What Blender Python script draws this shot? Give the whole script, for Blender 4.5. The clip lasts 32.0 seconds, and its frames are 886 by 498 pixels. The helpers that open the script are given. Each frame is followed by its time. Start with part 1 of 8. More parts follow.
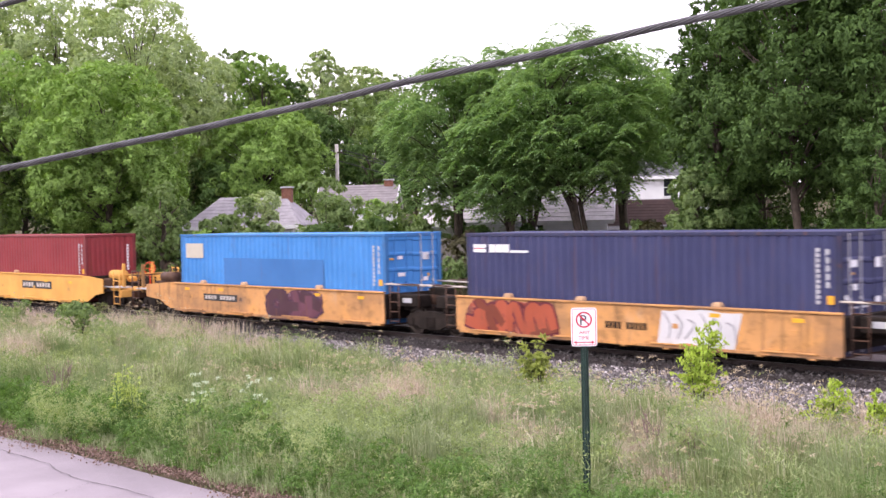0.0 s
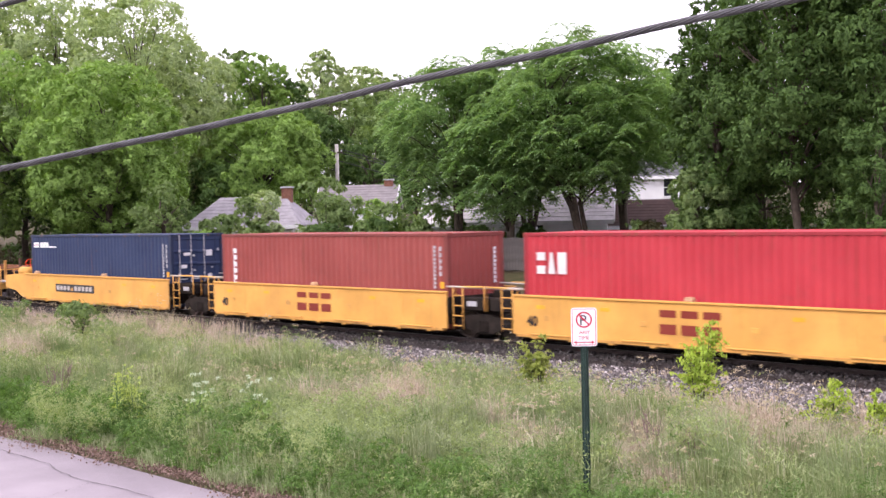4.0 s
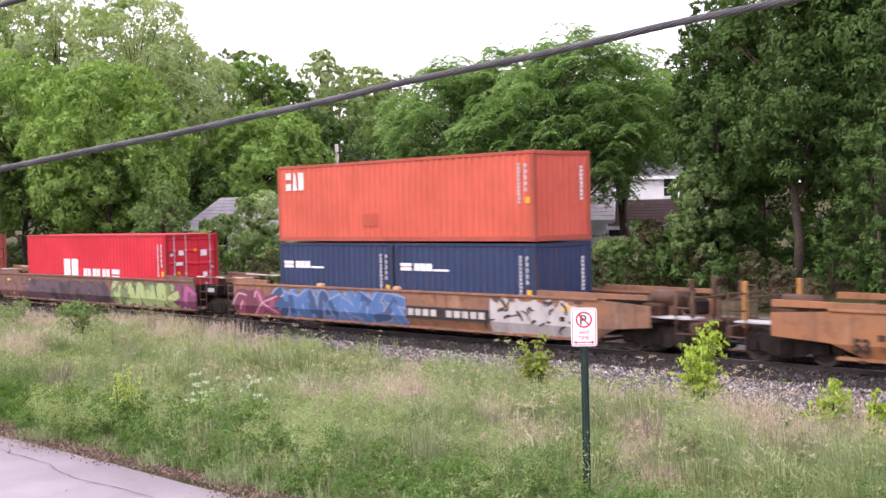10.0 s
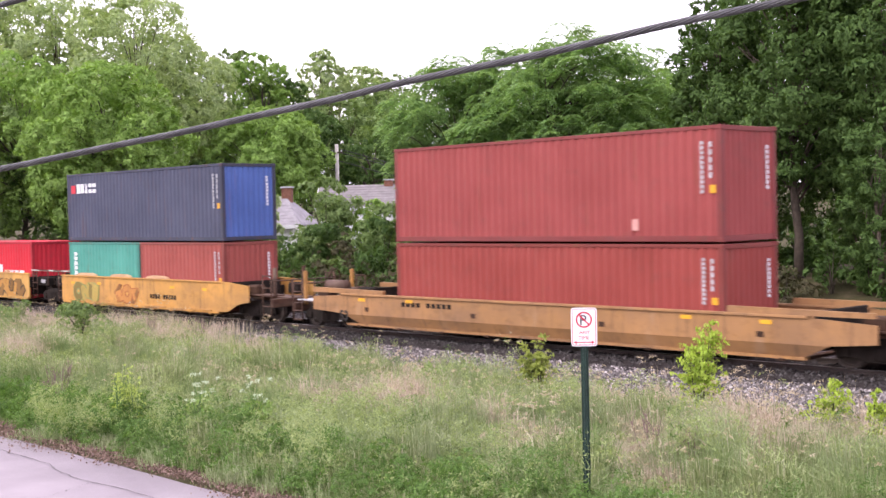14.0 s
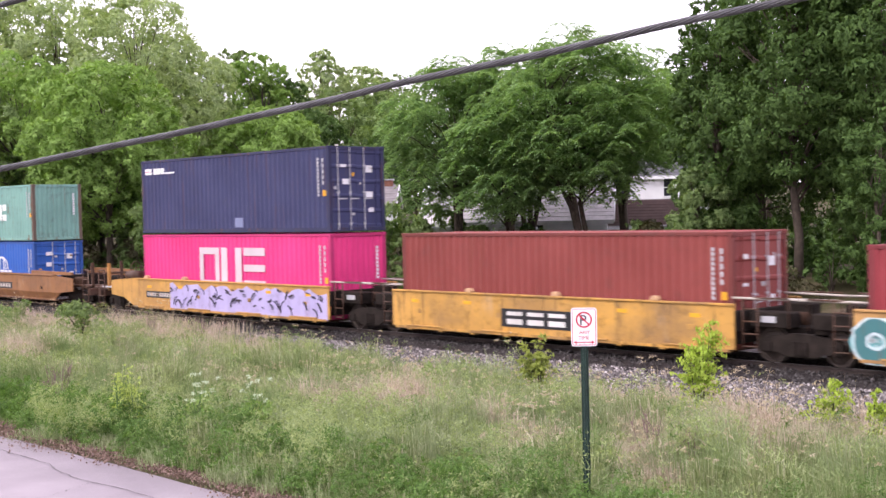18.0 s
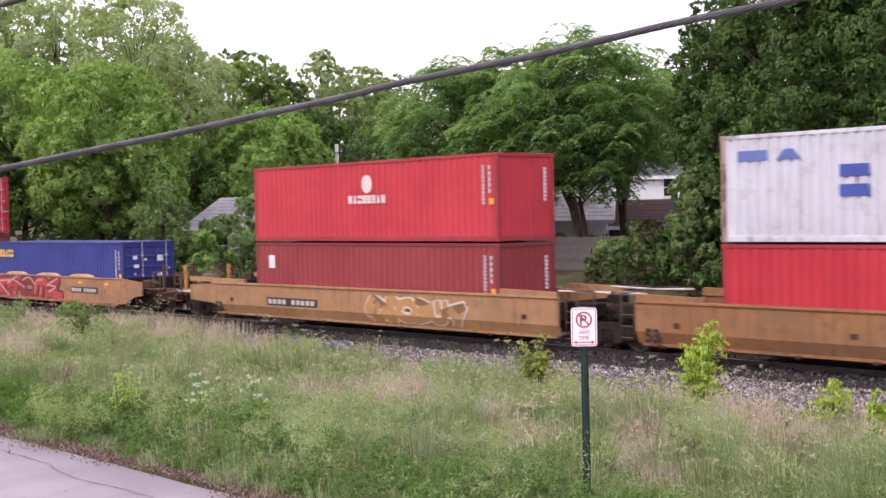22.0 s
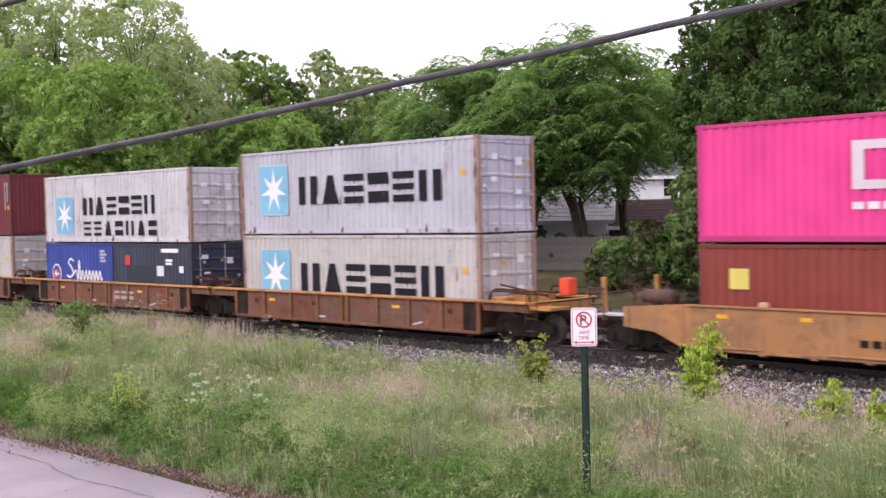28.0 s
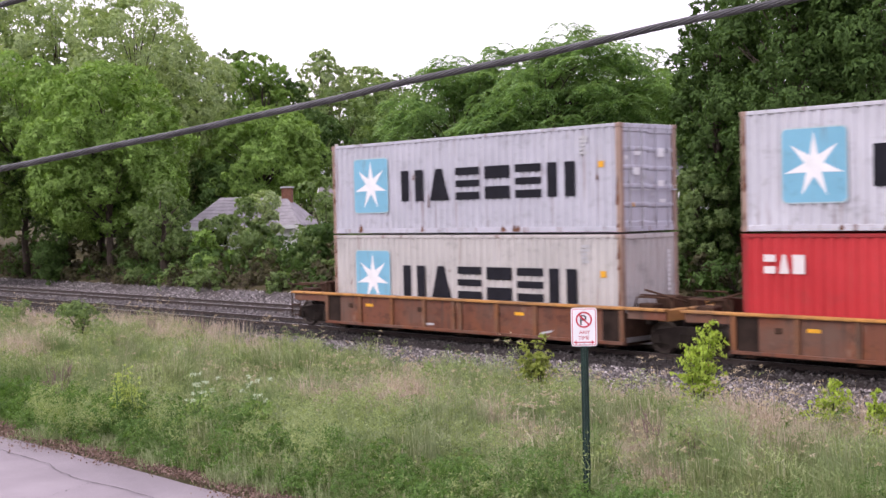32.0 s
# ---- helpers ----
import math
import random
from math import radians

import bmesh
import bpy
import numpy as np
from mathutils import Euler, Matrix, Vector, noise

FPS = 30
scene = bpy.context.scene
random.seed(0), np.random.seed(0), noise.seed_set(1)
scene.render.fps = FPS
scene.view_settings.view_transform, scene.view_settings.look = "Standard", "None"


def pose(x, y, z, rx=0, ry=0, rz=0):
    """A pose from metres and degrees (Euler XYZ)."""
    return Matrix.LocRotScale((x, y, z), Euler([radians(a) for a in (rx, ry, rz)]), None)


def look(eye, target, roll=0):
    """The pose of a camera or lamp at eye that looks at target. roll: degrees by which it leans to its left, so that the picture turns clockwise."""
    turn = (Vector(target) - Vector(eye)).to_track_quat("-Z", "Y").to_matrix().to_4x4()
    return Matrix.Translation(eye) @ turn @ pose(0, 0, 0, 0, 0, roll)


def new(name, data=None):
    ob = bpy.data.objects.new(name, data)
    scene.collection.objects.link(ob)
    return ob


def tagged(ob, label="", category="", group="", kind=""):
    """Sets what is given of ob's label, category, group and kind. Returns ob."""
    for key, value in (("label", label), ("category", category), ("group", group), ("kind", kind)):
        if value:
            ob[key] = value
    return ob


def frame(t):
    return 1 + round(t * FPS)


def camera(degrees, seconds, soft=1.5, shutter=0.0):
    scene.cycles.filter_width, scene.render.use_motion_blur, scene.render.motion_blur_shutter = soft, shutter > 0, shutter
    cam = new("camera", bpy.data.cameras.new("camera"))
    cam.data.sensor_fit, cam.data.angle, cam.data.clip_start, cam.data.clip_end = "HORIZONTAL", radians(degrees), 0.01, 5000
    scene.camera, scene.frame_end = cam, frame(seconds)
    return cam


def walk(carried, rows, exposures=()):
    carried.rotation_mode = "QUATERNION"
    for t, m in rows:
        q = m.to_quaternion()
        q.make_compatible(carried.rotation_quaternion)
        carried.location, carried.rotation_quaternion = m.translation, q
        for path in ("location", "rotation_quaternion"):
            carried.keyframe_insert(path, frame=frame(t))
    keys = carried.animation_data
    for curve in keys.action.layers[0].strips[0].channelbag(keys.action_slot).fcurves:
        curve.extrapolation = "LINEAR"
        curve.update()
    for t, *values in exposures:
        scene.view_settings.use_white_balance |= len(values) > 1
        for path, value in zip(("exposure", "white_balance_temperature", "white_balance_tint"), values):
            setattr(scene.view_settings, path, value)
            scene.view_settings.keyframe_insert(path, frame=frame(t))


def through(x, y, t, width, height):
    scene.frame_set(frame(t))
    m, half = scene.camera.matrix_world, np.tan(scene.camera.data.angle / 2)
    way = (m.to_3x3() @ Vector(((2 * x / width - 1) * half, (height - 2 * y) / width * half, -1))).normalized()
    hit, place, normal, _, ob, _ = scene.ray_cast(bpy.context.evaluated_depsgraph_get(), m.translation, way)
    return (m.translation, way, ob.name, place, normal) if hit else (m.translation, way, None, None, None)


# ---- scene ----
cam = camera(38.115, 32.0, soft=1.5, shutter=0.2)
EYE = Vector((0.0, -27.658, 3.844))
VIEW = look(EYE, EYE + Vector((-0.730786, 0.681965, -0.029587)), -1.339)
walk(cam, [(0.0, VIEW), (32.0, VIEW)], exposures=[(0.0, 0.51), (3.0, 0.47), (8.0, 0.54), (11.0, 0.5), (14.0, 0.57), (17.0, 0.54), (18.5, 0.43), (20.0, 0.26), (21.0, 0.1), (22.0, 0.23), (23.0, 0.49), (24.0, 0.61), (25.0, 0.27), (28.0, 0.12), (29.0, 0.05), (30.0, 0.11), (31.0, 0.15), (32.0, 0.07)])

# ---- light: bright overcast sky and one very soft sun ----
world = bpy.data.worlds.new("overcast_sky")
scene.world = world
world.use_nodes = True
wn, wl = world.node_tree.nodes, world.node_tree.links
wn.clear()
w_out = wn.new("ShaderNodeOutputWorld")
w_bg = wn.new("ShaderNodeBackground")
w_sky = wn.new("ShaderNodeTexSky")
w_sky.sky_type = "NISHITA"
w_sky.sun_disc = False
w_sky.sun_elevation = radians(48)
w_sky.sun_rotation = radians(200)
w_sky.air_density, w_sky.dust_density, w_sky.ozone_density = 1.0, 6.0, 1.0
w_dim = wn.new("ShaderNodeMix")
w_dim.data_type = "RGBA"
w_dim.blend_type = "MULTIPLY"
w_dim.inputs["Factor"].default_value = 1.0
w_dim.inputs["B"].default_value = (0.12, 0.12, 0.12, 1)
w_mix = wn.new("ShaderNodeMix")
w_mix.data_type = "RGBA"
w_mix.inputs["Factor"].default_value = 0.86
w_mix.inputs["B"].default_value = (1.115, 1.0, 1.195, 1)
wl.new(w_sky.outputs["Color"], w_dim.inputs["A"])
wl.new(w_dim.outputs["Result"], w_mix.inputs["A"])
wl.new(w_mix.outputs["Result"], w_bg.inputs["Color"])
w_bg.inputs["Strength"].default_value = 1.55
wl.new(w_bg.outputs["Background"], w_out.inputs["Surface"])

sun_data = bpy.data.lights.new("sun", "SUN")
sun_data.energy, sun_data.angle, sun_data.color = 1.5, radians(25), (1.0, 0.96, 0.92)
sun = new("sun", sun_data)
sun.matrix_world = look((0, 0, 50), (11.0, 32.0, 13.0))


# ---- materials ----
def hexc(h):
    """Linear colour from a display colour such as 'a0b0c0'."""
    c = [int(h[i:i + 2], 16) / 255 for i in (0, 2, 4)]
    return tuple(v / 12.92 if v <= 0.04045 else ((v + 0.055) / 1.055) ** 2.4 for v in c)


def shade(c, k):
    return tuple(min(1.0, v * k) for v in c)


class Nodes:
    """A small builder for one node material."""

    def __init__(self, name):
        self.mat = bpy.data.materials.new(name)
        self.mat.use_nodes = True
        self.n, self.l = self.mat.node_tree.nodes, self.mat.node_tree.links
        self.bsdf = self.n["Principled BSDF"]
        self.co = self.n.new("ShaderNodeTexCoord").outputs["Object"]

    def scaled(self, s):
        m = self.n.new("ShaderNodeMapping")
        m.inputs["Scale"].default_value = s
        self.l.new(self.co, m.inputs["Vector"])
        return m.outputs["Vector"]

    def noise(self, scale, detail=4.0, stretch=None, rough=0.55, lift=None):
        t = self.n.new("ShaderNodeTexNoise")
        t.inputs["Scale"].default_value, t.inputs["Detail"].default_value = scale, detail
        t.inputs["Roughness"].default_value = rough
        v = self.scaled(stretch) if stretch else self.co
        if lift is not None:
            add = self.n.new("ShaderNodeVectorMath")
            add.operation = "ADD"
            self.l.new(v, add.inputs[0])
            self.l.new(lift, add.inputs[1])
            v = add.outputs[0]
        self.l.new(v, t.inputs["Vector"])
        return t.outputs["Fac"]

    def ramp(self, fac, *stops):
        r = self.n.new("ShaderNodeValToRGB")
        e = r.color_ramp.elements
        while len(e) < len(stops):
            e.new(0.5)
        for k, (p, c) in zip(e, stops):
            k.position = p
            k.color = (*c, 1) if not isinstance(c, (int, float)) else (c, c, c, 1)
        self.l.new(fac, r.inputs["Fac"])
        return r.outputs["Color"]

    def mix(self, fac, a, b, mode="MIX"):
        m = self.n.new("ShaderNodeMix")
        m.data_type, m.blend_type = "RGBA", mode
        for key, v in (("Factor", fac), ("A", a), ("B", b)):
            if isinstance(v, (int, float)) and key == "Factor":
                m.inputs[key].default_value = v
            elif isinstance(v, tuple):
                m.inputs[key].default_value = (*v, 1)
            else:
                self.l.new(v, m.inputs[key])
        return m.outputs["Result"]

    def random(self):
        """A random number for each object, as a value."""
        return self.n.new("ShaderNodeObjectInfo").outputs["Random"]

    def island(self):
        return self.n.new("ShaderNodeNewGeometry").outputs["Random Per Island"]

    def times(self, v, k):
        m = self.n.new("ShaderNodeMath")
        m.operation = "MULTIPLY"
        self.l.new(v, m.inputs[0])
        m.inputs[1].default_value = k
        return m.outputs[0]

    def bump(self, fac, strength=0.3, distance=0.01):
        b = self.n.new("ShaderNodeBump")
        b.inputs["Strength"].default_value, b.inputs["Distance"].default_value = strength, distance
        self.l.new(fac, b.inputs["Height"])
        self.l.new(b.outputs["Normal"], self.bsdf.inputs["Normal"])

    def done(self, colour, rough=0.6, metal=0.0, spec=0.4):
        i = self.bsdf.inputs
        if isinstance(colour, tuple):
            i["Base Color"].default_value = (*colour, 1)
        else:
            self.l.new(colour, i["Base Color"])
        if isinstance(rough, (int, float)):
            i["Roughness"].default_value = rough
        else:
            self.l.new(rough, i["Roughness"])
        i["Metallic"].default_value = metal
        i["Specular IOR Level"].default_value = spec
        return self.mat


RUST = (0.11, 0.045, 0.022)
PAINTS = {}


def paint(h, wear=0.35, rough=0.5, dirt=(0.06, 0.05, 0.042)):
    """Weathered paint of a display colour: fading, run-off streaks, grime and rust spots."""
    key = (h, wear, rough)
    if key in PAINTS:
        return PAINTS[key]
    m = Nodes("paint_" + h)
    base = shade(hexc(h), 0.8)
    shift = m.n.new("ShaderNodeCombineXYZ")
    m.l.new(m.times(m.random(), 40.0), shift.inputs["X"])
    m.l.new(m.times(m.random(), 17.0), shift.inputs["Z"])
    shift = shift.outputs[0]
    cloud = m.noise(0.5, 5.0, lift=shift)
    col = m.mix(m.ramp(cloud, (0.32, 0.0), (0.7, 1.0)), shade(base, 0.86), tuple(min(0.9, v * 1.06 + 0.01) for v in base))
    grime = m.noise(1.7, 7.0, (1.0, 1.0, 1.3), 0.65, shift)
    col = m.mix(m.ramp(grime, (0.54, 0.0), (0.72, 0.55 * wear)), col, dirt)
    streak = m.noise(2.6, 3.0, (2.6, 2.6, 0.16), 0.5, shift)
    col = m.mix(m.ramp(streak, (0.6, 0.0), (0.72, 0.8 * wear)), col, shade(RUST, 1.35))
    speck = m.noise(3.4, 9.0, (1.0, 1.0, 0.6), 0.75, shift)
    col = m.mix(m.ramp(speck, (0.66 - 0.07 * wear, 0.0), (0.73, min(1.0, 1.7 * wear))), col, RUST)
    m.bump(m.noise(5.0, 4.0), 0.1, 0.01)
    PAINTS[key] = m.done(col, rough + 0.08, 0.0, 0.3)
    return PAINTS[key]


def plain(name, c, rough=0.6, metal=0.0, var=0.25, scale=4.0, spec=0.4):
    m = Nodes(name)
    f = m.noise(scale, 5.0)
    col = m.mix(m.ramp(f, (0.3, 0.0), (0.7, 1.0)), shade(c, 1 - var), shade(c, 1 + var * 0.6))
    m.bump(m.noise(scale * 6, 3.0), 0.15, 0.01)
    return m.done(col, rough, metal, spec)


def leaf_material(name, dark, light, through=0.46):
    """Leaves: each a little different, and letting some light through."""
    m = Nodes(name)
    c = m.ramp(m.island(), (0.0, dark), (0.6, light), (1.0, shade(light, 1.25)))
    big = m.noise(0.45, 3.0)
    c = m.mix(m.ramp(big, (0.35, 0.0), (0.65, 0.3)), c, shade(dark, 1.2))
    m.done(c, 0.6, 0.0, 0.13)
    t = m.n.new("ShaderNodeBsdfTranslucent")
    m.l.new(m.mix(1.0, c, (0.95, 1.0, 0.45), "MULTIPLY"), t.inputs["Color"])
    s = m.n.new("ShaderNodeMixShader")
    s.inputs[0].default_value = through
    m.l.new(m.bsdf.outputs[0], s.inputs[1])
    m.l.new(t.outputs[0], s.inputs[2])
    m.l.new(s.outputs[0], m.n["Material Output"].inputs["Surface"])
    return m.mat


def car_paint(h, wear=0.5):
    """Well-car paint: the same weathering with large road-grime patches and rubbed pale spots."""
    key = (h, wear, "car")
    if key in PAINTS:
        return PAINTS[key]
    m = Nodes("car_paint_" + h)
    base = shade(hexc(h), 0.75)
    grey = sum(base) / 3
    base = tuple(v * 0.95 + grey * 0.05 for v in base)
    shift = m.n.new("ShaderNodeCombineXYZ")
    m.l.new(m.times(m.random(), 40.0), shift.inputs["X"])
    shift = shift.outputs[0]
    col = m.mix(m.ramp(m.noise(0.6, 5.0, lift=shift), (0.3, 0.0), (0.7, 1.0)), shade(base, 0.85), shade(base, 1.15))
    warm = tuple(min(0.9, v * k) for v, k in zip(base, (1.3, 1.25, 0.95)))
    col = m.mix(m.ramp(m.noise(1.5, 7.0, None, 0.68, shift), (0.5, 0.0), (0.64, 0.7 * wear)), col, warm)
    col = m.mix(m.ramp(m.noise(2.1, 7.0, (1.0, 1.0, 1.4), 0.66, shift), (0.52, 0.0), (0.62, 0.75 * wear)), col, shade(base, 0.5))
    col = m.mix(m.ramp(m.noise(0.45, 6.0, (1.0, 1.0, 1.6), 0.62, shift), (0.45, 0.0), (0.68, 0.8 * wear)), col, (0.13, 0.088, 0.068))
    col = m.mix(m.ramp(m.noise(1.3, 5.0, (1.0, 1.0, 0.5), 0.6, shift), (0.6, 0.0), (0.75, 0.5 * wear)), col, (0.42, 0.33, 0.25))
    col = m.mix(m.ramp(m.noise(2.4, 3.0, (2.4, 2.4, 0.2), 0.5, shift), (0.58, 0.0), (0.72, 0.8 * wear)), col, (0.06, 0.042, 0.034))
    col = m.mix(m.ramp(m.noise(3.0, 9.0, None, 0.75, shift), (0.62, 0.0), (0.7, min(1.0, 1.4 * wear))), col, RUST)
    m.bump(m.noise(4.0, 4.0), 0.12, 0.012)
    PAINTS[key] = m.done(col, 0.62, 0.0, 0.25)
    return PAINTS[key]


STEEL_DARK = plain("grimy_dark_steel", (0.022, 0.017, 0.0145), 0.85, 0.0, 0.5, 3.0, 0.1)
STEEL_RUST = plain("rusty_brown_steel", (0.065, 0.036, 0.024), 0.85, 0.0, 0.5, 2.5, 0.15)
RAIL_SIDE = plain("rusty_rail_steel", (0.06, 0.045, 0.04), 0.75, 0.2, 0.3, 3.0)
RAIL_TOP = plain("polished_rail_steel", (0.42, 0.41, 0.42), 0.35, 0.9, 0.15, 3.0)
WHITE_P = plain("white_paint", (0.74, 0.74, 0.76), 0.5, 0.0, 0.1, 3.0)
BLACK_P = plain("black_paint", (0.016, 0.016, 0.018), 0.5, 0.0, 0.3, 3.0)
YELLOW_P = plain("yellow_marking", (0.72, 0.36, 0.02), 0.5, 0.0, 0.15, 3.0)
GREY_P = plain("light_grey_paint", (0.46, 0.46, 0.48), 0.5, 0.0, 0.2, 3.0)
RED_GEAR = plain("orange_red_lamp_box", (0.7, 0.07, 0.02), 0.5, 0.0, 0.2, 3.0)
BARK = plain("grey_brown_bark", (0.085, 0.066, 0.05), 0.9, 0.0, 0.4, 5.0)


# ---- building helpers ----
def add_box(bm, x0, x1, y0, y1, z0, z1):
    v = [bm.verts.new(p) for p in ((x0, y0, z0), (x1, y0, z0), (x1, y1, z0), (x0, y1, z0), (x0, y0, z1), (x1, y0, z1), (x1, y1, z1), (x0, y1, z1))]
    for f in ((3, 2, 1, 0), (4, 5, 6, 7), (0, 1, 5, 4), (1, 2, 6, 5), (2, 3, 7, 6), (3, 0, 4, 7)):
        bm.faces.new([v[i] for i in f])


def add_prism(bm, outline, y0, y1):
    """A plate: an outline in x and z (anticlockwise seen from -y) between y0 and y1."""
    a = [bm.verts.new((x, y0, z)) for x, z in outline]
    b = [bm.verts.new((x, y1, z)) for x, z in outline]
    bm.faces.new(a)
    bm.faces.new(b[::-1])
    for i in range(len(a)):
        j = (i + 1) % len(a)
        bm.faces.new((a[j], a[i], b[i], b[j]))


def add_tube(bm, points, radius, sides=8):
    """A tube along points; radius is one number or one for each point."""
    points = [Vector(p) for p in points]
    radii = radius if isinstance(radius, (list, tuple)) else [radius] * len(points)
    rings = []
    for i, p in enumerate(points):
        d = (points[min(i + 1, len(points) - 1)] - points[max(i - 1, 0)]).normalized()
        side = d.cross(Vector((0.13, 0.37, 1.0)) if abs(d.z) < 0.95 else Vector((1, 0.2, 0))).normalized()
        up = side.cross(d)
        rings.append([bm.verts.new(p + (side * math.cos(2 * math.pi * k / sides) + up * math.sin(2 * math.pi * k / sides)) * radii[i]) for k in range(sides)])
    for a, b in zip(rings, rings[1:]):
        for k in range(sides):
            bm.faces.new((a[k], a[(k + 1) % sides], b[(k + 1) % sides], b[k]))
    bm.faces.new(rings[0][::-1])
    bm.faces.new(rings[-1])


def mesh_of(bm, name, bevel=0.0, smooth=False):
    if bevel:
        bmesh.ops.bevel(bm, geom=bm.edges[:], offset=bevel, segments=1, affect="EDGES", clamp_overlap=True)
    me = bpy.data.meshes.new(name)
    bm.to_mesh(me)
    bm.free()
    if smooth:
        me.shade_smooth()
    return me


def mesh_from(name, verts, faces, smooth=False):
    """A mesh from arrays: verts (n, 3) and faces (m, k), all of k corners."""
    me = bpy.data.meshes.new(name)
    verts, faces = np.asarray(verts, np.float32), np.asarray(faces, np.int32)
    m, k = faces.shape
    me.vertices.add(len(verts))
    me.vertices.foreach_set("co", verts.ravel())
    me.loops.add(m * k)
    me.loops.foreach_set("vertex_index", faces.ravel())
    me.polygons.add(m)
    me.polygons.foreach_set("loop_start", np.arange(0, m * k, k, dtype=np.int32))
    me.polygons.foreach_set("loop_total", np.full(m, k, np.int32))
    me.polygons.foreach_set("use_smooth", np.full(m, smooth))
    me.update(calc_edges=True)
    return me


def piece(name, me, material, parent=None, label="", at=None):
    """An object on a mesh that may be shared; its material is its own."""
    ob = new(name, me)
    if not me.materials:
        me.materials.append(material)
    if me.materials[0] != material:
        ob.material_slots[0].link = "OBJECT"
        ob.material_slots[0].material = material
    if parent:
        ob.parent = parent
    if at is not None:
        ob.matrix_basis = at
    if label:
        tagged(ob, label)
    return ob


def part(name, bm, material, parent, label="", bevel=0.0, smooth=False):
    return piece(name, mesh_of(bm, name, bevel, smooth), material, parent, label)


def box_part(name, parent, material, x0, x1, y0, y1, z0, z1, label="", bevel=0.0):
    bm = bmesh.new()
    add_box(bm, x0, x1, y0, y1, z0, z1)
    return part(name, bm, material, parent, label, bevel)


def thing(name, label, category, group="", at=None):
    ob = new(name)
    ob.empty_display_size = 0.3
    tagged(ob, label, category, group)
    if at is not None:
        ob.matrix_basis = at
    return ob


CACHE = {}


def cached(key, make):
    if key not in CACHE:
        CACHE[key] = make()
    return CACHE[key]


# ---- ground, road, tracks ----
def ground_height(x, y):
    """Height of the bare ground: road verge, hollow, track bed, far bank, rising wood."""
    ys = [-400, -60, -17.9, -16.0, -12.0, -8.0, -5.2, -2.7, -2.2, 6.3, 7.0, 8.6, 10.5, 14.0, 25.0, 60.0, 120.0, 250.0, 900.0]
    zs = [0.6, -0.1, -0.05, 0.05, -0.1, -0.32, -0.5, -0.27, -0.2, -0.2, -0.3, -0.45, 0.25, 0.9, 1.2, 2.2, 6.0, 9.0, 12.0]
    return float(np.interp(y, ys, zs))


def ground_bump(x, y):
    k = min(1.0, max(0.0, (abs(y - 2.0) - 7.5) / 2.0)) * min(1.0, max(0.0, (y + 17.6) / 1.0)) if y < 40 else 1.0
    return 0.22 * k * noise.noise(Vector((x * 0.21, y * 0.21, 0.3)))


def ground():
    xs = np.r_[-1500, -700, -350, -220, np.arange(-160, 41, 1.6), 80, 200, 600, 1500]
    ys = np.r_[-1200, -500, -200, -90, -50, np.arange(-30, 30, 0.6), np.arange(30, 80, 4), 100, 140, 200, 350, 700, 1500]
    v = [(x, y, ground_height(x, y) + ground_bump(x, y)) for y in ys for x in xs]
    n = len(xs)
    f = [(j * n + i, j * n + i + 1, (j + 1) * n + i + 1, (j + 1) * n + i) for j in range(len(ys) - 1) for i in range(n - 1)]
    m = Nodes("earth_and_dead_grass")
    a = m.noise(0.9, 5.0)
    c = m.ramp(a, (0.3, (0.04, 0.045, 0.018)), (0.5, (0.075, 0.062, 0.036)), (0.7, (0.15, 0.11, 0.085)))
    c = m.mix(m.ramp(m.noise(14.0, 6.0), (0.4, 0.0), (0.7, 0.6)), c, (0.05, 0.055, 0.02))
    m.bump(m.noise(9.0, 6.0), 0.6, 0.05)
    m.done(c, 0.95, 0.0, 0.1)
    return tagged(piece("ground", mesh_from("ground", v, f, True), m.mat), "grassy earth bank with bare dirt patches", "ground", kind="structure")


ground()


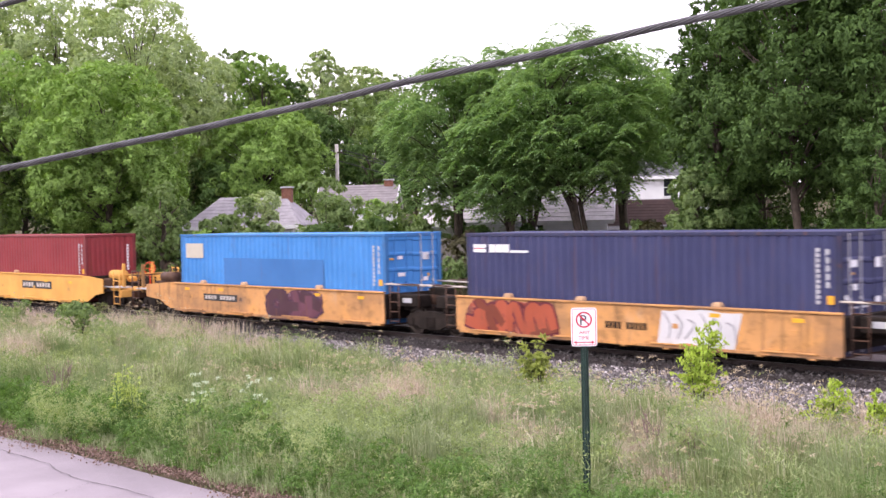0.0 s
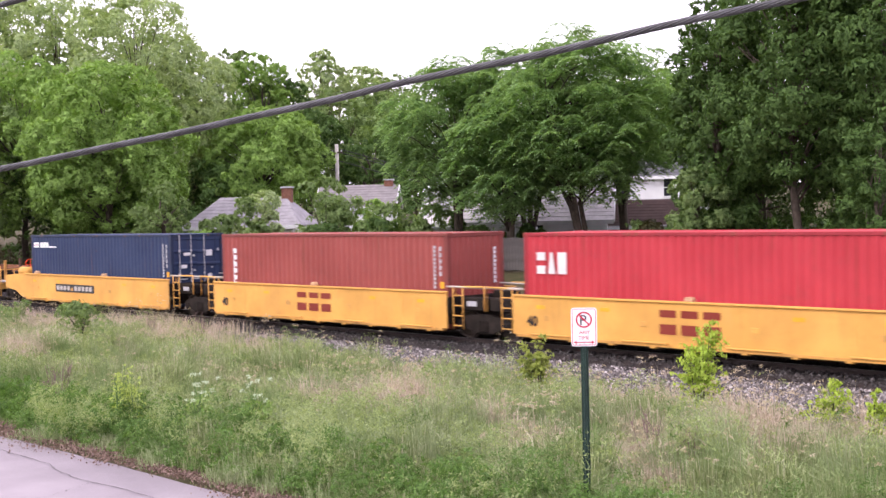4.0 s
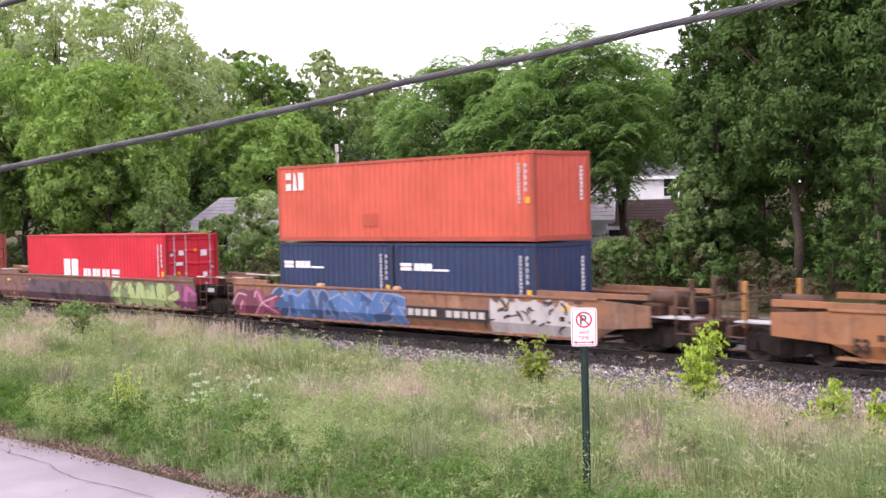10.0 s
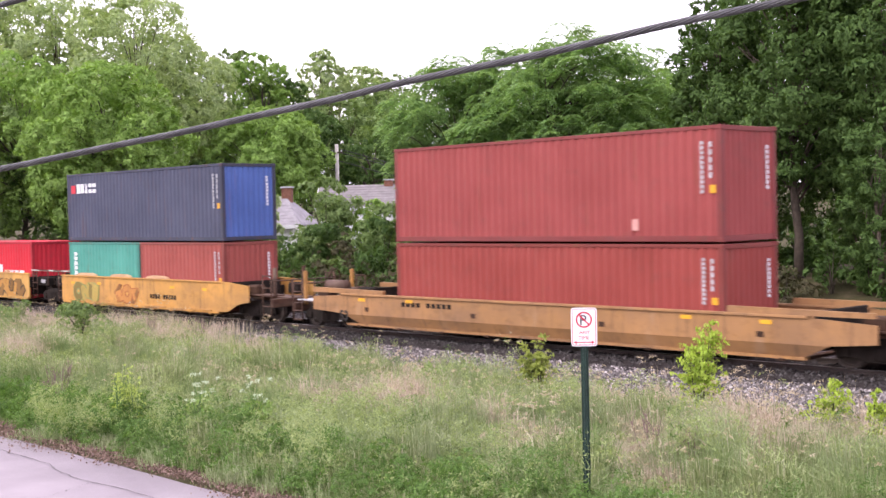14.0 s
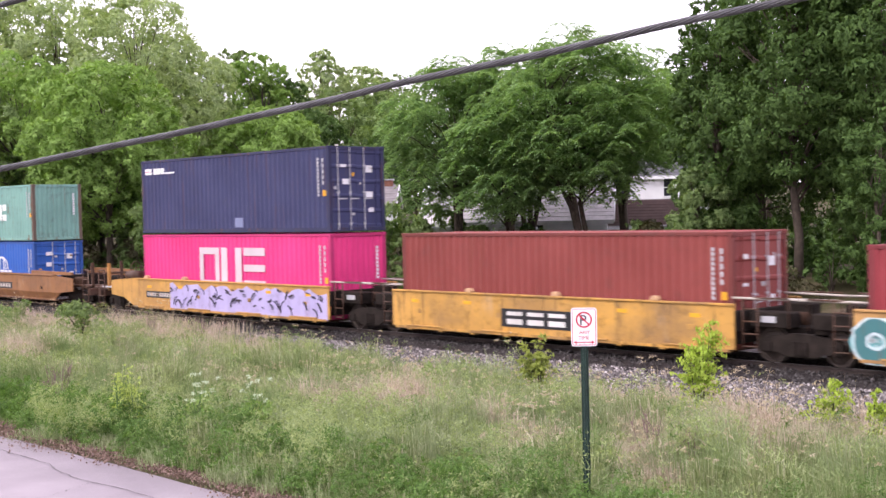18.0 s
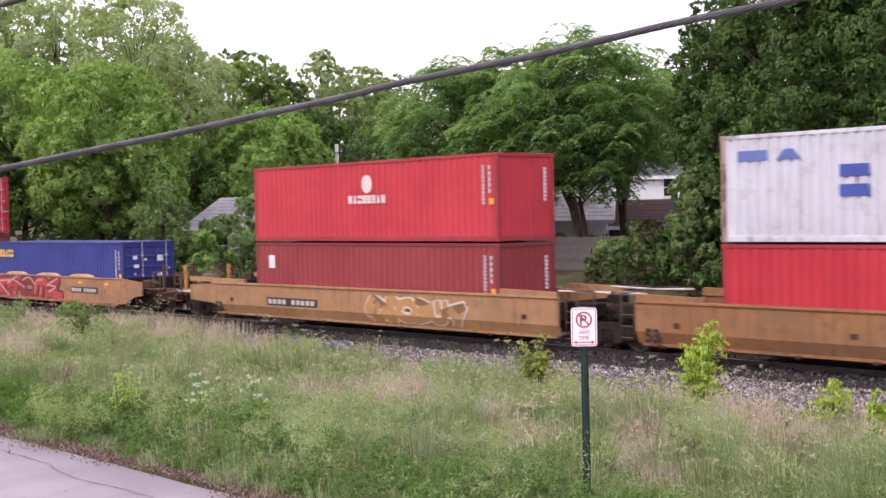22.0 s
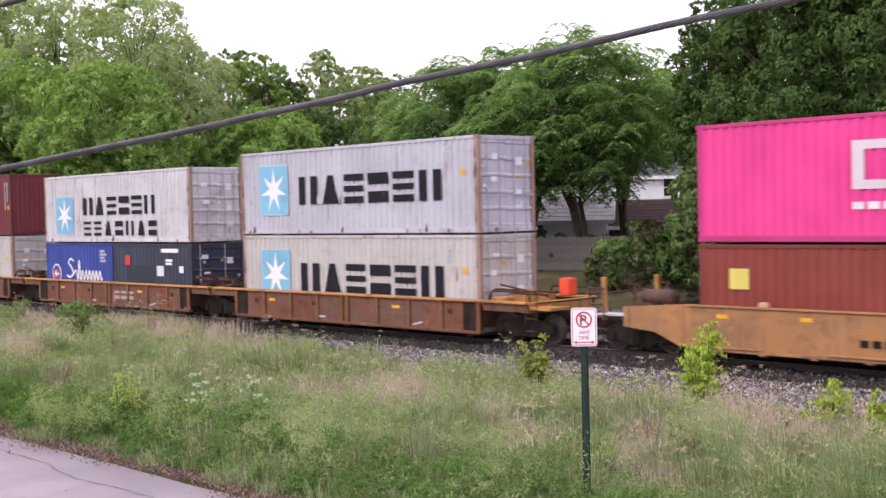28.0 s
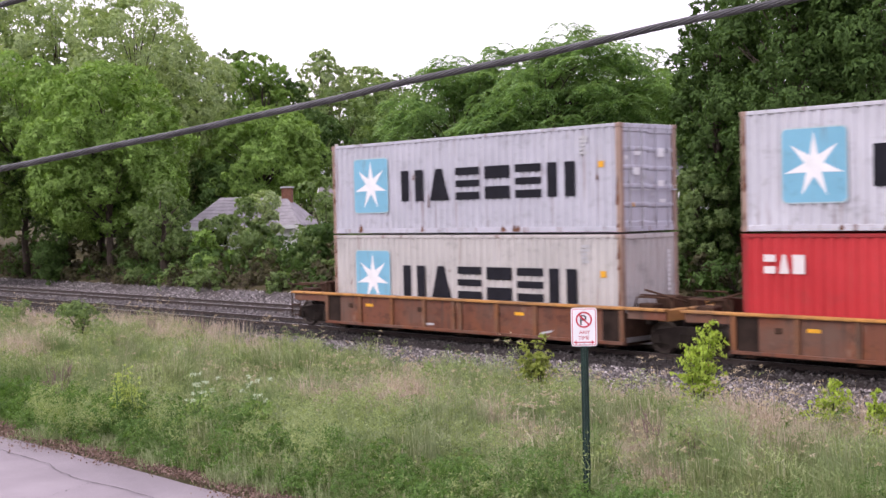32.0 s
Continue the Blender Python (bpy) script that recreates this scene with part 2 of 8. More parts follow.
def road():
    """Asphalt lane; its cracked edge runs beside the track."""
    rng = random.Random(4)
    xs = np.arange(-180, 61, 0.5)
    edge = [-17.86 + 0.1 * noise.noise(Vector((x * 0.35, 1.0, 0))) + 0.05 * noise.noise(Vector((x * 1.7, 5.0, 0))) for x in xs]
    v, f = [], []
    for x, e in zip(xs, edge):
        v += [(x, e, -0.06), (x, e - 0.03, 0.012), (x, -23.6, 0.03), (x, -23.64, -0.06)]
    for i in range(len(xs) - 1):
        for k in range(3):
            f.append((4 * i + k, 4 * i + k + 1, 4 * i + k + 5, 4 * i + k + 4))
    f = [t[::-1] for t in f]
    m = Nodes("old_pale_asphalt")
    c = m.ramp(m.noise(0.7, 4.0), (0.3, (0.27, 0.232, 0.255)), (0.7, (0.37, 0.32, 0.35)))
    c = m.mix(m.ramp(m.noise(55.0, 3.0), (0.35, 0.0), (0.7, 0.45)), c, (0.2, 0.18, 0.19))
    m.bump(m.noise(70.0, 3.0), 0.25, 0.006)
    m.done(c, 0.85, 0.0, 0.25)
    ob = tagged(piece("road", mesh_from("road", v, f, True), m.mat), "old pale grey asphalt road with wandering cracks", "road", kind="structure")
    crack = plain("tar_dark_crack", (0.085, 0.075, 0.08), 0.9)
    for pts in (((-24.5, -18.3), (-22.0, -18.5), (-20.3, -18.55), (-18.9, -18.58), (-18.1, -18.78), (-17.05, -18.82), (-15.7, -18.7), (-14.0, -18.85)), ((-17.05, -18.82), (-16.9, -19.2), (-16.7, -19.6), (-16.8, -20.6)), ((-20.3, -18.5), (-20.25, -18.2), (-20.1, -17.95))):
        bm = bmesh.new()
        left, right = [], []
        for (xa, ya), (xb, yb) in zip(pts, pts[1:]):
            for k in range(5):
                t = k / 5
                x, y = xa + (xb - xa) * t + rng.uniform(-0.03, 0.03), ya + (yb - ya) * t + rng.uniform(-0.035, 0.035)
                w = rng.uniform(0.003, 0.011)
                left.append(bm.verts.new((x, y - w, 0.0245 - 0.0021 * (y + 18))))
                right.append(bm.verts.new((x, y + w, 0.0245 - 0.0021 * (y + 18))))
        for i in range(len(left) - 1):
            bm.faces.new((left[i], left[i + 1], right[i + 1], right[i]))
        part("crack", bm, crack, ob, "dark tar-filled crack")
    return ob


road()


def ballast_material(name, k):
    m = Nodes(name)
    c = m.ramp(m.island(), (0.0, shade((0.05, 0.046, 0.048), k)), (0.4, shade((0.12, 0.108, 0.108), k)), (0.8, shade((0.27, 0.245, 0.242), k)), (1.0, shade((0.6, 0.56, 0.55), k)))
    c = m.mix(m.ramp(m.noise(18.0, 4.0), (0.4, 0.0), (0.7, 0.4)), c, (0.1, 0.085, 0.08))
    return m.done(c, 0.9, 0.0, 0.2)


BALLAST = ballast_material("grey_ballast_stone", 1.0)
# stone colour cut to a fifth: oil plus painted-in shade from the cars
OILY_SHADED = ballast_material("oily_shaded_ballast_stone", 0.2)


def stones(name, n, x0, x1, line, size, seed, label, stone=None):
    """Loose stones, each a squat eight-sided lump, over a strip; line gives the (y, z) profile."""
    r = np.random.RandomState(seed)
    yy = np.array([p[0] for p in line])
    zz = np.array([p[1] for p in line])
    y = r.uniform(yy[0], yy[-1], n)
    c = np.stack([r.uniform(x0, x1, n), y, np.interp(y, yy, zz)], 1)
    s = size * r.uniform(0.55, 1.25, (n, 1, 1)) * r.uniform(0.7, 1.2, (n, 1, 3))
    base = np.array([(1, 0, 0), (0, 1, 0), (-1, 0, 0), (0, -1, 0), (0.3, 0.2, 0.9)])
    v = base[None] * s + r.uniform(-0.35, 0.35, (n, 5, 3)) * s
    a = r.uniform(0, 6.28, n)
    ca, sa = np.cos(a)[:, None], np.sin(a)[:, None]
    v = np.stack([v[..., 0] * ca - v[..., 1] * sa, v[..., 0] * sa + v[..., 1] * ca, v[..., 2]], -1) + c[:, None]
    f = np.array([(0, 1, 4), (1, 2, 4), (2, 3, 4), (3, 0, 4)])
    faces = (np.arange(n)[:, None, None] * 5 + f[None]).reshape(-1, 3)
    return tagged(piece(name, mesh_from(name, v.reshape(-1, 3), faces), stone or BALLAST), label, "gravel", kind="stuff")


def track_bed():
    m = Nodes("ballast_bed")
    c = m.ramp(m.noise(16.0, 5.0, rough=0.7), (0.3, (0.07, 0.062, 0.066)), (0.5, (0.17, 0.155, 0.165)), (0.72, (0.36, 0.34, 0.36)))
    c = m.mix(m.ramp(m.noise(0.6, 3.0), (0.35, 0.25), (0.7, 0.85)), c, (0.085, 0.066, 0.06))
    # oil and brake dust along the running track, with underbody shade painted in
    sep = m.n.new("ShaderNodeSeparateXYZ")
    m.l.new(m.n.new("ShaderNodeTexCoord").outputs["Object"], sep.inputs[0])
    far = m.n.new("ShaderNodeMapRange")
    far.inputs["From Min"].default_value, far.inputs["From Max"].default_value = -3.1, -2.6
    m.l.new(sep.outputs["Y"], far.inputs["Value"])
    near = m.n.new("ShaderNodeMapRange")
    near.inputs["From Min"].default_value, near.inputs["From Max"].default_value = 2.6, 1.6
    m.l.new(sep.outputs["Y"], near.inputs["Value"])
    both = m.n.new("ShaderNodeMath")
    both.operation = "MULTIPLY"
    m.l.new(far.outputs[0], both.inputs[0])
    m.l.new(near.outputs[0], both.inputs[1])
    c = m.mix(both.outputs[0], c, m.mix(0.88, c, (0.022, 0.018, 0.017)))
    m.bump(m.noise(22.0, 4.0), 1.0, 0.05)
    m.done(c, 0.95, 0.0, 0.15)
    line = [(-5.3, -0.56), (-4.9, -0.5), (-2.9, -0.22), (-2.3, -0.15), (2.0, -0.16), (6.3, -0.15), (6.9, -0.2), (8.6, -0.36), (9.6, 0.02), (9.9, -0.1)]
    xs = np.r_[-900, -400, np.arange(-200, 61, 2.0), 200, 900]
    v = [(x, y, z + 0.03 * noise.noise(Vector((x, y * 2, 0)))) for x in xs for y, z in line]
    k = len(line)
    f = [(i * k + j, (i + 1) * k + j, (i + 1) * k + j + 1, i * k + j + 1) for i in range(len(xs) - 1) for j in range(k - 1)]
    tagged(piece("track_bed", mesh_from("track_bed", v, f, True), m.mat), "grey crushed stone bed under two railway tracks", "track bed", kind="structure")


track_bed()
# near strip: its dark colour is partly oil, partly the train's shade
stones("oily_stones", 15000, -70, -7, [(-2.95, -0.2), (-2.3, -0.135), (-1.9, -0.12), (0.9, -0.13)], 0.05, 4, "ballast stones under and beside the rails, darkened by oil and painted-in train shade", OILY_SHADED)
stones("ballast_stones", 54000, -62, -7, [(-5.4, -0.55), (-4.9, -0.48), (-2.9, -0.2), (-2.6, -0.165)], 0.039, 3, "pale and dark grey loose ballast stones beside the rails")
stones("oily_stones", 10000, -80, -30, [(0.9, -0.13), (2.0, -0.13), (6.0, -0.12)], 0.05, 5, "dirty brown ballast stones between the two tracks", ballast_material("dirty_brown_ballast_stone", 0.55))
stones("ballast_stones", 15000, -95, -40, [(6.0, -0.13), (6.9, -0.19), (8.6, -0.34), (9.7, 0.05)], 0.055, 6, "pale pinkish grey gravel along the far bank")


def rail_track(y, first, last):
    track = thing("railway_track", "steel rails spiked on dark wooden ties in ballast", "track", "pair of tracks")
    track["kind"] = "structure"
    prof = [(-0.07, -0.17), (0.07, -0.17), (0.065, -0.15), (0.012, -0.135), (0.012, -0.045), (0.036, -0.035), (0.036, -0.004), (0.03, 0.0), (-0.03, 0.0), (-0.036, -0.004), (-0.036, -0.035), (-0.012, -0.045), (-0.012, -0.135), (-0.065, -0.15)]
    for side in (-0.7535, 0.7535):
        bm = bmesh.new()
        a = [bm.verts.new((-900, y + side + p, q)) for p, q in prof]
        b = [bm.verts.new((900, y + side + p, q)) for p, q in prof]
        for i in range(len(prof)):
            j = (i + 1) % len(prof)
            bm.faces.new((a[i], a[j], b[j], b[i]))
        rail = part("rail", bm, RAIL_SIDE, track, "rusty steel rail")
        box_part("running_surface", rail, RAIL_TOP, -900, 900, y + side - 0.028, y + side + 0.028, -0.002, 0.003, "polished top of the rail")
    wood = plain("creosoted_timber", (0.045, 0.036, 0.032), 0.9, 0.0, 0.4, 2.0)
    tie = cached("tie", lambda: box_mesh("tie", -0.115, 0.115, -1.3, 1.3, -0.36, -0.172, 0.012))
    rng = random.Random(int(y * 10) + 7)
    near, rest = [], bmesh.new()
    for i in range(int((last - first) / 0.5)):
        x = first + i * 0.5 + rng.uniform(-0.04, 0.04)
        yy = y + rng.uniform(-0.06, 0.06)
        if -68 < x < -8:
            piece("tie", tie, wood, track, at=pose(x, yy, rng.uniform(-0.012, 0.008), 0, 0, rng.uniform(-1.5, 1.5)))
        else:
            add_box(rest, x - 0.115, x + 0.115, yy - 1.3, yy + 1.3, -0.36, -0.172)
    far = part("more_ties", rest, wood, track)
    far["kind"] = "stuff"
    return track


def box_mesh(name, x0, x1, y0, y1, z0, z1, bevel=0.0):
    bm = bmesh.new()
    add_box(bm, x0, x1, y0, y1, z0, z1)
    return mesh_of(bm, name, bevel)


rail_track(0.0, -200, 60)
rail_track(4.15, -200, 60)


# ---- the train: containers ----
TRAIN = []  # (thing, x at the start, y, z)
HALF = 1.219
LONG, SHORT = 12.192, 6.058
HIGH, STD = 2.896, 2.591


def corrugated(name, a0, a1, b0, b1, pitch, depth, axis):
    """A trapezoid-profiled steel sheet with thickness, waves along a, straight along b. axis 'side': a = x, b = z, facing -y; 'end': a = y, b = z, facing +x; 'roof': a = x, b = y, facing up."""
    n = max(1, round((a1 - a0) / pitch))
    p = (a1 - a0) / n
    prof = []
    for i in range(n):
        for t, d in ((0.0, 0.0), (0.27, 0.0), (0.5, depth), (0.77, depth)):
            prof.append((a0 + (i + t) * p, d))
    prof.append((a1, 0.0))
    v, f = [], []
    for a, d in prof:
        for b in (b0, b1):
            for back in (0.0, 0.004):
                e = d + back
                v.append((a, e, b) if axis == "side" else (-e, a, b) if axis == "end" else (a, b, -e))
    for i in range(len(prof) - 1):
        j, k = 4 * i, 4 * i + 4
        quad = [(j, k, k + 2, j + 2), (j + 1, j + 3, k + 3, k + 1), (j + 2, k + 2, k + 3, j + 3), (j, j + 1, k + 1, k)]
        f += [q[::-1] for q in quad] if axis == "roof" else quad
    return mesh_from(name, v, f)


def door_mesh(h):
    """One door leaf, facing +x, hinged at y = 0 and 1.1 wide, pressed into five recessed panels."""
    out = [(-0.05, 0.0), (0.0, 0.0)]
    for k in range(5):
        z0, z1 = h * (0.03 + 0.19 * k), h * (0.03 + 0.19 * k + 0.18)
        out += [(0.0, z0 + 0.03), (-0.034, z0 + 0.075), (-0.034, z1 - 0.045), (0.0, z1)]
    out += [(0.0, h), (-0.05, h)]
    bm = bmesh.new()
    a = [bm.verts.new((x, 0.01, z)) for x, z in out]
    b = [bm.verts.new((x, 1.1, z)) for x, z in out]
    bm.faces.new(a)
    bm.faces.new(b[::-1])
    for i in range(len(a)):
        j = (i + 1) % len(a)
        bm.faces.new((a[j], a[i], b[i], b[j]))
    bmesh.ops.recalc_face_normals(bm, faces=bm.faces[:])
    return mesh_of(bm, "door")


def rod_mesh(h):
    bm = bmesh.new()
    add_tube(bm, [(0.03, 0, -0.08), (0.03, 0, h + 0.08)], 0.018, 6)
    for z in (0.12, h * 0.45, h * 0.8):
        add_box(bm, 0.0, 0.045, -0.045, 0.045, z - 0.03, z + 0.03)
    add_box(bm, 0.03, 0.055, -0.02, 0.34, h * 0.37 - 0.02, h * 0.37 + 0.02)
    return mesh_of(bm, "lock_rod")


def plate(parent, material, u0, u1, z0, z1, name="marking", label=""):
    """A thin painted patch on the near side."""
    return box_part(name, parent, material, u0, u1, -HALF - 0.0035, -HALF + 0.0035, z0, z1, label)


def shape(parent, material, outlines, name, label="", depth=HALF + 0.0045):
    bm = bmesh.new()
    for o in outlines:
        add_prism(bm, o, -depth, -depth + 0.006)
    return part(name, bm, material, parent, label)


def rect(a, b, c, d):
    return [(a, c), (b, c), (b, d), (a, d)]


def glyphs(parent, material, pattern, u0, u1, z0, z1, label, stroke=0.2, gap=0.22):
    """A row of plain shapes as wide and heavy as painted capitals: r ring, q two blocks, p two posts, b three bars, w wedge, s solid, space."""
    n = len(pattern)
    w = (u1 - u0) / (n + (n - 1) * gap)
    h = z1 - z0
    for i, g in enumerate(pattern):
        a = u0 + i * w * (1 + gap)
        b, t, s = a + w, w * stroke, h * stroke * 0.85
        if g == "q":
            o = [rect(a, b, z0, z0 + h * 0.38), rect(a, b, z1 - h * 0.38, z1)]
        elif g == "r":
            o = [rect(a, b, z0, z0 + s), rect(a, b, z1 - s, z1), rect(a, a + t, z0 + s, z1 - s), rect(b - t, b, z0 + s, z1 - s)]
        elif g == "p":
            o = [rect(a, a + t * 1.5, z0, z1), rect(b - t * 1.5, b, z0, z1)]
        elif g == "b":
            o = [rect(a, b, z0, z0 + s * 1.15), rect(a, b, z1 - s * 1.15, z1), rect(a, b, (z0 + z1 - s) / 2, (z0 + z1 + s) / 2)]
        elif g == "w":
            o = [[(a + w * 0.08, z0), (b - w * 0.08, z0), (b - w * 0.36, z1), (a + w * 0.36, z1)]]
        elif g == "s":
            o = [rect(a, b, z0, z1)]
        else:
            continue
        shape(parent, material, o, "painted_shape", label)


def bars(parent, material, u0, u1, z0, z1, rows=3, seed=0, name="small_marking"):
    """Small writing too blurred to read, as plain bars."""
    rng = random.Random(seed)
    h = (z1 - z0) / rows
    o = []
    for i in range(rows):
        w = (u1 - u0) * rng.uniform(0.65, 1.0)
        o.append(rect(u0, u0 + w, z1 - (i + 0.72) * h, z1 - i * h))
    shape(parent, material, o, name, "small blurred marking")


def comb(u, w, z0, h, n):
    """Outline of a column of small marks held together at their left."""
    o = [(u, z0)]
    for i in range(n):
        o += [(u + w, z0 + i * h), (u + w, z0 + (i + 0.68) * h)]
        if i < n - 1:
            o += [(u + w * 0.18, z0 + (i + 0.68) * h), (u + w * 0.18, z0 + (i + 1) * h)]
    return o + [(u, z0 + (n - 0.32) * h)]


def column(parent, material, u, z0, z1, n, w=0.14, name="upright_marking"):
    h = (z1 - z0) / n
    shape(parent, material, [comb(u, w, z0, h, n)], name, "upright row of small painted marks")


def star(parent, u0, u1, z0, z1):
    blue = paint("84c2de", 0.5)
    r = 0.12
    o = []
    for cx, cz, a0 in ((u1 - r, z1 - r, 0), (u0 + r, z1 - r, 90), (u0 + r, z0 + r, 180), (u1 - r, z0 + r, 270)):
        o += [(cx + r * math.cos(radians(a0 + k * 30)), cz + r * math.sin(radians(a0 + k * 30))) for k in range(4)]
    shape(parent, paint("c0d4dc", 0.5), [[(x + (0.03 if x > (u0 + u1) / 2 else -0.03), z + (0.03 if z > (z0 + z1) / 2 else -0.03)) for x, z in o]], "emblem_border", "white outline", HALF + 0.003)
    shape(parent, blue, [o], "emblem_panel", "light blue rounded square")
    cx, cz = (u0 + u1) / 2, (z0 + z1) / 2
    pts = []
    for k in range(14):
        rad = (0.46 if k % 2 == 0 else 0.15) * (z1 - z0)
        a = radians(90 + k * 360 / 14)
        pts.append((cx + rad * math.cos(a), cz + rad * math.sin(a)))
    shape(parent, WHITE_P, [pts], "emblem_star", "white seven-pointed star", HALF + 0.008)


def container(x, z, length, height, h, end, label, marks=(), wear=0.35, end_h=None, group="containers on the train"):
    """A corrugated steel container. end 'D' shows doors at +x, 'F' the blank front."""
    skin = paint(h, wear)
    dim = "".join("%02x" % int(int(h[i:i + 2], 16) * 0.82) for i in (0, 2, 4))
    frame_paint = paint(dim, min(1.0, wear * 2.0 + 0.15), 0.55) if wear < 0.5 else paint("a88e80" if int(h[0:2], 16) > 175 else "6e5c50", 1.0, 0.55)
    rail_paint = frame_paint if wear < 0.5 else paint(h, 1.0, 0.55)
    endskin = paint(end_h, wear) if end_h else skin
    box = thing("shipping_container", label, "container", group, pose(x, 0, z))
    TRAIN.append((box, x, 0.0, z))
    k = (length, height)
    rng = random.Random(int(x * 10 + z * 7))
    side = cached(("side", k), lambda: corrugated("side_wall", 0.1, length - 0.1, 0.15, height - 0.09, 0.278, 0.042, "side"))
    piece("side_wall", side, skin, box, at=pose(0, -HALF + 0.006, 0))
    piece("side_wall", side, skin, box, at=pose(length, HALF - 0.006, 0, 0, 0, 180))
    piece("roof", cached(("roof", k), lambda: corrugated("roof", 0.08, length - 0.08, -HALF + 0.03, HALF - 0.03, 0.21, 0.02, "roof")), skin, box, at=pose(0, 0, height - 0.012))
    piece("floor", cached(("floor", k), lambda: box_mesh("floor", 0.05, length - 0.05, -HALF + 0.07, HALF - 0.07, 0.006, 0.16)), STEEL_DARK, box)
    post = cached(("post", k), lambda: box_mesh("corner_post", -0.08, 0.08, -0.075, 0.075, 0.11, height - 0.11, 0.012))
    cast = cached("cast", lambda: box_mesh("corner_casting", -0.089, 0.089, -0.081, 0.081, 0.0, 0.118, 0.012))
    for px in (0.082, length - 0.082):
        for py in (-HALF + 0.077, HALF - 0.077):
            piece("corner_post", post, frame_paint, box, at=pose(px, py, 0))
            for pz in (0.0, height - 0.118):
                piece("corner_casting", cast, frame_paint, box, at=pose(px + math.copysign(0.007, px - 1), math.copysign(HALF - 0.08, py), pz))
    top = cached(("toprail", k), lambda: box_mesh("top_rail", 0.16, length - 0.16, -0.03, 0.03, height - 0.1, height - 0.006, 0.01))
    low = cached(("lowrail", k), lambda: box_mesh("bottom_rail", 0.16, length - 0.16, -0.03, 0.03, 0.012, 0.16, 0.01))
    for py in (-HALF + 0.031, HALF - 0.031):
        piece("top_rail", top, rail_paint, box, at=pose(0, py, 0))
        piece("bottom_rail", low, rail_paint, box, at=pose(0, py, 0))
    head = cached(("head", k), lambda: box_mesh("header", -0.04, 0.04, -HALF + 0.15, HALF - 0.15, height - 0.13, height - 0.01, 0.01))
    sill = cached(("sill", k), lambda: box_mesh("end_sill", -0.04, 0.04, -HALF + 0.15, HALF - 0.15, 0.01, 0.15, 0.01))
    for px in (0.05, length - 0.05):
        piece("header", head, rail_paint, box, at=pose(px, 0, 0))
        piece("end_sill", sill, rail_paint, box, at=pose(px, 0, 0))
    wall = cached(("wall", k), lambda: corrugated("front_wall", -HALF + 0.15, HALF - 0.15, 0.15, height - 0.12, 0.25, 0.045, "end"))
    piece("front_wall", wall, skin, box, at=pose(0.02, 0, 0, 0, 0, 180))
    if end == "F":
        piece("front_wall", wall, endskin, box, at=pose(length - 0.02, 0, 0))
        column_end(box, length - 0.018, HALF - 0.45, height * 0.45, height * 0.85, rng)
    else:
        h0 = height - 0.28
        leaf = cached(("door", k), lambda: door_mesh(h0))
        rod = cached(("rod", k), lambda: rod_mesh(h0))
        for s in (-1, 1):
            at = pose(length - 0.03, -1.105, 0.15) if s < 0 else pose(length - 0.03, 1.105, 0.15 + h0, 180)
            door = piece("door", leaf, endskin, box, "steel container door with lock rods", at)
            for yy in (0.28, 0.8):
                piece("lock_rod", rod, GREY_P if rng.random() < 0.6 else endskin, door, at=pose(0.0, yy, 0.0) if s < 0 else pose(0.0, yy, h0, 180))
            for q in range(3):
                y0, z0 = rng.choice((0.08, 0.4, 0.88)) + rng.uniform(0, 0.04), (0.15 + 0.25 * q + rng.uniform(0, 0.1)) * h0
                w = rng.uniform(0.07, 0.14)
                box_part("placard", door, rng.choice((WHITE_P, GREY_P, GREY_P, YELLOW_P)), 0.001, 0.008, y0, y0 + w, z0, z0 + rng.uniform(0.05, 0.13))
            if s > 0:
                box_part("placard", door, WHITE_P, 0.001, 0.008, 0.42, 0.7, 0.2 * h0, 0.2 * h0 + 0.24)
            for q in range(2):
                y0, z0 = rng.uniform(0.36, 0.5), (0.5 + 0.22 * q + rng.uniform(0, 0.08)) * h0
                box_part("door_marking", door, WHITE_P, 0.0, 0.006, y0, y0 + rng.uniform(0.18, 0.32), z0, z0 + rng.uniform(0.08, 0.2))
    for m in marks:
        m(box, length, height)
    if wear >= 0.5:
        rust = cached("rust_stain", lambda: plain("orange_brown_rust_stain", (0.14, 0.062, 0.035), 0.9, 0.0, 0.5, 9.0))
        for q in range(20):
            if q < 10:
                u, w = rng.choice((0.1, length - 0.12)), rng.uniform(0.03, 0.07)
                z0, hh = rng.uniform(0.05, height - 0.6), rng.uniform(0.1, 0.55)
            elif q < 16:
                u, w, z0, hh = rng.uniform(0.3, length - 0.3), rng.uniform(0.03, 0.12), 0.03, rng.uniform(0.08, 0.3)
            else:
                u, w, z0, hh = rng.uniform(0.5, length - 0.5), rng.uniform(0.015, 0.04), rng.uniform(0.4, 1.7), rng.uniform(0.1, 0.5)
            o = [(u - w, z0 + hh * 0.1), (u - w * 0.2, z0), (u + w * 0.5, z0 + hh * 0.06), (u + w, z0 + hh * 0.3), (u + w * 0.6, z0 + hh * 0.7), (u + w * 0.1, z0 + hh), (u - w * 0.5, z0 + hh * 0.6)]
            shape(box, rust, [o], "rust_stain", "rust stain", HALF + 0.0015 + 0.0002 * q)
    return box


def column_end(box, x, y, z0, z1, rng):
    bm = bmesh.new()
    add_prism(bm, comb(0.0, 0.1, z0, (z1 - z0) / 9, 9), -0.006, 0.0)
    part("upright_marking", bm, WHITE_P, box, "upright row of small painted marks").matrix_basis = pose(x, y, 0, 0, 0, 90)


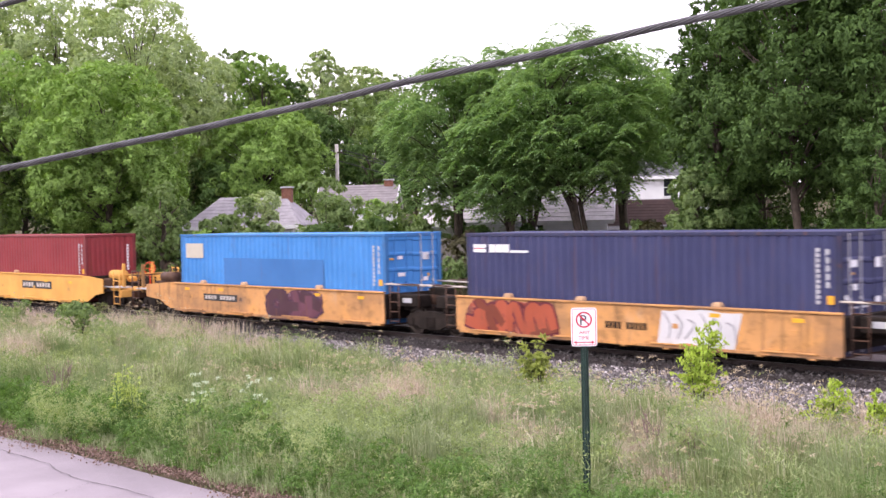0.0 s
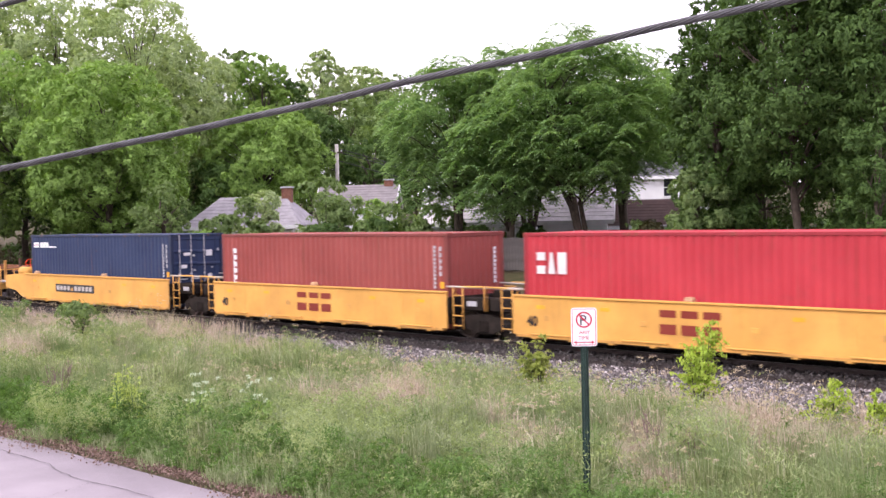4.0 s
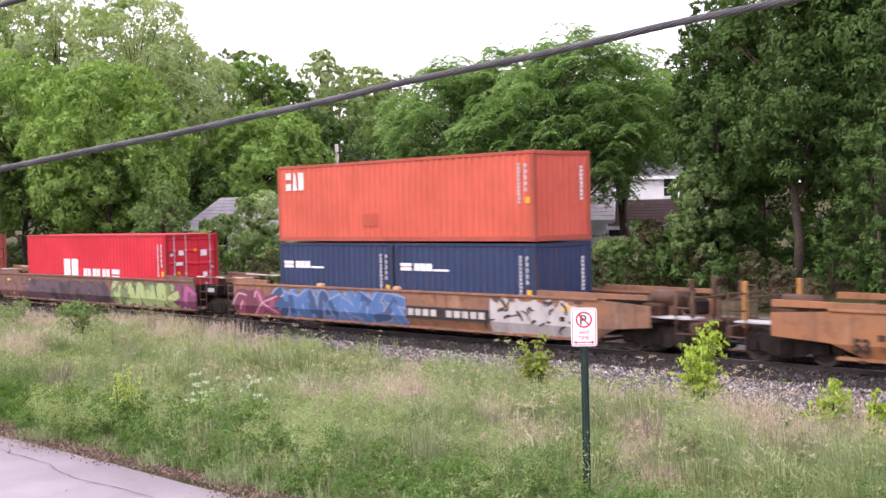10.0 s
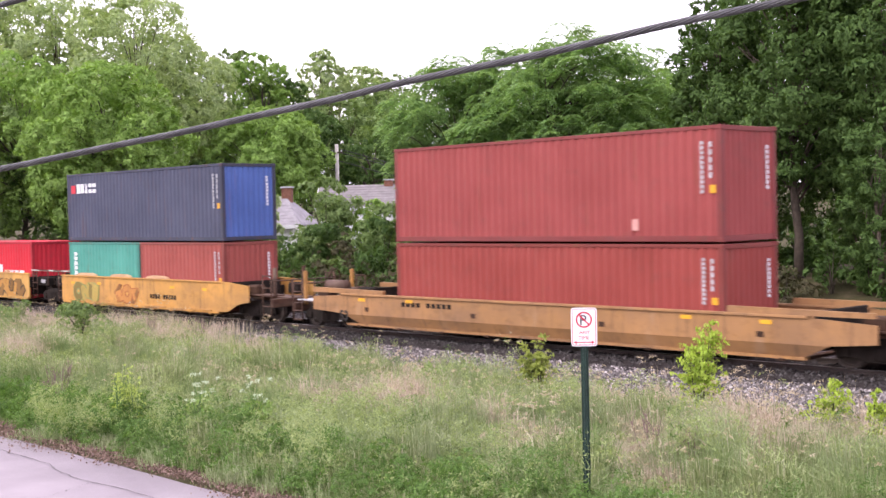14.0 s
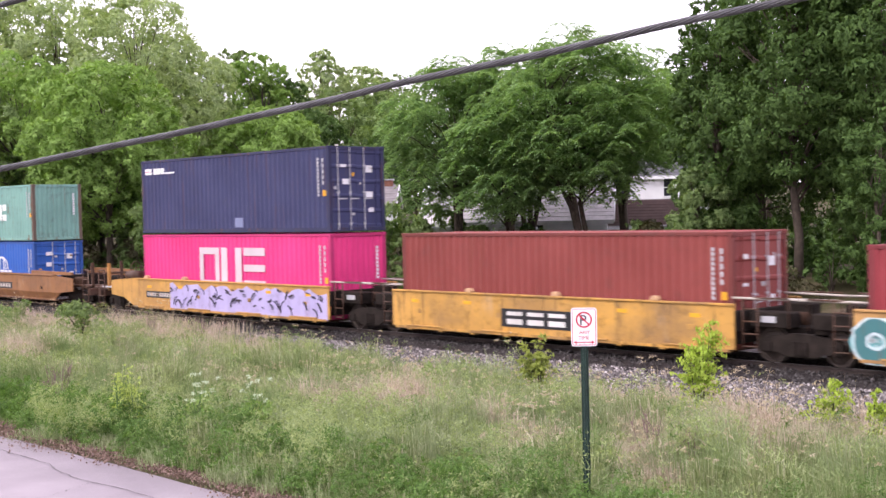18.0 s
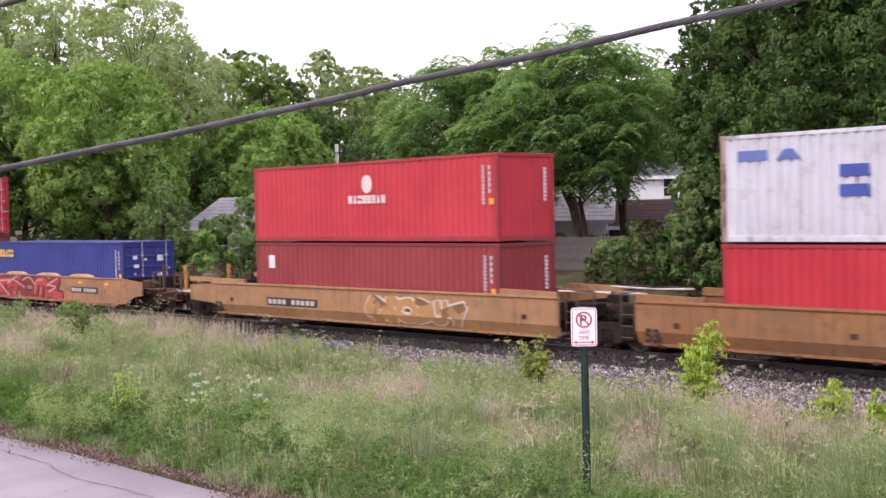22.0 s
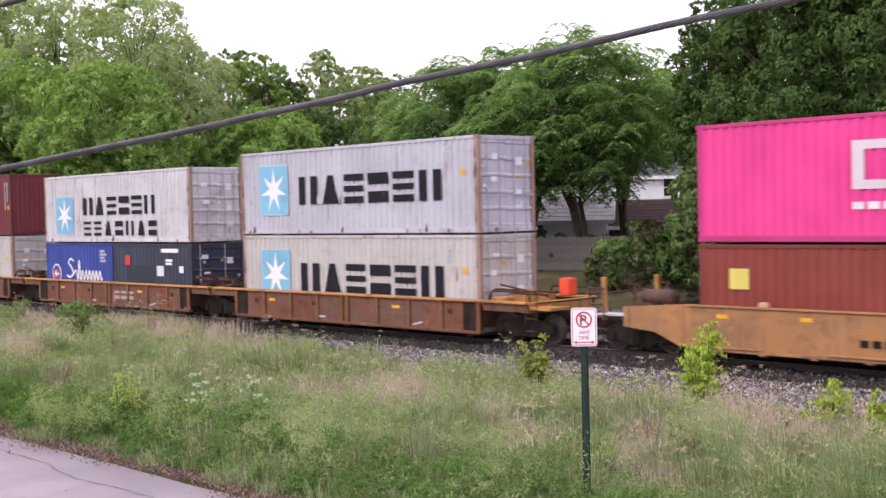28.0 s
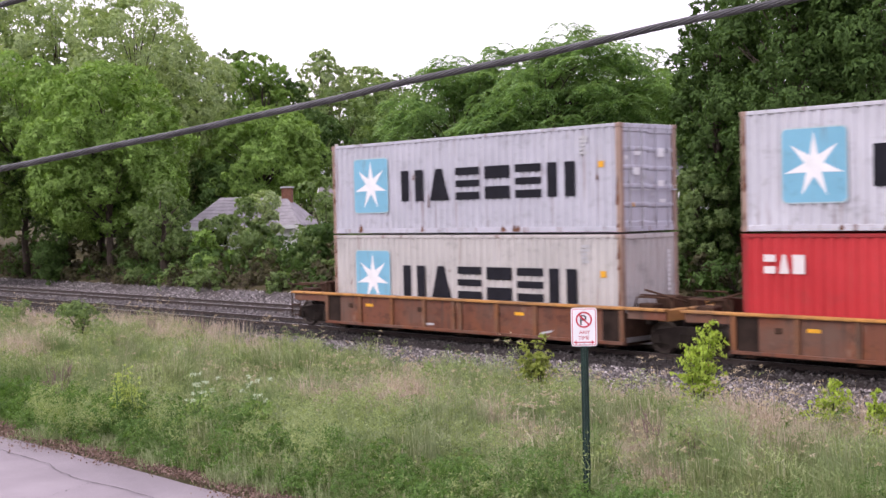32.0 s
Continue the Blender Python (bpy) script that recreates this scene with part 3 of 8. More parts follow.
def mark_ids(pale=True, seed=1):
    """Owner's code at the top of the far end and small weight marks, as bars."""
    def put(b, l, h):
        m = GREY_P if pale else STEEL_DARK
        column(b, m, l - 0.62, h * 0.42, h * 0.88, 11, 0.09)
        column(b, m, l - 0.36, h * 0.55, h * 0.88, 5, 0.08)
        plate(b, YELLOW_P, l - 0.34, l - 0.17, h * 0.42, h * 0.49)
    return put


def mark_codes(pale=True):
    def put(b, l, h):
        m = WHITE_P if pale else STEEL_DARK
        bars(b, m, l - 2.2, l - 0.5, h * 0.84, h * 0.92, 1, 3)
        bars(b, m, l - 1.9, l - 1.2, h * 0.66, h * 0.76, 2, 4)
        plate(b, WHITE_P, l - 0.9, l - 0.6, h * 0.56, h * 0.66)
    return put


def mark_stripes(z=0.85):
    """Striped flag-like logo with a white word, as plain shapes."""
    def put(b, l, h):
        zz = h * z
        o = [rect(0.3, 0.82, zz - 0.13, zz - 0.03), rect(0.3, 0.82, zz + 0.0, zz + 0.1)]
        shape(b, WHITE_P, o, "logo_stripes", "white logo stripes")
        shape(b, paint("c02438", 0.1), [rect(0.32, 0.7, zz - 0.03, zz)], "logo_stripe", "red logo stripe")
        glyphs(b, WHITE_P, "ppp", 0.95, 1.75, zz - 0.13, zz + 0.1, "white logo shape", 0.32, 0.12)
        shape(b, WHITE_P, [rect(1.8, 2.5, zz - 0.13, zz - 0.07)], "logo_bar", "white logo bar")
    return put


def mark_star(b, l, h):
    k = h / HIGH
    star(b, 1.15, 2.8, 0.68 * k, 2.38 * k)
    glyphs(b, plain_dark(), "pwbqbp", 3.45, 10.6, 1.0 * k, 1.95 * k, "dark lettering drawn as plain shapes", 0.24, 0.22)
    bars(b, GREY_P, l - 1.4, l - 1.1, h * 0.72, h * 0.9, 5, 2)
    plate(b, YELLOW_P, l - 0.75, l - 0.55, h * 0.6, h * 0.66)


def mark_star_two(b, l, h):
    star(b, 1.15, 2.7, 0.35, 1.95)
    glyphs(b, plain_dark(), "pwbqbp", 3.65, 9.6, 1.15, 1.9, "dark lettering drawn as plain shapes", 0.22, 0.25)
    glyphs(b, plain_dark(), "bbwqpwq", 3.67, 9.7, 0.28, 0.88, "dark lettering drawn as plain shapes", 0.2, 0.4)


def plain_dark():
    return cached("word_dark", lambda: plain("dark_navy_lettering", (0.014, 0.014, 0.02), 0.7, 0.0, 0.3, 3.0, 0.12))


def mark_word(pattern, u0, u1, z0, z1, colour="e8e8ec", stroke=0.26, gap=0.22):
    def put(b, l, h):
        glyphs(b, paint(colour, 0.15), pattern, u0, u1, z0, z1, "painted lettering drawn as plain shapes", stroke, gap)
    return put


def mark_patch(colour, u0, u1, z0, z1, label="repainted patch"):
    def put(b, l, h):
        plate(b, paint(colour, 0.2), u0, u1, z0, z1, "paint_patch", label)
    return put


def mark_column(u, z0, z1, n, w=0.2):
    def put(b, l, h):
        column(b, WHITE_P, u, z0, z1, n, w)
    return put


def mark_wing(b, l, h):
    """White sweeping wing logo above a word."""
    FLAT.add(b.name)
    feathers = [[(4.5, 1.42), (5.2, 1.7), (5.9, 1.92), (6.5, 2.1), (6.95, 2.4)], [(6.95, 2.4), (6.8, 2.08), (6.5, 1.9)], [(5.0, 1.44), (5.7, 1.7), (6.3, 1.88), (6.75, 2.12)], [(6.7, 2.0), (6.55, 1.78), (6.2, 1.66)], [(5.5, 1.46), (6.0, 1.62), (6.5, 1.8)], [(6.5, 1.76), (6.3, 1.56), (5.9, 1.44)]]
    for q, line in enumerate(feathers):
        sprayed_stroke(b, WHITE_P, line, 0.05, 1.38, 2.45, HALF + 0.006 + 0.0012 * q, "wing_logo", "white wing logo stroke")
    glyphs(b, WHITE_P, "bqqbwbbb", 4.3, 8.0, 1.1, 1.35, "white lettering drawn as plain shapes", 0.3, 0.25)


def mark_dome(b, l, h):
    """White globe-like arcs over a word, in plain shapes."""
    cx = b["logo_x"] if "logo_x" in b else 2.6
    o = []
    for rad in (0.62, 0.4, 0.18):
        for k in range(12):
            a0, a1 = math.pi * k / 12, math.pi * (k + 0.9) / 12
            ry = 0.55
            o.append([(cx + (rad + 0.07) * math.cos(a0), 1.28 + ry * math.sin(a0) * 1.1), (cx + (rad + 0.07) * math.cos(a1), 1.28 + ry * math.sin(a1) * 1.1), (cx + rad * math.cos(a1), 1.28 + ry * math.sin(a1)), (cx + rad * math.cos(a0), 1.28 + ry * math.sin(a0))])
    shape(b, WHITE_P, o, "globe_logo", "white globe logo")
    glyphs(b, WHITE_P, "qqbqq", cx - 1.05, cx + 1.05, 0.98, 1.24, "white lettering drawn as plain shapes", 0.3, 0.25)


def mark_face(colour, u, z):
    """A round white emblem over a short word."""
    def put(b, l, h):
        m = paint(colour, 0.1)
        shape(b, m, [[(u + 0.26 * math.cos(a), z + 0.3 * math.sin(a)) for a in (k * math.pi / 8 for k in range(16))]], "round_emblem", "pale round emblem")
        glyphs(b, m, "pwqbbbwp", u - 0.95, u + 0.9, z - 0.62, z - 0.36, "pale lettering drawn as plain shapes", 0.32, 0.2)
    return put


# ---- the train: well cars ----
SIDE = 1.47


def wheelset_mesh():
    bm = bmesh.new()
    for s in (-1, 1):
        y = s * 0.75
        rings = []
        for r, dy in ((0.06, -0.075), (0.2, -0.06), (0.33, -0.035), (0.36, -0.065), (0.42, -0.065), (0.42, 0.03), (0.45, 0.042), (0.45, 0.065), (0.36, 0.06), (0.08, 0.05)):
            rings.append([bm.verts.new((r * math.cos(2 * math.pi * k / 20), y - s * dy if s < 0 else y - dy, r * math.sin(2 * math.pi * k / 20))) for k in range(20)])
        for a, b in zip(rings, rings[1:]):
            for k in range(20):
                bm.faces.new((a[k], a[(k + 1) % 20], b[(k + 1) % 20], b[k]))
    add_tube(bm, [(0, -1.0, 0), (0, 1.0, 0)], 0.075, 8)
    for s in (-1, 1):
        for k in range(3):
            a = k * 2.094
            add_box(bm, 0.05 * math.cos(a) - 0.018, 0.05 * math.cos(a) + 0.018, s * 1.0 - 0.02, s * 1.0 + 0.02, 0.05 * math.sin(a) - 0.018, 0.05 * math.sin(a) + 0.018)
    bmesh.ops.recalc_face_normals(bm, faces=bm.faces[:])
    return mesh_of(bm, "wheelset")


def side_frame_mesh():
    o = [(-1.12, -0.1), (-0.98, -0.16), (-0.62, -0.1), (-0.42, -0.22), (0.42, -0.22), (0.62, -0.1), (0.98, -0.16), (1.12, -0.1), (1.12, 0.12), (0.9, 0.24), (0.45, 0.3), (0.25, 0.34), (-0.25, 0.34), (-0.45, 0.3), (-0.9, 0.24), (-1.12, 0.12)]
    bm = bmesh.new()
    add_prism(bm, o, -0.07, 0.07)
    for x in (-0.89, 0.89):
        add_box(bm, x - 0.12, x + 0.12, -0.12, 0.1, -0.11, 0.11)
    for x in (-0.14, 0.0, 0.14):
        add_tube(bm, [(x, -0.09, -0.16), (x, -0.09, 0.16)], 0.055, 8)
    return mesh_of(bm, "side_frame", 0.01)


WHEELS = []


def truck(car, x, lift=0.0):
    """A four-wheeled truck under the car at x."""
    t = piece("truck", cached("bolster", lambda: box_mesh("bolster", -0.2, 0.2, -1.0, 1.0, 0.36, 0.7, 0.03)), STEEL_DARK, car, "grimy dark cast-steel truck", pose(x, 0, lift))
    for y in (-1.0, 1.0):
        piece("side_frame", cached("side_frame", side_frame_mesh), cached("truck_steel", lambda: plain("grimy_brown_cast_steel", (0.026, 0.02, 0.017), 0.85, 0.0, 0.5, 4.0, 0.12)), t, at=pose(0, y, 0.42))
    for dx in (-0.89, 0.89):
        w = piece("wheelset", cached("wheelset", wheelset_mesh), cached("wheel_steel", lambda: plain("worn_wheel_steel", (0.075, 0.058, 0.048), 0.6, 0.3, 0.4)), t, "steel wheels on their axle", pose(dx, 0, 0.423))
        WHEELS.append((w, dx))
    return t


def pipes(name, car, material, runs, radius=0.022, label=""):
    bm = bmesh.new()
    for r in runs:
        add_tube(bm, r, radius, 6)
    return part(name, bm, material, car, label, smooth=True)


def ladder(car, material, x, y, z0, z1, width=0.42):
    runs = [[(x, y, z0), (x, y, z1)], [(x + width, y, z0), (x + width, y, z1)]]
    z = z0 + 0.1
    while z < z1 - 0.05:
        runs.append([(x, y, z), (x + width, y, z)])
        z += 0.3
    pipes("ladder", car, material, runs, 0.02, "steel step ladder")


def end_gear(car, material, s, x0, x1, sill_top, brake):
    """End platform beyond the sill: deck, cross beams, grab irons, coupler and brake gear. s: +1 front, -1 rear."""
    a, b = sorted((x0, x1))
    box_part("end_deck", car, material, a, b, -0.55, 0.55, 0.78, 0.92, "steel end platform", 0.02)
    box_part("end_beam", car, material, x1 - 0.09, x1 + 0.09, -1.4, 1.4, 0.62, 0.92, "", 0.02)
    box_part("draft_sill", car, STEEL_DARK, min(x1, x1 + s * 0.7), max(x1, x1 + s * 0.7), -0.17, 0.17, 0.66, 0.92, "", 0.02)
    bm = bmesh.new()
    c = x1 + s * 0.85
    add_prism(bm, [(c - 0.25, 0.68), (c + 0.25, 0.68), (c + 0.3, 0.78), (c + 0.25, 0.98), (c - 0.25, 0.98), (c - 0.3, 0.88)], -0.16, 0.16)
    part("coupler", bm, STEEL_RUST, car, "rusty knuckle coupler", 0.03)
    m0, m1 = sorted((x0 + s * 0.1, x1 - s * 0.1))
    box_part("draft_box", car, STEEL_DARK, m0, m1, -0.62, 0.62, 0.42, 0.78, "grimy draft gear housing", 0.03)
    for y in (-0.95, 0.85):
        box_part("brake_valve", car, STEEL_RUST if y < 0 else STEEL_DARK, (m0 + m1) / 2 - 0.35, (m0 + m1) / 2 + 0.3, y - 0.2, y + 0.2, 0.94, 1.36, "grimy brake valve housing", 0.06)
    box_part("well_end_wall", car, STEEL_DARK, x0 - 0.05, x0 + 0.05, -1.15, 1.15, 0.5, 1.42, "", 0.02)
    bm = bmesh.new()
    for k, y in enumerate((-0.35, 0.3)):
        add_tube(bm, [(x1, y, 0.75), (x1 + s * 0.35, y, 0.42), (x1 + s * 0.75, y * 0.6, 0.36), (x1 + s * 1.0, y * 0.3, 0.6)], 0.035, 6)
    part("air_hose", bm, BLACK_P, car, "hanging rubber air hose", smooth=True)
    for y in (-1.4, 1.4):
        runs = [[(x1, y, 0.3), (x1, y, 1.75)], [(x1 - s * 0.5, y, 0.3), (x1 - s * 0.5, y, 1.75)], [(x1, y, 0.35), (x1 - s * 0.5, y, 0.35)], [(x1, y, 0.65), (x1 - s * 0.5, y, 0.65)], [(x1, y, 1.72), (x1 - s * 0.5, y, 1.72)], [(x1, y, 1.3), (x1 - s * 0.5, y, 1.3)]]
        pipes("grab_iron", car, material, runs, 0.024)
    pipes("crossover_rail", car, material, [[(x1, -1.4, 1.55), (x1, 1.4, 1.55)], [(x1, -0.5, 0.9), (x1, -0.5, 1.55)], [(x1, 0.5, 0.9), (x1, 0.5, 1.55)]], 0.022)
    for q, y in ((0.25, -1.05), (0.75, 0.6)):
        box_part("end_post", car, material if s > 0 else car_paint("c8924c", 0.6), x1 - s * q - 0.05, x1 - s * q + 0.05, y - 0.06, y + 0.06, 0.85, 2.0, "upright steel end post", 0.012)
    bm = bmesh.new()
    add_box(bm, min(a, b) + 0.1, max(a, b) - 0.1, -1.3, -0.75, 1.0, 1.04)
    part("walkway", bm, GREY_P if brake else material, car, "steel grating walkway", 0.0)
    if brake:
        bm = bmesh.new()
        cx = (a + b) / 2
        add_tube(bm, [(cx - 0.2, -0.75, 1.5), (cx + 0.75, -0.75, 1.5)], 0.21, 12)
        for q in (cx - 0.1, cx + 0.55):
            add_box(bm, q - 0.03, q + 0.03, -0.9, -0.6, 1.0, 1.35)
        add_tube(bm, [(cx + 0.1, -0.15, 1.3), (cx + 0.55, -0.15, 1.3)], 0.13, 10)
        part("air_tank", bm, material, car, "round air brake reservoir", smooth=True)
        bm = bmesh.new()
        pts = [(x1 - s * 0.3, 0.2 + 0.26 * math.cos(k * math.pi / 8), 1.75 + 0.26 * math.sin(k * math.pi / 8)) for k in range(17)]
        add_tube(bm, pts, 0.02, 5)
        for k in range(0, 16, 4):
            add_tube(bm, [(x1 - s * 0.3, 0.2, 1.75), pts[k]], 0.014, 5)
        add_tube(bm, [(x1 - s * 0.3, 0.2, 0.9), (x1 - s * 0.3, 0.2, 1.75)], 0.03, 6)
        part("brake_wheel", bm, RED_GEAR if brake == 2 else material, car, "round hand brake wheel", smooth=True)


def joint_gear(car, material, x, s, side_x):
    """Gear over an articulated joint: deck, black bulkhead face, ladder, pipes."""
    a, b = sorted((x - s * 0.15, side_x))
    box_part("end_deck", car, STEEL_DARK, a, b, -0.7, 0.7, 0.74, 0.9, "dark end platform", 0.02)
    box_part("cross_beam", car, STEEL_DARK, side_x + s * 0.02 - 0.06, side_x + s * 0.02 + 0.06, -SIDE, SIDE, 0.8, 1.3, "", 0.02)
    ladder(car, material, min(side_x + s * 0.15, side_x + s * 0.57), -1.36, 0.35, 1.6)
    for yy in (-1.2, 1.2):
        pipes("end_rail", car, material, [[(side_x + s * 0.1, yy, 1.3), (side_x + s * 0.1, yy, 1.6), (x - s * 0.3, yy, 1.62), (x - s * 0.3, yy, 0.9)]], 0.026, "bent end handrail")
    box_part("brake_box", car, STEEL_DARK, a + 0.2, b - 0.15, -1.15, -0.65, 0.9, 1.28, "dark brake valve box", 0.03)
    box_part("brake_box", car, STEEL_DARK, a + 0.35, b - 0.3, 0.1, 0.5, 0.9, 1.42, "dark brake valve box", 0.03)
    bm = bmesh.new()
    add_tube(bm, [(side_x + s * 0.3, -0.45, 1.1), (x - s * 0.25, -0.45, 1.1)], 0.16, 9)
    part("brake_cylinder", bm, STEEL_RUST, car, "rusty brake cylinder", smooth=True)
    tube = cached("pale_tube", lambda: plain("pale_worn_tube", (0.5, 0.45, 0.4), 0.6, 0.0, 0.3, 3.0))
    pipes("crossover_tube", car, tube, [[(side_x - s * 0.2, -1.25, 1.6), (x + s * 0.05, -1.1, 1.58)], [(side_x - s * 0.1, 0.9, 1.6), (x, 1.1, 1.55)], [(side_x + s * 0.2, -1.25, 1.6), (x - s * 0.1, 0.2, 1.5)]], 0.03, "pale worn crossover tube")
    if s > 0:
        box_part("placard", car, GREY_P, (a + b) / 2 - 0.2, (a + b) / 2 + 0.2, -1.166, -1.152, 1.03, 1.18, "small pale placard")


FOLD = 0.66
FLAT = set()  # names of the cars whose sides have no fold


def fold(bm, s=-1):
    """Bend what lies below the fold line inwards, as the cars' sides are."""
    bmesh.ops.bisect_plane(bm, geom=bm.verts[:] + bm.edges[:] + bm.faces[:], plane_co=(0, 0, FOLD), plane_no=(0, 0, 1))
    for v in bm.verts:
        v.co.y -= s * max(0.0, FOLD - v.co.z) * 0.42
    return bm


def car_shape(car, material, outlines, name, label, depth):
    bm = bmesh.new()
    for o in outlines:
        add_prism(bm, o, -depth, -depth + 0.006)
    return part(name, bm if car.name in FLAT else fold(bm), material, car, label)


def side_plate(o, thick=0.05):
    bm = bmesh.new()
    add_prism(bm, o, -thick / 2, thick / 2)
    return bm


def spots(car, material, where, w=0.32, h=0.1, name="reflector", y=-SIDE - 0.03):
    for x, z in where:
        box_part(name, car, material, x, x + w, y - 0.006, y, z, z + h)


def blob(cx, cz, rx, rz, seed, wob=0.18, n=14):
    r = random.Random(seed)
    ph = [r.uniform(0, 6.28) for _ in range(3)]
    pts = []
    for k in range(n):
        a = 2 * math.pi * k / n
        q = 1 + wob * (math.sin(2 * a + ph[0]) + 0.6 * math.sin(3 * a + ph[1]) + 0.4 * math.sin(5 * a + ph[2]))
        pts.append((cx + rx * q * math.cos(a), cz + rz * q * math.sin(a)))
    return pts


def clipped(outlines, z0, z1):
    return [[(x, min(z1, max(z0, z))) for x, z in o] for o in outlines]


def spray_paint(fill, line, more):
    """Many-coloured spray: warped patches of the tag's colours, with the car's grime coming through."""
    key = (fill, line, "spray")
    if key in PAINTS:
        return PAINTS[key]
    m = Nodes("sprayed_colours_" + fill)
    t = m.n.new("ShaderNodeTexNoise")
    t.inputs["Scale"].default_value, t.inputs["Detail"].default_value, t.inputs["Distortion"].default_value = 1.5, 3.0, 2.6
    m.l.new(m.n.new("ShaderNodeTexCoord").outputs["Object"], t.inputs["Vector"])
    f, l, k = (shade(hexc(q), 0.75) for q in (fill, line, more))
    c = m.ramp(t.outputs[0], (0.33, shade(l, 0.6)), (0.39, l), (0.42, f), (0.49, shade(f, 0.72)), (0.52, k), (0.56, f), (0.62, shade(f, 1.15)), (0.66, l), (0.72, k))
    c = m.mix(m.ramp(m.noise(1.1, 6.0, (1.0, 1.0, 1.5), 0.65), (0.5, 0.0), (0.66, 0.6)), c, (0.1, 0.075, 0.065))
    c = m.mix(m.ramp(m.noise(2.4, 3.0, (2.4, 2.4, 0.2)), (0.55, 0.0), (0.7, 0.55)), c, (0.07, 0.052, 0.045))
    PAINTS[key] = m.done(c, 0.6, 0.0, 0.25)
    return PAINTS[key]


def smooth_line(points, n=6):
    """A smooth run of points through the given ones."""
    p = [Vector((x, z)) for x, z in points]
    out = []
    for i in range(len(p) - 1):
        p0, p1, p2, p3 = p[max(0, i - 1)], p[i], p[i + 1], p[min(len(p) - 1, i + 2)]
        for k in range(n):
            t = k / n
            out.append(0.5 * (2 * p1 + (p2 - p0) * t + (2 * p0 - 5 * p1 + 4 * p2 - p3) * t * t + (3 * p1 - p0 - 3 * p2 + p3) * t ** 3))
    return out + [p[-1]]


def stroke_quads(points, half):
    """A broad sprayed stroke along points, as one quad for each step, with blunt ends."""
    p = smooth_line(points)
    left, right = [], []
    for i, q in enumerate(p):
        d = (p[min(i + 1, len(p) - 1)] - p[max(i - 1, 0)]).normalized()
        w = half * (0.82 + 0.18 * math.sin(3.1 * i / len(p)))
        e = q + d * (half * 0.5 if i == len(p) - 1 else -half * 0.5 if i == 0 else 0.0)
        left.append(e + Vector((-d.y, d.x)) * w)
        right.append(e - Vector((-d.y, d.x)) * w)
    return left, right


def sprayed_stroke(car, material, points, half, z0, z1, depth, name, label=""):
    left, right = stroke_quads(points, half)
    bm = bmesh.new()
    lo = [bm.verts.new((v.x, -depth, min(z1, max(z0, v.y)))) for v in left]
    hi = [bm.verts.new((v.x, -depth, min(z1, max(z0, v.y)))) for v in right]
    for i in range(len(lo) - 1):
        bm.faces.new((hi[i], hi[i + 1], lo[i + 1], lo[i]))
    bmesh.ops.recalc_face_normals(bm, faces=bm.faces[:])
    solid = bmesh.ops.extrude_face_region(bm, geom=bm.faces[:])["geom"]
    for v in solid:
        if isinstance(v, bmesh.types.BMVert):
            v.co.y += 0.004
    bmesh.ops.recalc_face_normals(bm, faces=bm.faces[:])
    return part(name, bm if car.name in FLAT else fold(bm), material, car, label)


# abstract sprayed figures in a unit cell: bends, loops, hooks and zigzags
FIGURES = (
    (((0.9, 0.86), (0.35, 0.95), (0.14, 0.72), (0.72, 0.4), (0.84, 0.16), (0.12, 0.08)),),
    (((0.16, 0.02), (0.2, 0.98)), ((0.2, 0.92), (0.78, 0.84), (0.7, 0.56), (0.3, 0.5)), ((0.3, 0.5), (0.9, 0.36), (0.78, 0.08), (0.22, 0.06))),
    (((0.5, 0.94), (0.12, 0.7), (0.16, 0.24), (0.56, 0.06), (0.88, 0.34), (0.84, 0.76), (0.46, 0.94)),),
    (((0.06, 0.9), (0.3, 0.08)), ((0.3, 0.08), (0.5, 0.66), (0.68, 0.1)), ((0.68, 0.1), (0.98, 0.92))),
    (((0.86, 0.92), (0.26, 0.84), (0.12, 0.4), (0.34, 0.08), (0.92, 0.1)), ((0.5, 0.46), (0.94, 0.5))),
    (((0.1, 0.04), (0.46, 0.96)), ((0.46, 0.96), (0.9, 0.04)), ((0.26, 0.36), (0.78, 0.4))),
    (((0.12, 0.94), (0.16, 0.06)), ((0.16, 0.5), (0.84, 0.96)), ((0.34, 0.56), (0.92, 0.02))),
)
DENSE = (11, 13, 31, 41, 42, 80, 81)
SOLID = (32, 90)  # one filled ground with thin scrawled lines over it
FAINT = (21, 40, 43, 50, 52, 60, 61, 70, 100)


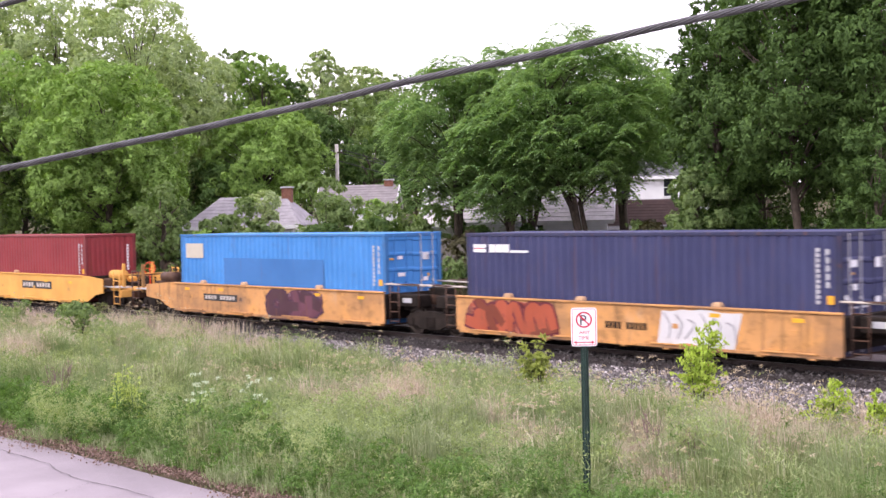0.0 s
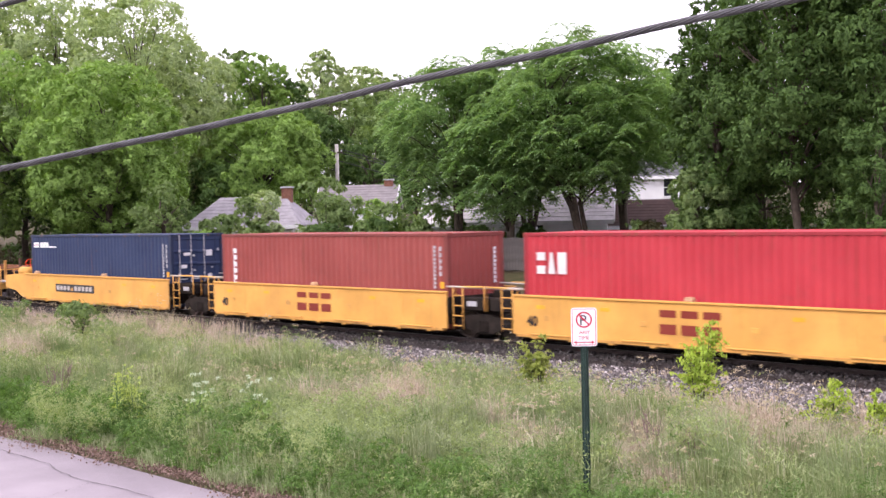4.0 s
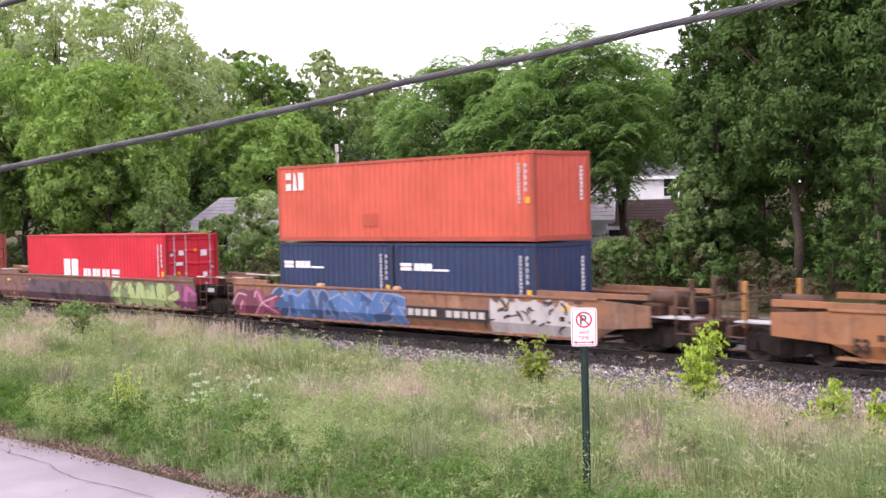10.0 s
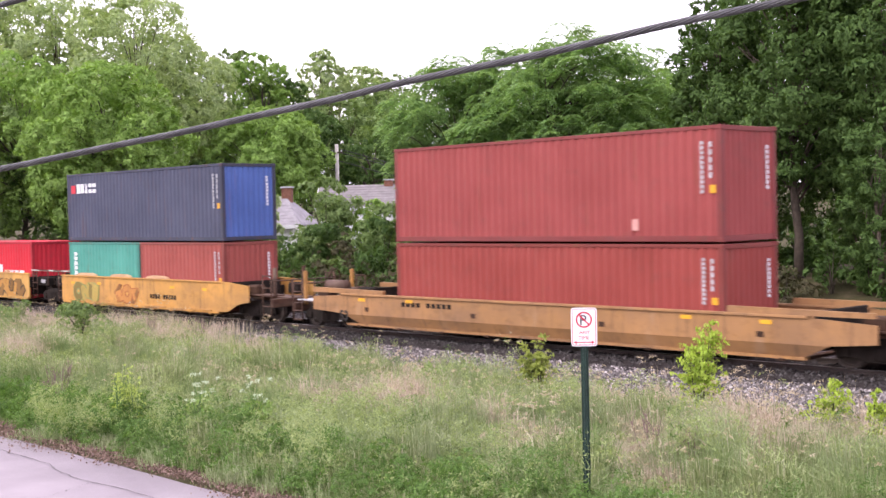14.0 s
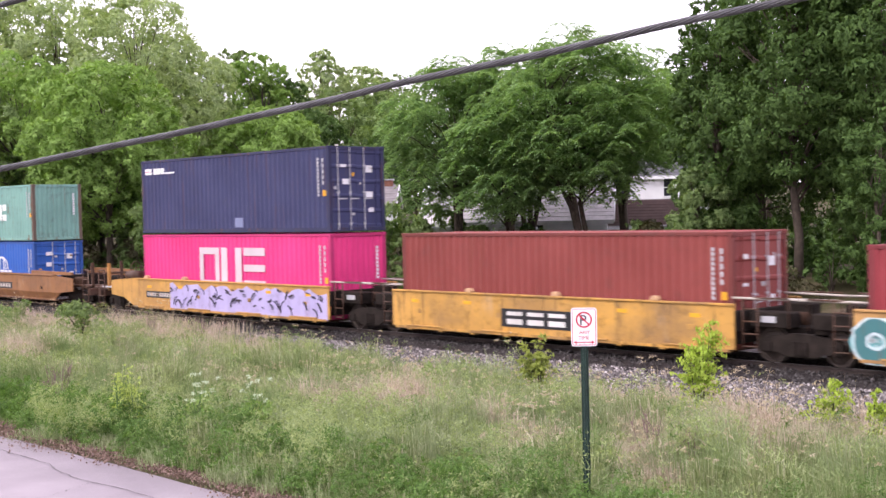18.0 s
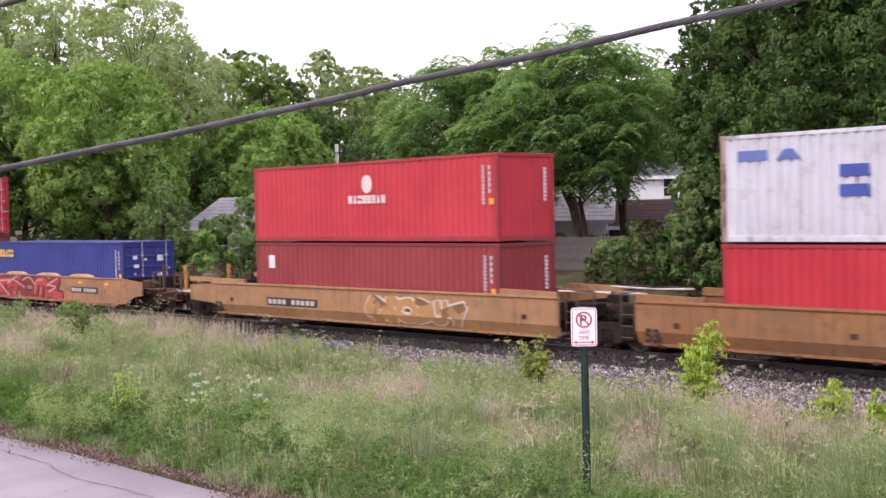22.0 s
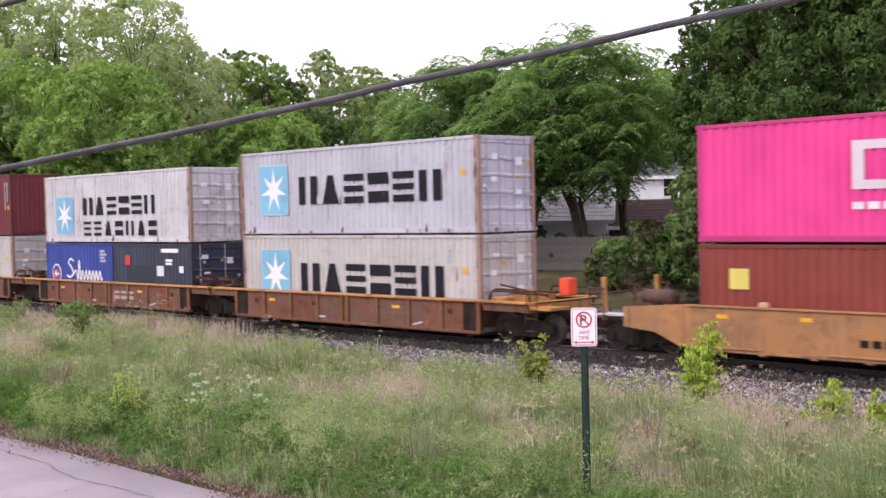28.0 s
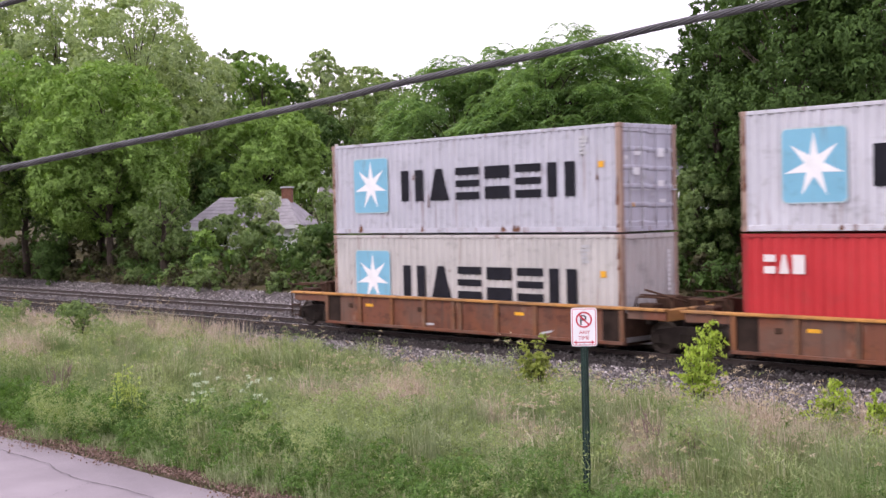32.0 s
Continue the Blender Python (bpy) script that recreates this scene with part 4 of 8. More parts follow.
def graffiti(car, u0, u1, z0, z1, n, fill, line, seed, y=SIDE + 0.03):
    """Sprayed tag: a row of broad outlined figures, lettering nothing."""
    rng = random.Random(seed)
    tone = "".join("%02x" % min(255, int(int(fill[i:i + 2], 16) * 0.55 + 110)) for i in (0, 2, 4))
    dim = "".join("%02x" % int(int(fill[i:i + 2], 16) * 0.72) for i in (0, 2, 4))
    w = (u1 - u0) / n
    cz, rz = (z0 + z1) / 2, (z1 - z0) / 2
    if seed in DENSE:
        mess = spray_paint(fill, line, tone)
        for i in range(n):
            car_shape(car, mess, clipped([blob(u0 + (i + 0.5) * w, cz, w * 0.66, rz * 1.05, seed + i, 0.1, 18)], z0, z1), "graffiti_patch", "sprayed many-coloured graffiti patch", y + 0.003 + 0.0015 * (i % 2))
    if seed in SOLID:
        low = [(u0 + (u1 - u0) * k / 40, z0 + rng.uniform(0.0, 0.03)) for k in range(41)]
        top = [(u1 - (u1 - u0) * k / 40 + rng.uniform(-0.04, 0.04), z1 - 0.12 - 0.08 * math.sin(k * 0.9) + rng.uniform(-0.07, 0.09)) for k in range(41)]
        ground = low + top
        for j in range(20):
            quads = [[ground[2 * j + i], ground[2 * j + i + 1], ground[80 - 2 * j - i], ground[81 - 2 * j - i]] for i in (0, 1)]
            car_shape(car, paint(fill, 0.5), clipped(quads, z0, z1), "graffiti_patch", "sprayed filled graffiti ground", y + 0.003)
    edge, body, dark, pale = paint(line, 0.45), paint(fill, 0.5), paint(dim, 0.55), paint(tone, 0.5)
    last = -1
    for i in range(n):
        pick = rng.choice([k for k in range(len(FIGURES)) if k != last])
        last = pick
        turn, flip = rng.choice((-1, 1)) * rng.uniform(0.6, 1.5), rng.choice((-1, 1))
        ca, sa = math.cos(turn), math.sin(turn)
        wide, tall = w * rng.uniform(1.25, 1.6), 2 * rz * rng.uniform(0.9, 1.1)
        a = u0 + (i + 0.5) * w - wide / 2
        half = min(wide * rng.uniform(0.12, 0.19), tall * 0.2)
        lines = []
        for fig in FIGURES[pick]:
            turned = [(0.5 + flip * (u - 0.5) * ca - (v - 0.5) * sa, 0.5 + flip * (u - 0.5) * sa + (v - 0.5) * ca) for u, v in fig]
            lines.append([(a + wide * (0.1 + 0.8 * u), cz - tall / 2 + tall * (0.1 + 0.8 * v)) for u, v in turned])
        lift = y + 0.008 + 0.0025 * (i % 3)
        if seed in SOLID:
            for q in range(6):
                u, v = u0 + (i + rng.uniform(0.0, 1.0)) * w, rng.uniform(cz - 0.45 * rz, z1 - 0.04)
                du, dv = rng.choice((-1, 1)) * rng.uniform(0.1, 0.24), rng.uniform(-0.2, 0.06)
                bow = [(u, v), (u + du * 0.5, v + dv * 0.3), (u + du, v + dv), (u + du * rng.uniform(0.9, 1.5), v + dv * rng.uniform(1.5, 2.0))]
                if q == 0:
                    sprayed_stroke(car, dark, [(e + 0.05, f - 0.05) for e, f in bow[:3]], 0.06, z0, z1, lift, "graffiti_shade", "dim sprayed shading")
                sprayed_stroke(car, edge, bow, rng.uniform(0.018, 0.045), z0, z1, lift + 0.006 + 0.0007 * q, "graffiti_outline", "sprayed graffiti outline")
            continue
        for q, pts in enumerate(lines):
            sprayed_stroke(car, edge, pts, half * 1.32, z0, z1, lift + 0.0007 * q, "graffiti_outline", "sprayed graffiti outline")
        for q, pts in enumerate(lines):
            sprayed_stroke(car, body if (i + q) % 3 else dark, pts, half * 0.92, z0, z1, lift + 0.008 + 0.0007 * q, "graffiti_stroke", "broad sprayed graffiti stroke")
        for q, pts in enumerate(lines[:0 if seed in DENSE + FAINT else 2]):
            sprayed_stroke(car, pale, [(u - half * 0.35, v + half * 0.3) for u, v in pts[:3]], half * 0.2, z0, z1, lift + 0.0135 + 0.0007 * q, "graffiti_highlight")


def smooth_car(x, h, front, rear, label, wear=0.45, well=40, plates=(), lumps=(), tags=(), spotted=True, group="well cars of the train", brake=1, strip=0, guide="d8b088", sink=0.03, cut=0.0):
    """Plate-sided well car. x: near corner of its 40-foot load. front, rear: True where the unit ends the car, else it shares a truck."""
    car = thing("well_car", label, "rail car", group, pose(x, 0, -sink))
    TRAIN.append((car, x, 0.0, -sink))
    skin = car_paint(h, wear)
    slope = 0.42
    if well == 40:
        FLAT.add(car.name)
        slope = 0.0
    gear = skin if wear < 0.2 else car_paint("583c2e", 0.9)
    mid, half = 6.096, (6.3 if well == 40 else 8.6)
    reach = 7.92 if well == 40 else 9.92
    a, b = mid - half, mid + half
    lo, hi = 0.36, (1.46 if well == 40 else 1.43) - cut
    fa, fb = a, b
    out = [(a, lo), (b, lo)]
    if front:
        fb = b + (1.75 if well == 40 else 1.7)
        b0 = b + (0.35 if well == 40 else -0.2)
        out = [(a, lo), (b0, lo), (b0 + 0.75, lo + 0.31), (fb, lo + 0.4), (fb, hi - 0.12), (b0, hi)]
    else:
        out = [(a, lo), (b, lo), (b, hi)]
    if rear:
        fa = a - (2.0 if well == 40 else 1.5)
        a0 = a - (0.25 if well == 40 else -0.8)
        out = out[1:] + [(a0, hi), (fa, hi - 0.12), (fa, lo + 0.4), (a0 - 0.75, lo + 0.31), (a0, lo)]
    else:
        out = out + [(a, hi)]
    for y in (-SIDE, SIDE):
        bm = fold(side_plate(out), -1 if y < 0 else 1) if slope else side_plate(out)
        side = part("side_plate", bm, skin, car)
        cb = bmesh.new()
        add_box(cb, a + 0.02, b - 0.02, y - 0.07, y + 0.07, hi - 0.04, hi + (0.012 if well == 40 else 0.03))
        part("top_chord", cb, skin, car, bevel=0.01)
        cb = bmesh.new()
        k = y + math.copysign((FOLD - lo) * slope, -y)
        add_box(cb, a + 0.15, b - 0.15, k - 0.055, k + 0.1 if y < 0 else k + 0.055, lo - 0.07, lo)
        part("bottom_chord", cb, car_paint(h, min(1.0, wear + 0.35)), car)
        side.matrix_basis = pose(0, y, 0)
        if well == 53:
            for c0, c1 in ((fa + 0.05, -0.35), (12.5, fb - 0.05)):
                cb = bmesh.new()
                add_prism(cb, [(c0, hi + 0.03), (c1, hi + 0.03), (c1, hi + 0.15), (c0, hi + 0.19)], y - 0.06, y + 0.06)
                part("raised_chord", cb, skin, car)
        for k in (-4.2, 0.05, 4.3):
            cb = bmesh.new()
            add_box(cb, mid + k, mid + k + 0.012, y - 0.03, y + 0.03, FOLD + 0.01, hi)
            part("weld_seam", cb, skin, car)
    for k in range(5):
        u = a + 0.5 + (b - a - 1.0) * k / 4
        box_part("cross_member", car, STEEL_RUST, u - 0.12, u + 0.12, -SIDE + 0.2, SIDE - 0.2, lo - 0.12, lo - 0.04)
    for k in range(9):
        u = a + 0.8 + (b - a - 1.6) * k / 8
        box_part("bottom_lug", car, STEEL_RUST if slope else skin, u - 0.09, u + 0.09, -SIDE + 0.04 - (0.0 if slope else 0.09), -SIDE + 0.2, lo - 0.12, lo - 0.05, "", 0.01)
    if not slope:
        for k in range(4):
            u = a + 1.4 + (b - a - 2.8) * k / 3
            box_part("sill_flange", car, skin, u - 0.75, u + 0.75, -SIDE - 0.09, -SIDE - 0.02, lo + 0.005, lo + 0.045, "", 0.008)
    for k in range(4):
        u = a + 1.3 + (b - a - 2.6) * k / 3
        box_part("lashing_pocket", car, STEEL_RUST if slope else car_paint(h, min(1.0, wear + 0.4)), u - 0.1, u + 0.1, -SIDE - 0.035, -SIDE - 0.02, 0.78, 0.92, "worn lashing pocket", 0.008)
    for u in (a + 0.06, b - 0.06):
        box_part("well_bulkhead", car, STEEL_DARK, u - 0.05, u + 0.05, -SIDE + 0.12, SIDE - 0.12, lo + 0.12, 1.2, "", 0.01)
    white = paint(guide, 0.4)
    for u in lumps:
        bm = bmesh.new()
        k = 0.14 if strip == 0 else strip
        add_prism(bm, [(u - k, hi + 0.01), (u + k, hi + 0.01), (u + k * 0.9, hi + 0.08), (u + k * 0.5, hi + 0.13), (u - k * 0.5, hi + 0.13), (u - k * 0.9, hi + 0.08)], -SIDE - 0.05, -SIDE + 0.12)
        part("load_guide", bm, white, car, "pale load guide on the sill", 0.015)
    if spotted:
        spots(car, YELLOW_P, [(a + 0.9, 1.1), (a + 3.2, 1.12), (b - 3.6, 1.12), (b - 1.3, 1.1)])
    for s, is_end, at_end, side_x in ((1, front, fb, b), (-1, rear, fa, a)):
        if is_end:
            tx = at_end - s * 0.15
            truck(car, tx, sink)
            end_gear(car, gear, s, side_x, at_end + s * 1.25, hi, brake if s < 0 or brake > 1 else 0)
        else:
            if s < 0:
                truck(car, mid - reach, sink)
            joint_gear(car, gear, mid + s * reach, s, side_x)
    for p in plates:
        p(car)
    for t in tags:
        graffiti(car, *t)
    return car


def number_plate(u0, u1, z0, z1, dark=True, n=10):
    """Black panel with the car's marks as plain bars."""
    def put(car):
        if dark:
            box_part("marking_panel", car, BLACK_P, u0, u1, -SIDE - 0.031, -SIDE - 0.024, z0, z1, "black marking panel")
        w = (u1 - u0 - 0.2) / n
        o = [rect(u0 + 0.1 + i * w, u0 + 0.1 + (i + 0.7) * w, z0 + (z1 - z0) * 0.22, z1 - (z1 - z0) * 0.22) for i in range(n) if i != 4]
        for q in o:
            shape(car, paint("c8c0b8", 0.6) if dark else STEEL_DARK, [q], "marking", "painted mark", SIDE + 0.036)
    return put


def owner_mark(u0, u1, z0, z1, h="8a3020", dark=False):
    """Three block capitals of the car's owner as plain shapes."""
    def put(car):
        if dark:
            box_part("marking_panel", car, BLACK_P, u0 - 0.15, u1 + 0.15, -SIDE - 0.031, -SIDE - 0.024, z0 - 0.08, z1 + 0.08, "black marking panel")
        m, w = paint(h, 0.2), (u1 - u0) / 3
        for i in range(3):
            a = u0 + i * w
            o = [rect(a + w * 0.08, a + w * 0.85, z1 - (z1 - z0) * 0.3, z1), rect(a + w * 0.08, a + w * 0.85, z0, z0 + (z1 - z0) * 0.42)]
            shape(car, m, o, "owner_mark", "painted owner's mark", SIDE + 0.036 + 0.001 * i)
    return put


def digits(text, u, z, size, h="2a2420"):
    """Readable painted digits."""
    def put(car):
        c = bpy.data.curves.new("digits", "FONT")
        c.body, c.size, c.extrude, c.offset = text, size * 1.15, 0.004, 0.014
        tmp = bpy.data.objects.new("digits", c)
        me = bpy.data.meshes.new_from_object(tmp)
        bpy.data.objects.remove(tmp)
        piece("number_marking", me, paint(h, 0.2), car, "painted digits " + text, pose(u, -SIDE - 0.033, z, 90))
    return put


def ribbed_car(x, front, rear, label, marks=True):
    """Well car with posts along its brown sides under a yellow top chord."""
    car = thing("well_car", label, "rail car", "well cars of the train", pose(x, 0, 0))
    TRAIN.append((car, x, 0.0, 0.0))
    skin, chord, rib = car_paint("7e4e3a", 1.0), car_paint("cc924e", 0.85), car_paint("8a5a38", 0.95)
    a, b, lo, hi = -0.15, 12.45, 0.3, 1.16
    ca, cb = (-2.0 if rear else -1.62), (14.3 if front else 13.8)
    for y in (-SIDE, SIDE):
        bm = side_plate([(a, lo), (b, lo), (b, hi), (a, hi)], 0.03)
        part("side_plate", bm, skin, car).matrix_basis = pose(0, y, 0)
        bm = bmesh.new()
        add_box(bm, ca, cb, y - 0.1, y + 0.1, hi, hi + 0.075)
        part("top_chord", bm, chord, car, "yellow top chord", 0.015)
        for u0, u1 in ((a, a + 0.75), (b - 0.75, b)):
            box_part("end_panel", car, cached("greasy_brown", lambda: plain("greasy_brown_steel", (0.03, 0.02, 0.016), 0.85, 0.0, 0.6, 2.0, 0.12)), u0 + 0.01, u1, y - 0.022, y + 0.022, lo + 0.02, hi - 0.02, "grease-blackened end panel")
        bm = bmesh.new()
        add_box(bm, a, b, y - 0.08, y + 0.08, lo - 0.07, lo + 0.02)
        part("bottom_chord", bm, skin, car, bevel=0.01)
        for u in (-0.08, 1.65, 3.2, 4.7, 6.0, 6.3, 7.8, 9.3, 10.8, 12.38):
            w = 0.075
            yy = y - 0.075 if y < 0 else y + 0.015
            box_part("side_post", car, rib, u - w, u + w, yy, yy + 0.06, lo + 0.02, hi, "", 0.01)
        for c0, c1 in ((ca, a), (b, cb)):
            box_part("end_web", car, skin, c0 + 0.1, c1 - 0.02, y - 0.02, y + 0.02, hi - 0.22, hi)
    for k in range(5):
        u = a + 0.5 + (b - a - 1.0) * k / 4
        box_part("cross_member", car, STEEL_RUST, u - 0.12, u + 0.12, -SIDE + 0.02, SIDE - 0.02, lo - 0.15, lo - 0.07)
    for k in range(9):
        u = a + 0.8 + (b - a - 1.6) * k / 8
        box_part("bottom_lug", car, STEEL_RUST, u - 0.09, u + 0.09, -SIDE + 0.04, -SIDE + 0.2, lo - 0.12, lo - 0.05, "", 0.01)
    for k in range(4):
        u = a + 1.3 + (b - a - 2.6) * k / 3
        box_part("lashing_pocket", car, STEEL_RUST, u - 0.1, u + 0.1, -SIDE - 0.035, -SIDE - 0.02, 0.78, 0.92, "rusty lashing pocket", 0.008)
    for u in (a + 0.06, b - 0.06):
        box_part("well_bulkhead", car, STEEL_RUST, u - 0.05, u + 0.05, -SIDE + 0.02, SIDE - 0.02, lo + 0.12, 1.05)
    for u in (ca + 0.2, cb - 0.2):
        box_part("end_beam", car, chord if u > 0 else skin, u - 0.15, u + 0.15, -SIDE + 0.1, SIDE - 0.1, 0.9, hi + 0.03, "", 0.015)
    for s, is_end in ((1, front), (-1, rear)):
        e = cb if s > 0 else ca
        inner = b if s > 0 else a
        d0, d1 = sorted((inner, e))
        box_part("end_deck", car, STEEL_DARK, d0 + 0.05, d1 - 0.05, -0.7, 0.7, 0.72, 0.9, "dark end platform", 0.02)
        for q, (yy, hh) in enumerate(((-1.0, 0.42), (-0.35, 0.6), (0.45, 0.5))):
            box_part("brake_box", car, chord if is_end and s > 0 else STEEL_RUST, d0 + 0.2 + 0.1 * q, d0 + 0.75 + 0.15 * q, yy - 0.2, yy + 0.2, 0.9, 0.9 + hh, "brake valve box", 0.03)
        for run_ in ([(inner + s * 0.2, -1.3, 1.24), (inner + s * 0.3, -1.3, 1.5), (e - s * 0.1, -1.3, 1.5), (e - s * 0.05, -1.3, 1.24)], [(inner + s * 0.2, 1.3, 1.24), (inner + s * 0.3, 1.3, 1.5), (e - s * 0.1, 1.3, 1.5), (e - s * 0.05, 1.3, 1.24)], [(inner + s * 0.3, -1.2, 1.55), (e - s * 0.2, 1.2, 1.3)], [(inner + s * 0.15, -0.8, 1.65), (e - s * 0.1, -0.5, 1.35)]):
            pipes("end_rail", car, STEEL_RUST, [run_], 0.03, "rusty end handrail")
        if is_end:
            truck(car, -1.15 if s < 0 else 13.75)
            box_part("draft_sill", car, STEEL_DARK, min(e, e + s * 0.6), max(e, e + s * 0.6), -0.17, 0.17, 0.66, 0.92)
            bm = bmesh.new()
            c = e + s * 0.8
            add_prism(bm, [(c - 0.25, 0.68), (c + 0.25, 0.68), (c + 0.3, 0.78), (c + 0.25, 0.98), (c - 0.25, 0.98), (c - 0.3, 0.88)], -0.16, 0.16)
            part("coupler", bm, STEEL_RUST, car, "rusty knuckle coupler", 0.03)
            x1 = e + s * 0.25
            pipes("grab_iron", car, STEEL_RUST, [[(x1, -1.35, 0.35), (x1, -1.35, 1.5)], [(x1 - s * 0.45, -1.35, 0.35), (x1 - s * 0.45, -1.35, 1.2)], [(x1, -1.35, 0.4), (x1 - s * 0.45, -1.35, 0.4)], [(x1, -1.35, 0.75), (x1 - s * 0.45, -1.35, 0.75)], [(x1, -1.35, 1.2), (x1, 1.35, 1.2)], [(x1 - s * 1.1, -1.35, 1.45), (x1 + s * 0.2, -1.35, 1.45)]], 0.024)
            if s > 0:
                box_part("end_lamp_box", car, RED_GEAR, x1 - 0.15, x1 + 0.2, -0.25, 0.15, 1.35, 1.85, "orange-red end device", 0.03)
                box_part("end_walkway", car, chord, e - 0.1, e + 0.75, -1.35, -0.55, 1.0, 1.08)
        elif s < 0:
            truck(car, 6.096 - 7.92)
    if marks:
        owner_mark(6.6, 8.3, 0.55, 0.88, "b8a89a")(car)
    o = [rect(4.6, 5.1, 0.4, 0.46), [(9.4, 0.34), (9.9, 0.44), (9.95, 0.5), (9.5, 0.42)]]
    shape(car, GREY_P, o, "chalk_mark", "pale chalk scribble", SIDE + 0.03)
    spots(car, YELLOW_P, [(1.9, 0.85), (8.5, 0.85)], 0.35, 0.09, y=-SIDE - 0.016)
    return car


# ---- the train: make-up, front to rear ----
FLOOR, LOW_FLOOR = 0.28, 0.23
NAVY, NAVY2 = "3c4068", "2c3c60"
ORANGE, GOLD = "dca060", "f0b254"


def load(x, *tiers):
    """Stack containers: each tier is one container's arguments, or a pair of twenty-footers."""
    z = FLOOR if x > -526 else LOW_FLOOR
    for tier in tiers:
        if isinstance(tier, list):
            for k, (hgt, h, end, label, marks, *more) in enumerate(tier):
                container(x + k * (LONG - SHORT), z, SHORT, hgt, h, end, label, marks, *more)
            z += tier[0][0] + 0.045
        else:
            hgt, h, end, label, marks, *more = tier
            container(x, z, LONG, hgt, h, end, label, marks, *more)
            z += hgt + 0.045


striped_marks = [mark_stripes(), mark_ids()]
striped_label = "dark navy corrugated steel shipping container with striped white logo"

def white_block(car):
    """A block of white spray paint with a few grey scrawls over it."""
    r = random.Random(12)
    top = [(9.75 - 0.3 * k, 1.3 - r.uniform(0.0, 0.1)) for k in range(9)]
    low = [(7.2 + 0.3 * k, 0.46 - r.uniform(0.0, 0.12)) for k in range(5)] + [(8.6 + 0.3 * k, 0.36 - r.uniform(0.0, 0.06)) for k in range(4)]
    car_shape(car, paint("d6d4d6", 0.4), [low + top], "graffiti_patch", "block of white spray paint", SIDE + 0.034)
    for k in range(6):
        u = 7.4 + 0.38 * k
        sprayed_stroke(car, paint("a8a6ac", 0.4), [(u, 1.2 - r.uniform(0, 0.2)), (u + 0.2, 0.9), (u + r.uniform(-0.1, 0.3), 0.55)], 0.025, 0.4, 1.3, SIDE + 0.043 + 0.0007 * k, "graffiti_stroke")


# first car of the clip: orange plate sides with graffiti
smooth_car(-27.39, ORANGE, False, False, "orange well car with red and white graffiti", 0.75, 40, [number_plate(5.4, 7.0, 0.62, 0.95, False), white_block], (1.9, 4.6, 9.0), [(0.4, 3.6, 0.3, 1.3, 4, "b4583c", "6a2430", 11)], cut=0.1)
load(-27.39, (HIGH, NAVY, "D", striped_label, striped_marks))
smooth_car(-43.3, ORANGE, False, True, "orange well car with purple graffiti tag", 0.75, 40, [number_plate(2.0, 4.2, 0.75, 1.0, True)], (1.9, 4.6, 9.0), [(6.2, 9.1, 0.25, 1.3, 3, "6a3c4c", "4c2c40", 13)], cut=0.1)
load(-43.3, (HIGH, "4a92da", "D", "bright blue corrugated steel container with a repainted patch", [mark_patch("3c78ba", 3.0, 9.0, 0.9, 2.02), mark_patch("c8c0b0", 0.4, 1.6, 2.0, 2.55, "pale worn label patch"), mark_ids()]))

# bright yellow five-unit car
y_lumps = (5.85,)
gold = "clean bright yellow well car with dark owner's mark"
smooth_car(-63.2, GOLD, True, False, "clean bright yellow well car with black number panel", 0.12, 40, [number_plate(6.55, 9.5, 0.8, 1.14), digits("40", 0.35, 0.62, 0.34)], y_lumps, brake=2)
load(-63.2, (HIGH, "96383e", "F", "dark red corrugated steel container", [mark_column(0.55, 1.0, 2.5, 3, 0.32), mark_ids()]))
smooth_car(-79.05, GOLD, False, False, gold, 0.12, 40, [owner_mark(4.9, 6.9, 0.62, 1.24), digits("40", 0.35, 0.62, 0.34)], y_lumps)
load(-79.05, (HIGH, NAVY2, "D", striped_label, striped_marks))
smooth_car(-94.75, GOLD, False, False, gold, 0.12, 40, [owner_mark(4.9, 6.9, 0.62, 1.24), digits("40", 0.35, 0.62, 0.34)], y_lumps)
load(-94.75, (HIGH, "c63844", "D", "bright red corrugated steel container", [mark_word("qwp", 0.5, 1.6, 1.75, 2.35, "f0e8e8", 0.34), mark_ids()]))
smooth_car(-110.1, GOLD, False, False, gold, 0.12, 40, [owner_mark(4.9, 6.9, 0.62, 1.24), digits("40", 0.35, 0.62, 0.34)], y_lumps)
load(-110.1, (HIGH, "a04c46", "F", "faded brick-red corrugated steel container", [mark_column(0.75, 1.0, 2.45, 6, 0.2), mark_ids()]))
smooth_car(-125.9, GOLD, False, True, "clean bright yellow well car with black number panel", 0.12, 40, [number_plate(2.9, 6.4, 0.72, 1.06)], (1.0, 7.2), brake=2)
load(-125.9, (HIGH, NAVY2, "D", striped_label, striped_marks))

